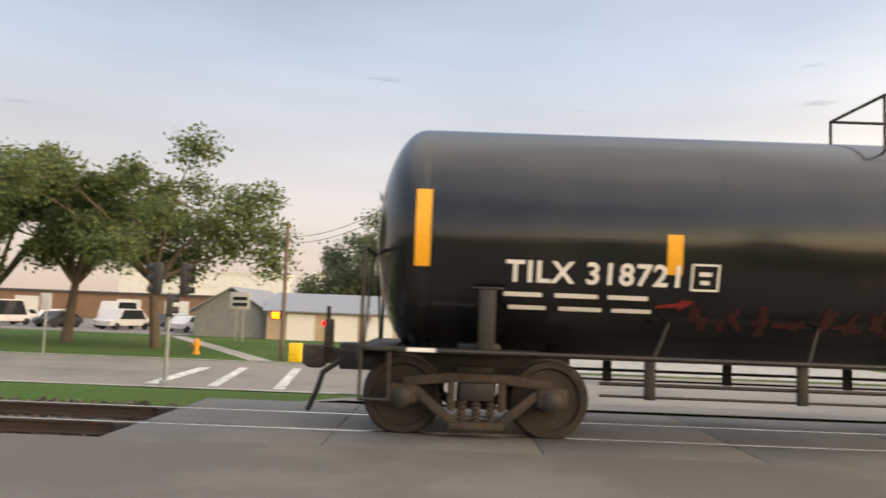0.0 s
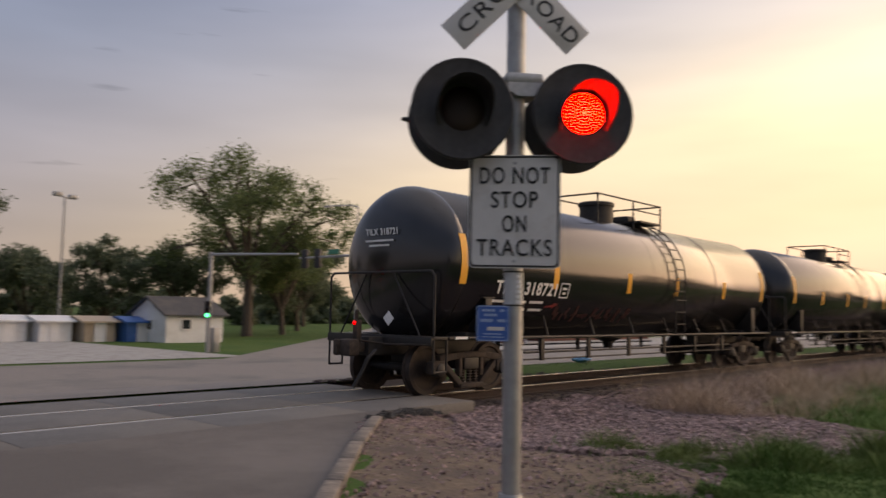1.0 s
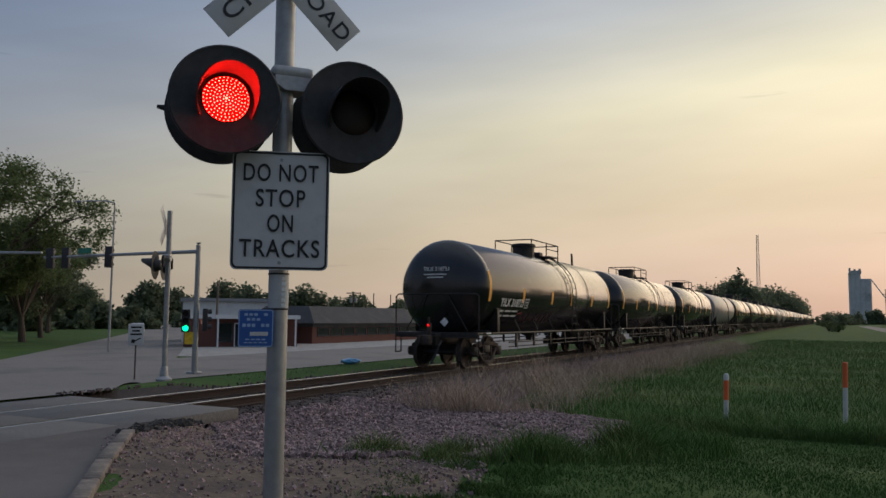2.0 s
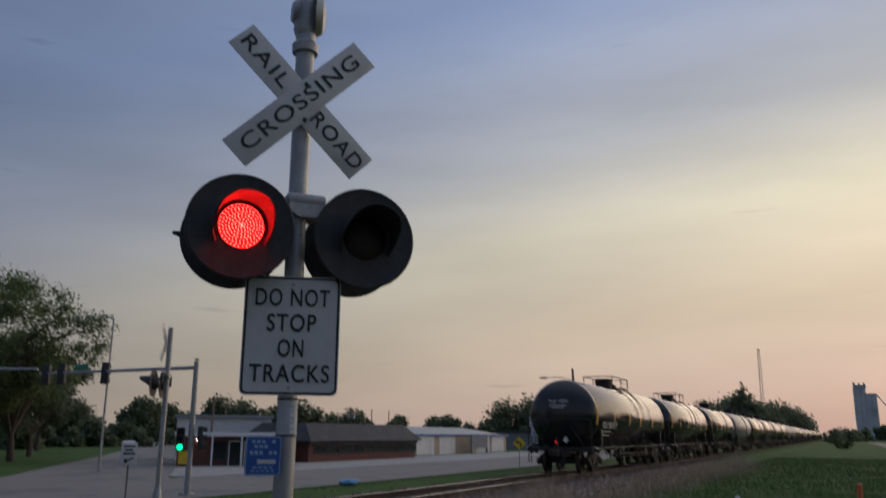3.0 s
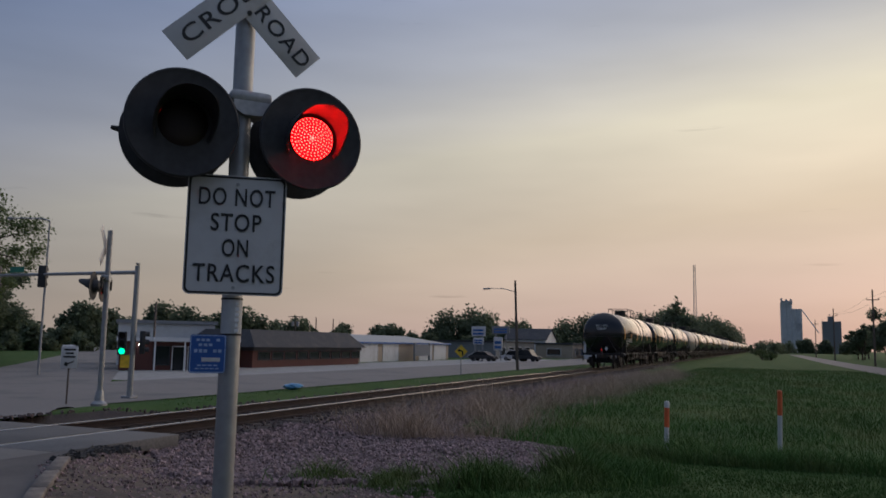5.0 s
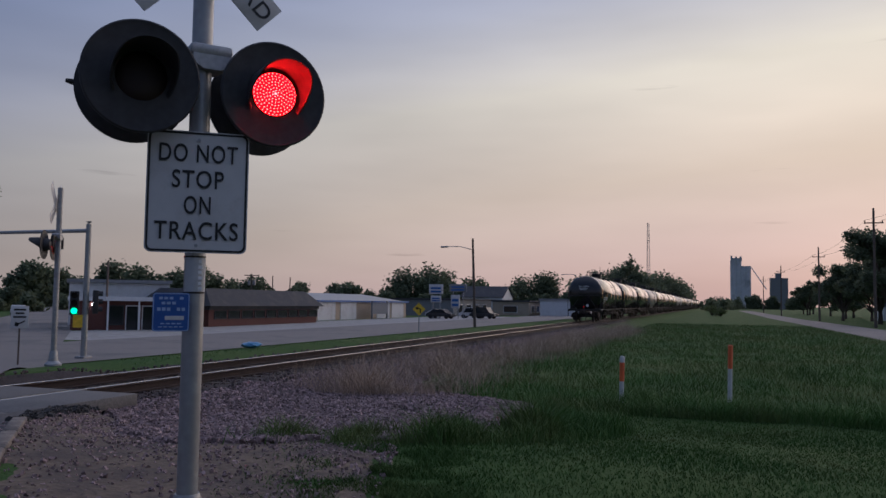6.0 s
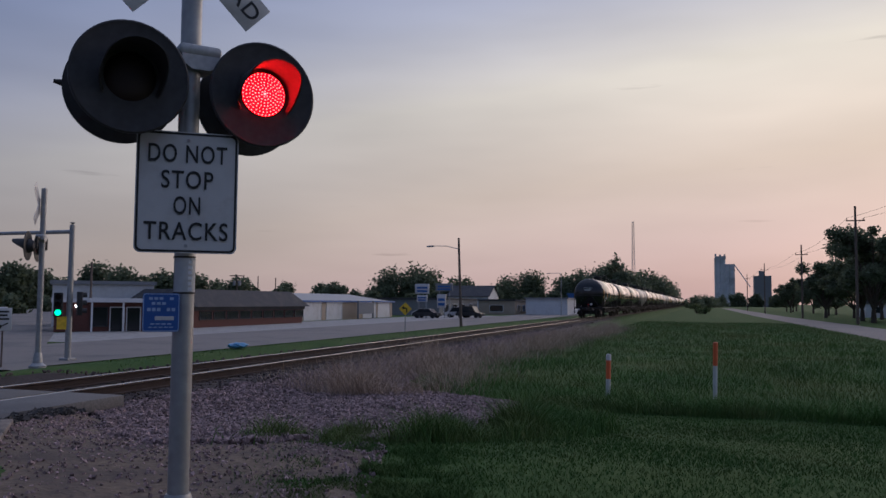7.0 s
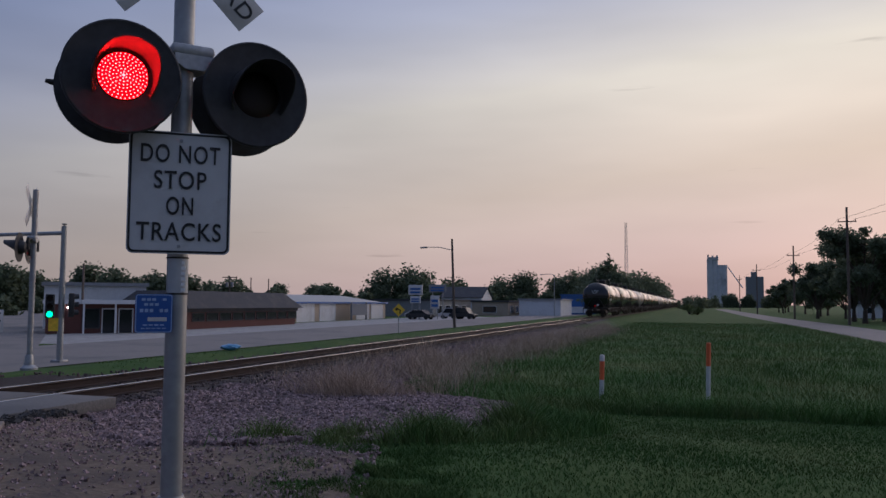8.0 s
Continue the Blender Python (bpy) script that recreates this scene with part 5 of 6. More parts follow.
def build_traffic_signals():
    # mast-arm signal by the track, its long arm over the highway
    pa, pb = Vector((-25.9, 27.9, 0)), Vector((-43.0, 26.4, 0))
    za, zb = land(pa.x, pa.y), land(pb.x, pb.y)
    ang = math.degrees(math.atan2(pb.y - pa.y, pb.x - pa.x))
    one = thing("traffic_signal", "grey mast-arm traffic signal with green light", "traffic light", Matrix.Translation((pa.x, pa.y, za)), group="traffic signals")
    bm = bm_new()
    tube(bm, (0, 0, 0.1), (0, 0, 5.85), 0.13, 0.11, 16)
    lathe(bm, [(0.0, 0.12), (0.12, 0.1), (0.0, 0.0)], 16, pose(0, 0, 5.85))
    part("pole", bm, M["galv"], one)
    bm = bm_new()
    box(bm, (0, 0, 0.06), (0.5, 0.5, 0.12), bevel=0.02)
    part("base", bm, M["galv"], one)
    d = (pb - pa).normalized()
    bm = bm_new()
    tube(bm, (0, 0, 5.55), tuple(d * 9.3 + Vector((0, 0, 5.45))), 0.09, 0.06, 12)
    part("arm", bm, M["galv"], one)
    for s in (5.2, 7.9, 8.9):
        signal_head(one, pose(d.x * s, d.y * s, 5.4, 0, 0, 205))
    signal_head(one, pose(-0.32, -0.3, 2.4, 0, 0, 40), "green_lamp")
    signal_head(one, pose(0.3, 0.25, 2.45, 0, 0, 140))
    bm = bm_new()
    box(bm, (-0.12, -0.2, 1.62), (0.5, 0.02, 0.55), 40)
    part("sign_plate", bm, M["sign_yellow"], one, "small yellow sign plate")
    bm = bm_new()
    box(bm, (d.x * 6.6, d.y * 6.6 - 0.1, 5.72), (0.9, 0.02, 0.26))
    part("street_sign", bm, mat("green_sign_sheet", (0.02, 0.2, 0.13), 0.5), one, "green street name plate")
    two = thing("traffic_signal", "grey mast-arm traffic signal across the highway", "traffic light", Matrix.Translation((pb.x, pb.y, zb)), group="traffic signals")
    bm = bm_new()
    tube(bm, (0, 0, 0.0), (0, 0, 6.1), 0.14, 0.12, 16)
    part("pole", bm, M["galv"], two)
    bm = bm_new()
    tube(bm, (0, 0, 5.95), tuple(-d * 7.7 + Vector((0, 0, 5.75))), 0.09, 0.06, 12)
    part("arm", bm, M["galv"], two)
    signal_head(two, pose(0.3, -0.3, 2.6, 0, 0, 55), "green_lamp")
    bm = bm_new()
    box(bm, (-0.2, 0.5, 0.75), (0.7, 0.5, 1.5), bevel=0.03)
    part("cabinet", bm, M["galv"], two, "grey controller cabinet")
    # short signal on a pedestal by the crosswalk
    p = (-24.5, -8.8)
    ped = thing("traffic_signal", "pedestal traffic signal with paired heads by the crosswalk", "traffic light", Matrix.Translation((*p, land(*p))), group="traffic signals")
    bm = bm_new()
    tube(bm, (0, 0, 0), (0, 0, 2.9), 0.06, seg=12)
    tube(bm, (-0.02, -0.45, 2.85), (-0.02, 0.45, 2.85), 0.03, seg=8)
    box(bm, (0, 0, 0.12), (0.3, 0.3, 0.24), bevel=0.04)
    part("pole", bm, M["galv"], ped)
    signal_head(ped, pose(-0.02, -0.42, 3.3, 0, 0, 0))
    signal_head(ped, pose(-0.02, 0.42, 3.3, 0, 0, 180))
    signal_head(ped, pose(0.02, 0.0, 2.5, 0, 0, 200), sections=2)
    # pole with the orange pedestrian hand plate and a yellow box
    p = (-38.9, -8.3)
    pole = thing("light_pole", "grey light pole with an orange pedestrian signal", "lamp post", Matrix.Translation((*p, land(*p))), group="poles")
    bm = bm_new()
    tube(bm, (0, 0, 0), (0, 0, 6.8), 0.12, 0.08, 12)
    part("post", bm, M["wood_pole"], pole)
    bm = bm_new()
    box(bm, (0.14, -0.32, 2.2), (0.2, 0.42, 0.42), bevel=0.03)
    box_ob = part("pedestrian_signal", bm, M["signal_black"], pole)
    bm = bm_new()
    box(bm, (0.26, -0.32, 2.2), (0.03, 0.34, 0.32), bevel=0.01)
    part("lamp", bm, M["orange_lamp"], box_ob, "lit orange pedestrian lamp")
    bm = bm_new()
    box(bm, (0.3, 0.75, 0.45), (0.5, 0.6, 0.9), bevel=0.04)
    tagged(part("utility_box", bm, M["sign_yellow"], None), "yellow roadside utility box", "utility box").matrix_basis = Matrix.Translation((*p, land(*p)))


def build_poles():
    # pole by the crossing with a camera arm and wires
    p = (-24.0, -0.65)
    z = land(*p)
    pole = thing("utility_pole", "weathered utility pole with a reflective base wrap", "utility pole", Matrix.Translation((*p, z)), group="utility poles")
    bm = bm_new()
    tube(bm, (0, 0, 0), (0, 0, 7.5), 0.14, 0.1, 12)
    part("post", bm, M["wood_pole"], pole)
    bm = bm_new()
    tube(bm, (0, 0, 0.02), (0, 0, 1.15), 0.15, seg=16)
    part("base_wrap", bm, M["sign_white"], pole, "white reflective wrap")
    bm = bm_new()
    tube(bm, (0, 0, 1.15), (0, 0, 1.5), 0.151, seg=16)
    part("base_band", bm, M["sign_orange"], pole, "orange reflective band")
    bm = bm_new()
    tube(bm, (0, 0, 7.2), (0, 0.45, 7.25), 0.03, seg=8)
    box(bm, (0, 0.5, 7.2), (0.2, 0.32, 0.16), bevel=0.03)
    box(bm, (0, 0, 6.9), (0.2, 0.3, 0.2), bevel=0.02)
    part("lamp_head", bm, M["galv"], pole)
    for k, (za, zb) in enumerate(((6.7, 6.0), (6.45, 5.7))):
        bm = bm_new()
        pts = [(-24.0 - 15 * q, -0.65 - 7.6 * q, z + za + (zb - za) * q - 0.5 * 4 * q * (1 - q)) for q in [i / 10 for i in range(11)]]
        bent(bm, pts, 0.012, 5)
        tagged(part("wire", bm, M["rubber"], None), "thin black overhead wire between poles", "wire", "overhead wires")
    # utility poles along the side road on the right
    spots = [(16.1, 96.2, 12.9), (15.7, 142, 12.0), (15.2, 215, 12.5), (15, 290, 12.5)]
    for x, y, h in spots:
        z = land(x, y)
        q = thing("utility_pole", "tall wooden utility pole with crossarm beside the street", "utility pole", Matrix.Translation((x, y, z)), group="utility poles")
        bm = bm_new()
        tube(bm, (0, 0, 0), (0, 0, h), 0.17, 0.11, 10)
        part("post", bm, M["wood_pole"], q)
        bm = bm_new()
        box(bm, (0, 0, h - 1.6), (1.9, 0.1, 0.12))
        for s in (-0.85, 0.0, 0.85):
            tube(bm, (s, 0, h - 1.55), (s, 0, h - 1.3), 0.05, seg=6)
        part("crossarm", bm, M["wood_pole"], q)
    for s in (-0.85, 0.85):
        bm = bm_new()
        for (xa, ya, ha), (xb, yb, hb) in zip([(17.5, 40, 12.5)] + spots, spots):
            pts = []
            for i in range(9):
                k = i / 8
                pts.append((xa + (xb - xa) * k + s, ya + (yb - ya) * k, land(xa, ya) + ha - 1.3 + (land(xb, yb) + hb - land(xa, ya) - ha) * k - 3.0 * k * (1 - k)))
            bent(bm, pts, 0.015, 4)
        tagged(part("wire", bm, M["rubber"], None), "sagging overhead wire along the side street", "wire", "overhead wires")
    # street lamp on a wooden pole by the highway
    p = (-22.0, 74.0)
    lamp = thing("street_lamp", "leaning wooden street lamp pole with a long arm", "street lamp", Matrix.Translation((*p, land(*p))) @ pose(0, 0, 0, 0, -2.0, 0), group="street lamps")
    bm = bm_new()
    tube(bm, (0, 0, 0), (0, 0, 8.7), 0.15, 0.1, 12)
    part("post", bm, M["wood_pole"], lamp)
    bm = bm_new()
    bent(bm, [(0, 0, 7.6), (-1.2, -0.2, 7.95), (-2.4, -0.4, 8.0)], 0.035)
    part("arm", bm, M["galv"], lamp)
    bm = bm_new()
    box(bm, (-2.75, -0.45, 7.98), (0.75, 0.25, 0.16), bevel=0.06)
    part("lamp_head", bm, M["galv"], lamp)
    # hooked lamps far off
    for x, y, h in ((-47.2, 41.9, 10.9), (-25, 150, 8.0)):
        q = thing("street_lamp", "slender hooked street lamp in the distance", "street lamp", Matrix.Translation((x, y, land(x, y))), group="street lamps")
        bm = bm_new()
        tube(bm, (0, 0, 0), (0, 0, h), 0.09, 0.06, 8)
        bent(bm, [(0, 0, h), (-0.5, -0.3, h + 0.15), (-2.0, -1.2, h + 0.1)], 0.05)
        part("post", bm, M["galv"], q)
        bm = bm_new()
        box(bm, (-2.2, -1.3, h + 0.06), (0.6, 0.3, 0.14), bevel=0.04)
        part("lamp_head", bm, M["galv"], q)
    # twin floodlight on a tall pole
    x, y = -69.5, 28.3
    q = thing("floodlight_pole", "tall pole with twin floodlights over the lot", "lamp post", Matrix.Translation((x, y, land(x, y))), group="poles")
    bm = bm_new()
    tube(bm, (0, 0, 0), (0, 0, 12), 0.12, 0.08, 8)
    tube(bm, (0.6, -0.9, 12), (-0.6, 0.9, 12), 0.05, seg=8)
    part("post", bm, M["galv"], q)
    for s in (-1, 1):
        bm = bm_new()
        box(bm, (s * -0.55, s * 0.85, 12.15), (0.5, 0.7, 0.35), bevel=0.05)
        part("floodlight", bm, M["galv"], q)
    # lattice radio tower
    x, y, h = -46.6, 594, 62
    tw = thing("radio_tower", "slender lattice radio tower on the skyline", "tower", Matrix.Translation((x, y, land(x, y))))
    bm = bm_new()
    for k in range(22):
        za, zb = h * k / 22, h * (k + 1) / 22
        wa, wb = 1.9 - 1.1 * k / 22, 1.9 - 1.1 * (k + 1) / 22
        ca = [(wa * math.cos(a), wa * math.sin(a), za) for a in (0, 2.094, 4.189)]
        cb = [(wb * math.cos(a), wb * math.sin(a), zb) for a in (0, 2.094, 4.189)]
        for i in range(3):
            tube(bm, ca[i], cb[i], 0.15, seg=5)
            tube(bm, ca[i], cb[(i + 1) % 3], 0.1, seg=4)
            tube(bm, ca[i], ca[(i + 1) % 3], 0.1, seg=4)
    part("lattice", bm, M["galv"], tw)
    # thin distant poles on the western skyline
    for x, y, h, arm in ((-51.8, 58.3, 6.0, 0), (-66.8, 105.6, 6.6, 2.2), (-77.0, 128.7, 7.2, 0), (-74.3, 130.3, 7.0, 0)):
        q = thing("utility_pole", "distant wooden utility pole above the roofs", "utility pole", Matrix.Translation((x, y, land(x, y))), group="utility poles")
        bm = bm_new()
        tube(bm, (0, 0, 0), (0, 0, h), 0.12, 0.09, 8)
        part("post", bm, M["wood_pole"], q)
        if arm:
            bm = bm_new()
            box(bm, (0, 0, h - 0.15), (arm, 0.1, 0.14), 30)
            part("crossarm", bm, M["wood_pole"], q)
            for e in (-0.4, 0.4):
                bm = bm_new()
                tube(bm, (e, 0.2 * e, h - 1.6), (e, 0.2 * e, h - 0.9), 0.22, seg=10)
                part("transformer", bm, M["galv"], q, "grey pole transformer")


def build_signs():
    # small white sign with an arrow by the far kerb
    p = (-25.4, 24.0)
    s = thing("road_sign", "small white road sign with a black arrow", "road sign", Matrix.Translation((*p, land(*p))) @ pose(0, 0, 0, 0, 0, 42), group="road signs")
    bm = bm_new()
    box(bm, (0, 0, 0.75), (0.06, 0.06, 1.5))
    part("post", bm, M["wood_pole"], s)
    bm = bm_new()
    box(bm, (0, -0.05, 1.85), (0.61, 0.02, 0.86), bevel=0.005)
    part("plate", bm, M["sign_white"], s)
    bm = bm_new()
    for z, w in ((2.14, 0.42), (2.0, 0.3), (1.86, 0.44)):
        box(bm, (0, -0.064, z), (w, 0.006, 0.07))
    box(bm, (0.02, -0.064, 1.62), (0.36, 0.006, 0.05), Matrix.Rotation(radians(-28), 3, "Y"))
    box(bm, (-0.1, -0.064, 1.58), (0.14, 0.006, 0.14), Matrix.Rotation(radians(20), 3, "Y"))
    part("symbol", bm, M["sign_black"], s)
    for x, y, z, w, h, lab in ((-37.9, -19.4, 2.45, 0.62, 0.8, "plain white road sign on a post by the lawn"), (-60.0, -16.0, 3.0, 1.7, 1.3, "white roadside board with dark lines on two posts")):
        s = thing("road_sign", lab, "road sign", Matrix.Translation((x, y, land(x, y))) @ pose(0, 0, 0, 0, 0, 75), group="road signs")
        for e in ((0,) if w < 1 else (-0.3, 0.3)):
            bm = bm_new()
            tube(bm, (e, 0, 0), (e, 0, z), 0.04, seg=8)
            part("post", bm, M["galv"], s)
        bm = bm_new()
        box(bm, (0, -0.06, z), (w, 0.03, h), bevel=0.008)
        part("plate", bm, M["sign_white"], s)
        for k in (-0.22, 0.12) if w > 1 else ():
            bm = bm_new()
            box(bm, (0, -0.08, z + k * h), (w * 0.7, 0.01, h * 0.2))
            part("lettering", bm, M["sign_black"], s)
    # yellow diamond with a bend arrow
    p = (-24.0, 64.0)
    s = thing("warning_sign", "yellow diamond warning sign with a black arrow", "road sign", Matrix.Translation((*p, land(*p))) @ pose(0, 0, 0, 0, 0, 20), group="road signs")
    bm = bm_new()
    tube(bm, (0, 0, 0), (0, 0, 2.4), 0.04, seg=8)
    part("post", bm, M["galv"], s)
    bm = bm_new()
    box(bm, (0, -0.06, 2.0), (0.78, 0.02, 0.78), Matrix.Rotation(radians(45), 3, "Y"))
    part("plate", bm, M["sign_yellow"], s)
    bm = bm_new()
    box(bm, (0.12, -0.075, 1.85), (0.1, 0.006, 0.36))
    box(bm, (0.0, -0.075, 2.05), (0.32, 0.006, 0.1), Matrix.Rotation(radians(20), 3, "Y"))
    box(bm, (-0.16, -0.075, 2.08), (0.2, 0.006, 0.2), Matrix.Rotation(radians(45), 3, "Y"))
    part("symbol", bm, M["sign_black"], s)
    # orange and white marker posts in the grass
    for x, y, h, cap, low in ((-1.77, 15.99, 0.93, True, 0.47), (0.23, 17.26, 1.15, False, 0.58)):
        s = thing("marker_post", "orange and white utility marker post in grass", "marker post", Matrix.Translation((x, y, land(x, y))) @ pose(0, 0, 0, 0, 1.2, 0), group="marker posts")
        bm = bm_new()
        tube(bm, (0, 0, -0.05), (0, 0, h * low), 0.045, seg=14)
        part("lower_tube", bm, M["sign_white"], s)
        bm = bm_new()
        tube(bm, (0, 0, h * low), (0, 0, h * (0.86 if cap else 0.98)), 0.047, seg=14)
        part("band", bm, M["sign_orange"], s, "faded orange band")
        bm = bm_new()
        z = h * (0.86 if cap else 0.98)
        lathe(bm, [(0.05, 0), (0.05, h * (0.1 if cap else 0.0)), (0.035, h * (0.13 if cap else 0.015)), (0.0, h * (0.14 if cap else 0.02))], 14, pose(0, 0, z))
        part("cap", bm, M["sign_white"] if cap else M["sign_orange"], s)
    # shop signs on tall poles
    for x, y, z, w, h, key in ((-43.5, 124, 3.6, 2.4, 1.6, "sign_white"), (-43.5, 124, 2.0, 1.8, 1.1, "sign_white"), (-41.0, 128, 3.9, 3.0, 1.3, "grey_wall"), (-40.8, 126, 1.6, 1.5, 2.2, "sign_white")):
        s = thing("shop_sign", "tall roadside shop sign on posts", "sign", Matrix.Translation((x, y, land(x, y))), group="shop signs")
        bm = bm_new()
        for e in (-1, 1):
            tube(bm, (e * w * 0.3, 0, 0), (e * w * 0.3, 0, z + h * 0.5 + 1.2), 0.08, seg=8)
        part("post", bm, M["galv"], s)
        bm = bm_new()
        box(bm, (0, -0.15, z + 1.2), (w, 0.25, h), bevel=0.04)
        part("panel", bm, M[key], s)
        bm = bm_new()
        for k in (-0.25, 0.1):
            box(bm, (0, -0.29, z + 1.2 + k * h), (w * 0.75, 0.02, h * 0.2))
        part("lettering", bm, M["blue_wall"], s)
    # concrete plinth and grey cabinet by the far crossing signal
    bm = bm_new()
    box(bm, (0, 0, 0.25), (0.9, 1.1, 0.6), bevel=0.03)
    tagged(part("plinth", bm, M["concrete"]), "pale concrete plinth by the crossing signal", "plinth").matrix_basis = Matrix.Translation((-20.2, 1.35, land(-20.2, 1.35)))
    # crumpled blue bag beside the track
    bm = bm_new()
    bmesh.ops.create_icosphere(bm, subdivisions=3, radius=0.22)
    for v in bm.verts:
        v.co = Vector((v.co.x * 1.5, v.co.y, v.co.z * 0.45)) * (1 + 0.35 * noise.noise(v.co * 9))
    tagged(part("plastic_bag", bm, mat("blue_plastic", (0.1, 0.3, 0.5), 0.35, vary=0.2, scale=20)), "crumpled pale blue plastic bag on grass", "bag").matrix_basis = Matrix.Translation((-14.1, 22.4, land(-14.1, 22.4) + 0.12))
    # fire hydrant
    p = (-41.6, -13.3)
    bm = bm_new()
    lathe(bm, [(0.0, 0.85), (0.08, 0.82), (0.15, 0.7), (0.15, 0.62), (0.13, 0.6), (0.13, 0.12), (0.18, 0.1), (0.18, 0.0)], 16)
    tube(bm, (0, -0.24, 0.5), (0, 0.24, 0.5), 0.06, seg=10)
    tagged(part("fire_hydrant", bm, M["hydrant"]), "orange-yellow fire hydrant on the grass", "hydrant").matrix_basis = Matrix.Translation((*p, land(*p)))


def build_car(x, y, yaw, colour, label, tall=1.45, length=4.6):
    car = thing("car", label, "car", Matrix.Translation((x, y, land(x, y) + 0.03)) @ pose(0, 0, 0, 0, 0, yaw), group="parked cars")
    w = 0.9
    bm = bm_new()
    half = length / 2
    out = [(-half, 0.35), (-half, 0.8), (-half + 0.9, 0.92), (-half + 1.5, tall), (half - 1.3, tall), (half - 0.5, 0.95), (half, 0.85), (half, 0.35)]
    m = Matrix(((0, 0, 1, 0), (1, 0, 0, 0), (0, 1, 0, 0), (0, 0, 0, 1)))
    prism(bm, out, -w, w, m)
    bmesh.ops.bevel(bm, geom=list(bm.edges), offset=0.06, segments=2, affect="EDGES")
    part("body", bm, colour, car)
    bm = bm_new()
    for s in (-1, 1):
        prism(bm, [(-half + 1.15, 0.97), (-half + 1.6, tall - 0.08), (half - 1.4, tall - 0.08), (half - 0.8, 0.97)], s * (w + 0.005) - 0.01, s * (w + 0.005) + 0.01, m)
    part("window", bm, M["glass"], car)
    for s in (-1, 1):
        for e in (-half + 0.85, half - 0.85):
            bm = bm_new()
            tube(bm, (s * (w - 0.2), e, 0.33), (s * (w + 0.02), e, 0.33), 0.33, seg=18)
            part("wheel", bm, M["rubber"], car)
    for s in (-1, 1):
        bm = bm_new()
        box(bm, (s * 0.65, -half - 0.01, 0.68), (0.3, 0.05, 0.14), bevel=0.02)
        part("headlight", bm, M["chrome"], car)


def build_cars():
    white, dark = mat("white_car_paint", (0.6, 0.6, 0.62), 0.3), mat("dark_car_paint", (0.03, 0.032, 0.036), 0.3)
    red = mat("red_car_paint", (0.2, 0.02, 0.02), 0.3)
    for x, y, yaw, m, lab, tall in ((-42, 122, 80, dark, "dark parked car on the shop lot", 1.5), (-39, 130, 90, white, "white pickup parked on the shop lot", 1.8), (-36.5, 128, 80, dark, "dark van parked on the shop lot", 1.9), (-45, 130, 90, white, "silver car parked on the shop lot", 1.45), (-101, 95, 42, white, "white car standing far down the street", 1.5)):
        build_car(x, y, yaw, m, lab, tall)
    lot = [(-74, -24.5, white, 1.5, 4.6), (-78, -27.5, dark, 1.5, 4.6), (-75, -30.8, white, 1.9, 5.4), (-80, -33.5, white, 2.6, 6.5), (-74, -36.5, dark, 1.5, 4.6), (-86, -29.5, white, 1.5, 4.6),
           (-79, -39.5, white, 1.6, 4.8), (-88, -36.0, red, 1.5, 4.6), (-75, -42.5, white, 2.4, 6.0), (-84, -45.5, white, 1.5, 4.6), (-77, -48.5, dark, 1.7, 4.8), (-90, -24.5, white, 1.8, 5.2)]
    for x, y, m, tall, length in lot:
        build_car(x, y, 70 + (x * 7) % 25, m, "parked van on the far lot" if tall > 2 else "parked car on the far lot", tall, length)


# ---- gravel ----
GRAVEL = [(-8.75, 9.9), (-7.0, 8.3), (-5.6, 7.4), (-4.2, 8.2), (-3.2, 9.0), (-2.3, 10.6), (-2.4, 12.6), (-3.5, 14.6), (-6.0, 16.2), (-7.3, 21.0), (-7.8, 60.0), (-9.0, 60.0), (-9.0, 10.2)]
SOIL = [(-8.8, 9.5), (-7.9, 7.2), (-5.25, 4.62), (-2.65, 1.85), (-1.05, 0.5), (-0.6, 2.0), (-1.4, 3.9), (-2.5, 5.8), (-3.2, 8.0), (-4.2, 9.3), (-5.6, 8.8), (-7.2, 9.6)]


def inside(poly, x, y):
    hit = False
    for (xa, ya), (xb, yb) in zip(poly, poly[1:] + poly[:1]):
        if (ya > y) != (yb > y) and x < (xb - xa) * (y - ya) / (yb - ya) + xa:
            hit = not hit
    return hit


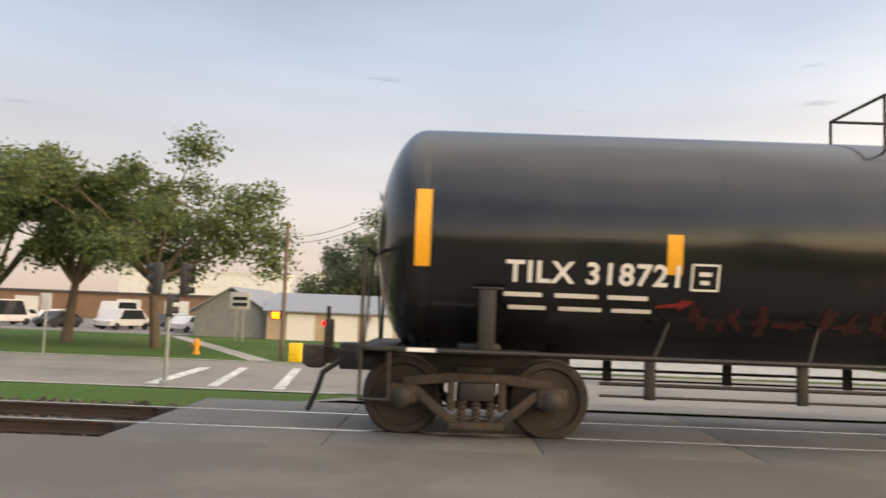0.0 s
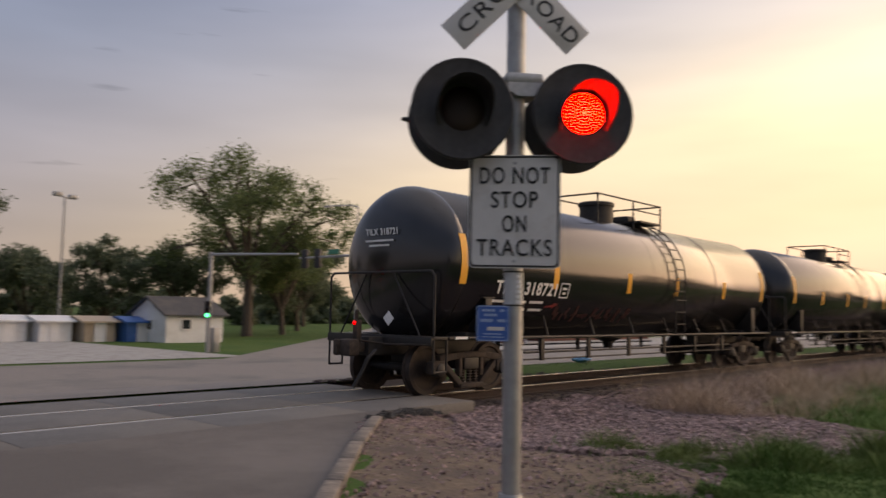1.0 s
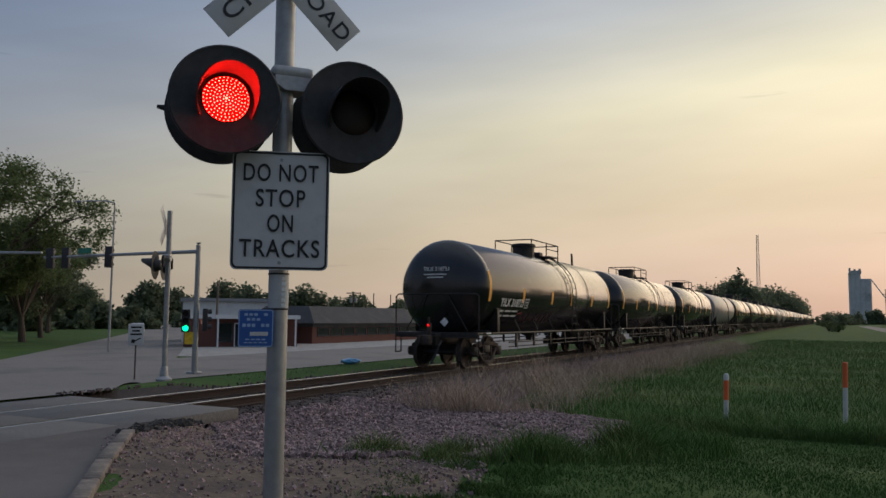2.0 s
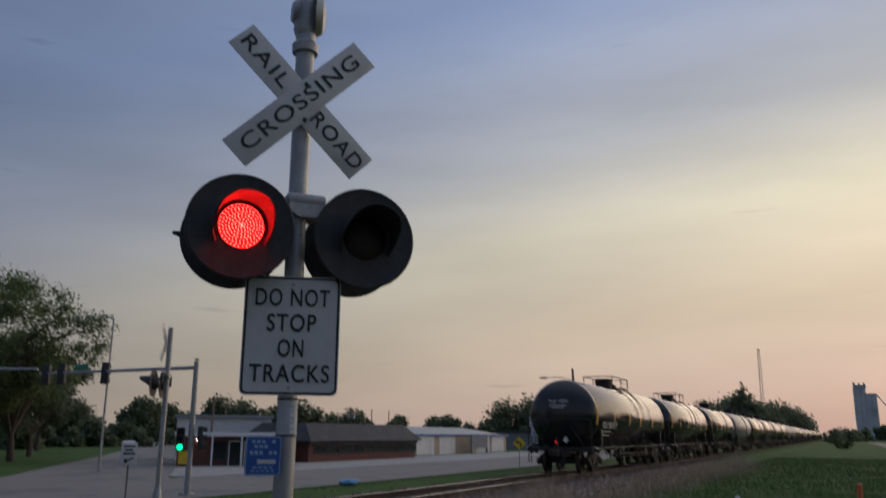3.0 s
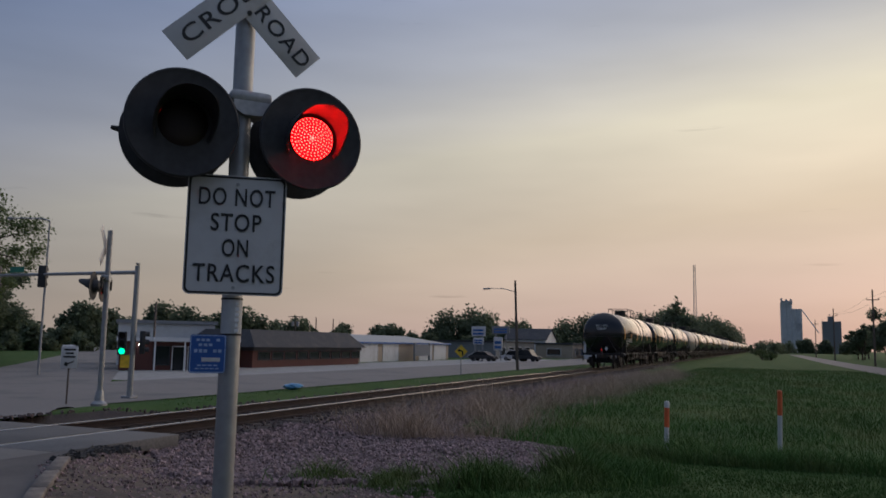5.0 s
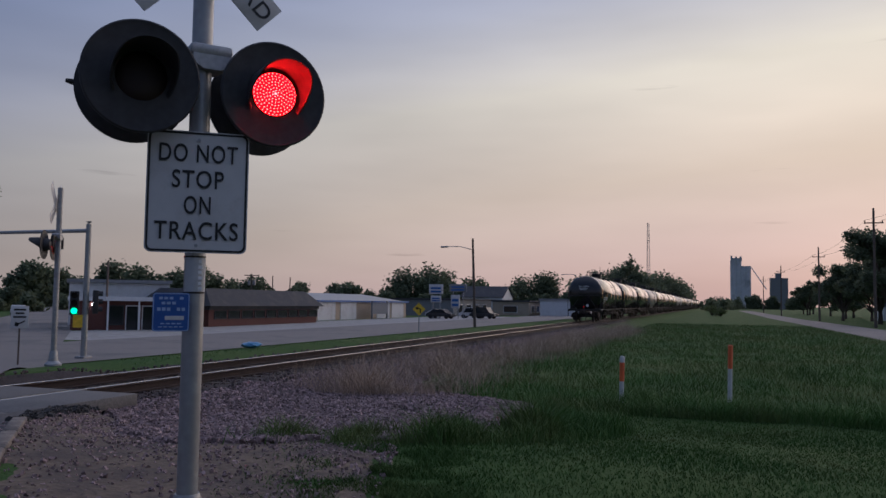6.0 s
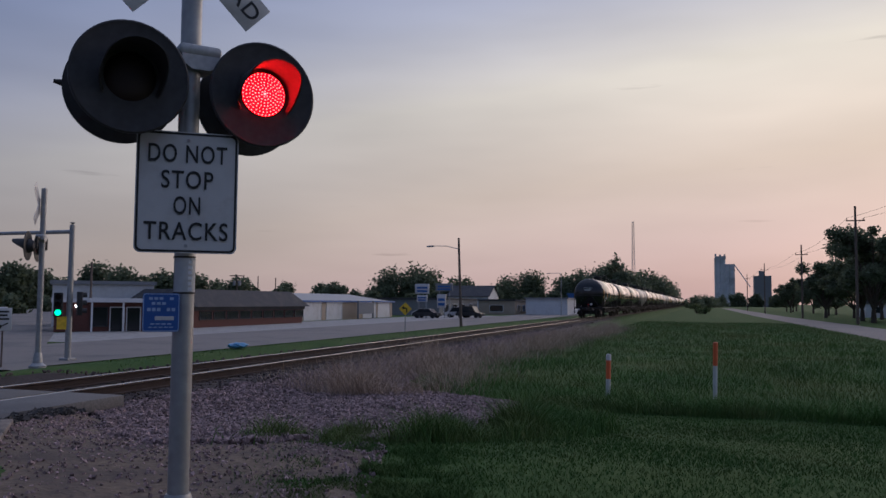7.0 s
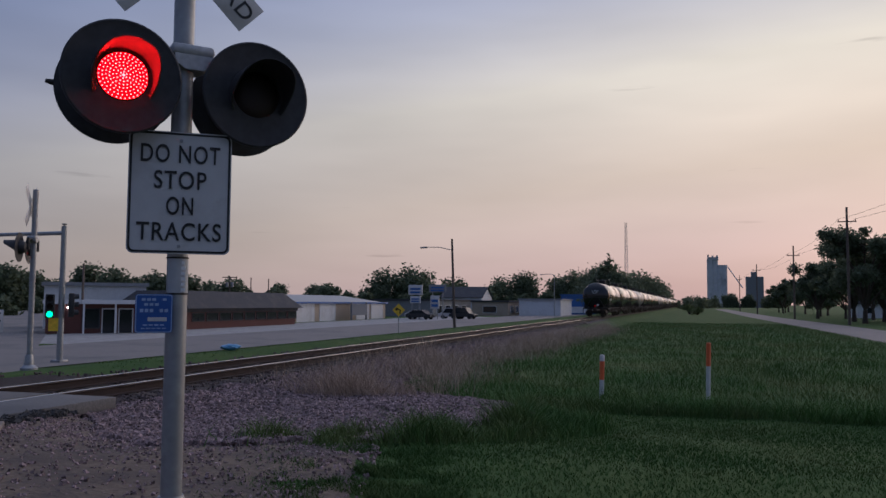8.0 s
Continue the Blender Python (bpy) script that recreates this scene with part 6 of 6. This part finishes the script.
def patch_sheet(name, poly, step, lift, material, label, ragged, kind="structure"):
    """A surface over part of the land, with a ragged rim that dips into the ground."""
    xs = [p[0] for p in poly]
    ys = [p[1] for p in poly]
    nx, ny = int((max(xs) - min(xs)) / step) + 3, int((max(ys) - min(ys)) / step) + 3
    verts, faces, ok, idx = [], [], {}, {}
    for i in range(nx):
        for j in range(ny):
            x, y = min(xs) - step + i * step, min(ys) - step + j * step
            jx, jy = x + ragged * noise.noise((x * 1.3, y * 1.3, 3)), y + ragged * noise.noise((x * 1.3, y * 1.3, 8))
            ok[i, j] = inside(poly, jx, jy)
    for i in range(nx):
        for j in range(ny):
            x, y = min(xs) - step + i * step, min(ys) - step + j * step
            n = sum(ok.get((i + a, j + b), False) for a in (-1, 0, 1) for b in (-1, 0, 1))
            idx[i, j] = len(verts)
            verts.append((x, y, land(x, y) - 0.06 + (0.06 + lift(x, y)) * n / 9))
    for i in range(nx - 1):
        for j in range(ny - 1):
            if any(ok.get((i + a, j + b), False) for a in (0, 1) for b in (0, 1)):
                faces.append((idx[i, j], idx[i + 1, j], idx[i + 1, j + 1], idx[i, j + 1]))
    me = bpy.data.meshes.new(name)
    me.from_pydata(verts, [], faces)
    me.materials.append(material)
    me.shade_smooth()
    return tagged(new(name, me), label, "ground", kind=kind)


def gravel_lift(x, y):
    pile = 0.2 * math.exp(-((x + 4.6) / 1.9) ** 2 - ((y - 12.2) / 2.4) ** 2)
    return 0.03 + pile + 0.05 * noise.noise((x * 1.1, y * 1.1, 0)) + 0.03 * noise.noise((x * 3, y * 3, 5))


def stones(name, label, count, place, size, seed, material):
    """Loose angular stones, each its own little block, as stuff."""
    rng = random.Random(seed)
    cube = [(-1, -1, -1), (1, -1, -1), (1, 1, -1), (-1, 1, -1), (-1, -1, 1), (1, -1, 1), (1, 1, 1), (-1, 1, 1)]
    quads = [(0, 3, 2, 1), (4, 5, 6, 7), (0, 1, 5, 4), (1, 2, 6, 5), (2, 3, 7, 6), (3, 0, 4, 7)]
    verts, faces = [], []
    made = tries = 0
    while made < count and tries < 8 * count:
        tries += 1
        p = place(rng)
        if p is None:
            continue
        x, y, z = p
        s = size * rng.uniform(0.45, 1.25)
        turn = Euler((rng.uniform(0, 6), rng.uniform(0, 6), rng.uniform(0, 6))).to_matrix()
        sx, sy, sz = s * rng.uniform(0.7, 1.3), s * rng.uniform(0.6, 1.1), s * rng.uniform(0.45, 0.8)
        i = len(verts)
        for c in cube:
            v = turn @ Vector((c[0] * sx * rng.uniform(0.55, 1), c[1] * sy * rng.uniform(0.55, 1), c[2] * sz * rng.uniform(0.55, 1)))
            verts.append((x + v.x, y + v.y, z + v.z))
        faces += [tuple(i + k for k in q) for q in quads]
        made += 1
    me = bpy.data.meshes.new(name)
    me.from_pydata(verts, [], faces)
    me.materials.append(material)
    return tagged(new(name, me), label, "gravel", kind="stuff")


def build_gravel():
    patch_sheet("soil_verge", SOIL, 0.16, lambda x, y: 0.018 + 0.02 * noise.noise((x * 2, y * 2, 1)), M["soil"], "bare dry soil verge beside the road", 0.35)
    patch_sheet("gravel_bed", GRAVEL, 0.16, gravel_lift, M["ballast_bed"], "bed of pinkish railway gravel beside the track", 0.4)
    patch_sheet("ballast_shoulder", [(-12.9, 10.6), (-8.9, 10.2), (-8.7, 90), (-12.7, 90)], 0.3, lambda x, y: 0.035 + 0.02 * noise.noise((x * 2, y * 2, 1)), M["track_bed"], "dark ballast bed under the rails", 0.3)
    patch_sheet("ballast_shoulder", [(-12.9, -60), (-8.9, -60), (-8.9, -4.3), (-12.7, -4.3)], 0.3, lambda x, y: 0.035 + 0.02 * noise.noise((x * 2, y * 2, 1)), M["track_bed"], "dark ballast bed under the rails", 0.3)

    def in_gravel(rng):
        y = 7.2 + (rng.random() ** 1.7) * 40
        x = rng.uniform(-9.0, -2.2)
        if not inside(GRAVEL, x + 0.4 * noise.noise((x * 1.3, y * 1.3, 3)), y + 0.4 * noise.noise((x * 1.3, y * 1.3, 8))):
            return None
        return x, y, land(x, y) + gravel_lift(x, y)

    stones("gravel", "loose pinkish quartzite gravel stones", 38000, in_gravel, 0.034, 5, M["stone"])

    def in_bed(rng):
        y = rng.choice((10.4 + rng.random() ** 1.6 * 60, -4.4 - rng.random() * 20))
        x = TRACK_X + rng.uniform(-2.3, 2.0)
        return x, y, land(x, y) + 0.035

    stones("gravel", "pinkish ballast stones between the ties", 16000, in_bed, 0.036, 6, M["stone_dark"])

    def on_soil(rng):
        x, y = rng.uniform(-8.7, -0.6), rng.uniform(0.6, 9.6)
        return (x, y, land(x, y) + 0.02) if inside(SOIL, x, y) and rng.random() < 0.25 + 0.75 * smooth(5, 9, y) else None

    def lip(rng):
        k = rng.random()
        x, y = -7.9 - 0.85 * k + rng.gauss(0, 0.06), 7.5 + 2.2 * k + rng.gauss(0, 0.06)
        return x, y, land(x, y) + 0.02

    stones("broken_asphalt", "dark broken asphalt chunks at the road edge", 420, lip, 0.045, 9, M["broken"])
    stones("gravel", "scattered pebbles on the dry soil", 5200, on_soil, 0.019, 7, M["stone"])
    # broken kerb along the road's edge
    kerb = thing("kerb", "worn broken concrete kerb along the road edge", "kerb", kind="structure")
    line = [(-7.9, 7.55), (-7.2, 6.75), (-6.5, 5.95), (-5.8, 5.2), (-5.1, 4.45), (-4.4, 3.7), (-3.7, 2.95)]
    for (xa, ya), (xb, yb) in zip(line, line[1:]):
        bm = bm_new()
        d = math.hypot(xb - xa, yb - ya)
        box(bm, (0, 0, 0), (d - 0.02, 0.16, 0.2), bevel=0.02)
        ob = part("kerb_stone", bm, M["kerb"], kerb)
        ob.matrix_basis = pose((xa + xb) / 2, (ya + yb) / 2, land(xa, ya) - 0.03, 0, 0, math.degrees(math.atan2(yb - ya, xb - xa)))


def build_grass():
    def meadow(rng):
        y = 14.3 + (rng.random() ** 2.0) * 80
        x = rng.uniform(-6.5 + 0.0 * y, 9.4)
        edge = 14.0 + 0.35 * math.sin(x * 1.3) + 0.05 * x
        if y < edge or inside(GRAVEL, x, y):
            return None
        k = noise.noise((x * 0.28, y * 0.5, 0)) + 0.6 * noise.noise((x * 1.1, y * 1.1, 7))
        return x, y, max(0.25, 0.75 + 0.75 * k) + 0.35 * smooth(16.0, 14.2, y)

    blades("tall_grass", "tall uncut green grass in the ditch", "grass", M["grass_blade"], 95000, meadow, 0.24, 0.007, 1.4, 11)

    def tufts(rng):
        k = rng.random()
        pts = [(-4.6, 8.3), (-3.9, 8.55), (-3.2, 8.95), (-2.7, 9.5), (-2.2, 10.2), (-1.9, 11.2), (-1.8, 12.4), (-2.2, 13.5)]
        i = min(int(k * (len(pts) - 1)), len(pts) - 2)
        f = k * (len(pts) - 1) - i
        x = pts[i][0] + (pts[i + 1][0] - pts[i][0]) * f + rng.gauss(0, 0.3)
        y = pts[i][1] + (pts[i + 1][1] - pts[i][1]) * f + rng.gauss(0, 0.22)
        k = noise.noise((x * 1.5, y * 1.5, 4))
        return (x, y, 0.45 + 1.5 * max(0, k + 0.15)) if k > -0.3 else None

    blades("tall_grass", "rank green grass at the edge of the gravel", "grass", M["grass_blade"], 14000, tufts, 0.28, 0.006, 1.3, 12)

    def lawn(rng):
        x, y = rng.uniform(-5, 9), 4 + rng.random() * 10.5
        if inside(SOIL, x, y) or inside(GRAVEL, x, y) or x < -4.3 + 0.1 * y:
            return None
        return x, y, 1.0

    blades("lawn", "short mown green grass", "grass", M["lawn_blade"], 110000, lawn, 0.045, 0.006, 1.3, 13)

    def fringe(rng):
        y = 1.2 + 7.0 * rng.random()
        x = -0.9 - 0.36 * (y - 1.5) + rng.gauss(0, 0.5)
        if noise.noise((x * 1.7, y * 1.7, 6)) < -0.05:
            return None
        return x, y, 0.6 + 0.8 * max(0, noise.noise((x * 1.2, y * 1.2, 9)))

    blades("lawn", "thin straggling grass over the bare soil", "grass", M["lawn_blade"], 22000, fringe, 0.1, 0.005, 1.4, 16)

    def dry(rng):
        y = 14.5 + rng.random() ** 1.3 * 48
        x = -7.0 + rng.gauss(0, 0.75) + 0.012 * (y - 15) + (1.0 if y < 20 else 0) * rng.random()
        k = noise.noise((x * 0.7, y * 0.7, 2)) + 0.5 * noise.noise((x * 2.2, y * 2.2, 3))
        return (x, y, 0.45 + 1.1 * max(0, k + 0.25)) if k > -0.25 else None

    blades("dry_grass", "dry tan seed-headed grass along the ballast", "grass", M["dry_blade"], 19000, dry, 0.6, 0.0046, 1.7, 14)

    def bank(rng):
        y = 12 + rng.random() ** 1.4 * 60
        x = rng.uniform(-23.5, -13.3)
        if abs(across(x, y)) < 6.3:
            return None
        return x, y, 1.0

    blades("verge_grass", "green grass on the bank below the track", "grass", M["grass_blade"], 16000, bank, 0.05, 0.01, 0.7, 15)


def build_markings():
    """White paint on the highway and the crossing."""
    def bar(name, a, b, w, lift=0.045):
        a, b = Vector(a), Vector(b)
        d = (b - a).normalized()
        n = Vector((-d.y, d.x)) * w / 2
        k = max(2, int((b - a).length / 1.0))
        verts, faces = [], []
        for i in range(k + 1):
            p = a.lerp(b, i / k)
            for q in (p - n, p + n):
                verts.append((q.x, q.y, land(q.x, q.y) + lift))
        for i in range(k):
            faces.append((2 * i, 2 * i + 1, 2 * i + 3, 2 * i + 2))
        me = bpy.data.meshes.new(name)
        me.from_pydata(verts, [], faces)
        me.materials.append(M["paint_white"])
        tagged(new(name, me), "worn white painted road line", "road marking", "road markings", "structure")

    bar("road_marking", (-25.2, -9.45), (-32.5, -10.0), 0.5)
    bar("road_marking", (-25.0, -7.5), (-33.2, -8.6), 0.35)
    bar("road_marking", (-24.9, -5.4), (-34.0, -6.55), 0.35)
    for s0, s1, u in ((-2.6, -0.6, 0.1), (-2.6, -0.6, 3.9), (0.9, 2.6, 0.1), (-2.5, -1.2, -3.6)):
        a, b = on_road(s0, u), on_road(s1, u)
        bar("road_marking", a, b, 0.12, 0.012)


def build_town_plants():
    build_tree(-46.4, -17.2, 10.7, 8.6, "broad leafy shade tree on the lawn", 21, 8500, 0.22, lift=0.36, clumps=20, open_crown=1.1, lean=0.1)
    build_tree(-48.6, -23.5, 12.0, 5.5, "leafy shade tree with dense crown", 22, 7000, 0.24, lift=0.3, clumps=20, open_crown=0.6)
    build_tree(-50.5, -29.5, 12.4, 6.5, "leafy shade tree at the lawn's far end", 23, 6000, 0.26, lift=0.26, clumps=20)
    build_tree(-92, -10, 12.5, 7.5, "round dense dark green tree behind the building", 24, 6000, 0.34, "leaf_dark", 0.12, 24)
    build_tree(-92, 8, 9.0, 5.5, "round dark green tree behind the shop", 25, 4000, 0.34, "leaf_dark", 0.12, 18)
    build_tree(-72, 17.5, 12.5, 6.2, "tall dense dark tree behind the sheds", 26, 7000, 0.28, "leaf_dark", 0.12, 26)
    build_tree(-84, 31, 9.5, 5.0, "dark green tree behind the lot", 27, 4000, 0.32, "leaf_dark", 0.15, 18)
    build_tree(-86, 40, 10.5, 5.5, "dark green tree behind the lot", 28, 4000, 0.32, "leaf_dark", 0.15, 18)
    build_tree(-80, 46, 10.0, 5.5, "dark bushy tree beside the cottage", 29, 4000, 0.32, "leaf_dark", 0.12, 18)
    build_tree(-69.2, 46.8, 19.3, 10.0, "tall old tree with a ragged open crown", 30, 11500, 0.23, lift=0.3, clumps=40, open_crown=1.1)
    build_tree(-73, 54, 13.0, 6.5, "leafy street tree with drooping crown", 31, 6000, 0.28, lift=0.2, clumps=22, open_crown=0.2)
    build_tree(-86, 66, 12.0, 6.5, "dark leafy street tree far off", 32, 5000, 0.3, "leaf_dark", 0.2, 20)
    build_tree(-108, 84, 13.0, 7.0, "dark leafy street tree far off", 33, 5000, 0.34, "leaf_dark", 0.2, 20)
    woods("woods", -150, -140, -150, -98, 11, 6, 41, 3000, 0.7)
    woods("woods", -150, -12, -150, 30, 11, 6, 55, 3000, 0.7)
    woods("woods", -170, 30, -190, 170, 11, 6, 42, 12000, 0.8)
    woods("woods", -190, 170, -130, 330, 12.5, 8, 43, 14000, 0.9)
    woods("woods", -130, 330, -14, 420, 20, 8, 44, 12000, 1.0)
    woods("woods", -120, 120, -75, 240, 5.6, 6, 47, 6000, 0.7)
    woods("woods", -104, 52, -140, 135, 6.3, 5, 54, 5000, 0.7)
    woods("woods", -75, 240, -40, 270, 8.8, 6, 48, 6000, 0.8)
    woods("woods", -33, 275, -13, 420, 19, 4, 45, 11000, 0.8)
    woods("woods", 18, 640, 60, 640, 12, 8, 46, 4000, 1.0)
    build_conifer(-25.2, 252, 18.3, 10.5, 51)
    woods("woods", -4, 440, 14, 600, 8, 5, 49, 3000, 0.8)
    # Two unseen belts behind the camera, added to darken the tank's reflected horizon.
    woods("woods", 70, -130, 75, 80, 9, 4, 52, 5000, 1.0)
    woods("woods", -120, -150, 70, -130, 10, 4, 53, 6000, 1.0)
    rng = random.Random(61)
    for k in range(13):
        y = 108 + 15 * k
        build_tree(22 + rng.uniform(0, 9) + 0.03 * k, y, rng.uniform(9, 13) * (1.0 if k < 5 else 0.85), rng.uniform(3.6, 5.2), "dark leafy tree along the side street", 62 + k, 3200, 0.38, "leaf_dark", 0.16, 18)
    build_tree(19.8, 108, 12.3, 4.9, "dense dark tree beside the side street", 91, 6000, 0.34, "leaf_dark", 0.14, 24)
    build_tree(21.0, 122, 12.0, 4.6, "dense dark tree beside the side street", 92, 5000, 0.34, "leaf_dark", 0.14, 22)
    build_tree(20.5, 152, 11.0, 4.8, "dense dark tree beside the side street", 93, 5000, 0.34, "leaf_dark", 0.14, 22)
    build_tree(31, 92, 13, 6.5, "dark leafy tree along the side street", 90, 4000, 0.36, "leaf_dark", 0.16, 20)
    for x, y, h in ((-1.0, 190, 2.4), (0.8, 186, 2.0), (-14.5, 120, 3.0)):
        build_tree(x, y, h, h * 0.9, "low scrubby bush beside the track", int(100 + y), 900, 0.16, "leaf", 0.1, 10)


# ---- build ----
build_ground()
build_roads()
build_markings()
build_track()
build_gravel()
wheels = truck_meshes()
lamp_parts = lamp_meshes()
PITCH = 16.95
last_car = build_tank_car(M["tank"], "black railway tank car at the tail of the train", wheels, True)
other_car = build_tank_car(M["tank"], "black railway tank car coupled in the train", wheels, False)
grey_car = build_tank_car(M["tank_grey"], "grey railway tank car coupled in the train", wheels, False)
train = [last_car, other_car]
for k in range(2, 26):
    train.append(grey_car if k == 3 else copy_thing(grey_car if k in (8, 9, 12, 13, 15, 19) else other_car, Matrix.Identity(4)))
near_mast, near_lamps = build_mast(pose(-3.122, 4.292, -0.06), 48.0, "railroad crossing signal with red flashing lamps and a bell", lamp_parts, True, 4.27, 3.826, 2.883)
far_mast, far_lamps = build_mast(pose(-14.9, 15.1, land(-14.9, 15.1)), -60.0, "crossing signal beyond the track seen edge-on", lamp_parts, False, 4.25, 3.85, 2.85, rear=False)
side_mast, side_lamps = build_mast(pose(-20.5, 0.5, land(-20.5, 0.5)), 92.0, "crossing signal on a concrete base across the track", lamp_parts, False, 4.3, 3.75, 2.75)
build_traffic_signals()
build_poles()
build_signs()
build_buildings()
build_cars()
build_town_plants()
build_grass()

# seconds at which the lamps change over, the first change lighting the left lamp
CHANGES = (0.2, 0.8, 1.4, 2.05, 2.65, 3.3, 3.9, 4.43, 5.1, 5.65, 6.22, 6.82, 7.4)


# The turning drum is an added stand-in for the lamp switching on and off.
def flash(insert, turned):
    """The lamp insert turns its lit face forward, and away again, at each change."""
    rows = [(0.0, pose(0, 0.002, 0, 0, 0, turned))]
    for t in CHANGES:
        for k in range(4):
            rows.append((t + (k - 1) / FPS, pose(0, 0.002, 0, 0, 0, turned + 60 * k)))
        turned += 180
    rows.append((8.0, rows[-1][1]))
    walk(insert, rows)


def motions():
    """The train pulls away along the track; the lamps flash in turn."""
    for k, car in enumerate(train):
        walk(car, [(t, pose(TRACK_X, y + PITCH * k, 0)) for t, y in ((0.0, -0.7), (0.5, 4.92), (1.0, 10.55), (1.5, 16.3), (4.0, 45.2), (8.0, 91.8))])
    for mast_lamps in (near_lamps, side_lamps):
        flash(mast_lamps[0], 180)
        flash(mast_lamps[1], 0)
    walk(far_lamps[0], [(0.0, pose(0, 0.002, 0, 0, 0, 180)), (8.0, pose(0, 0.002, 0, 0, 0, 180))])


motions()
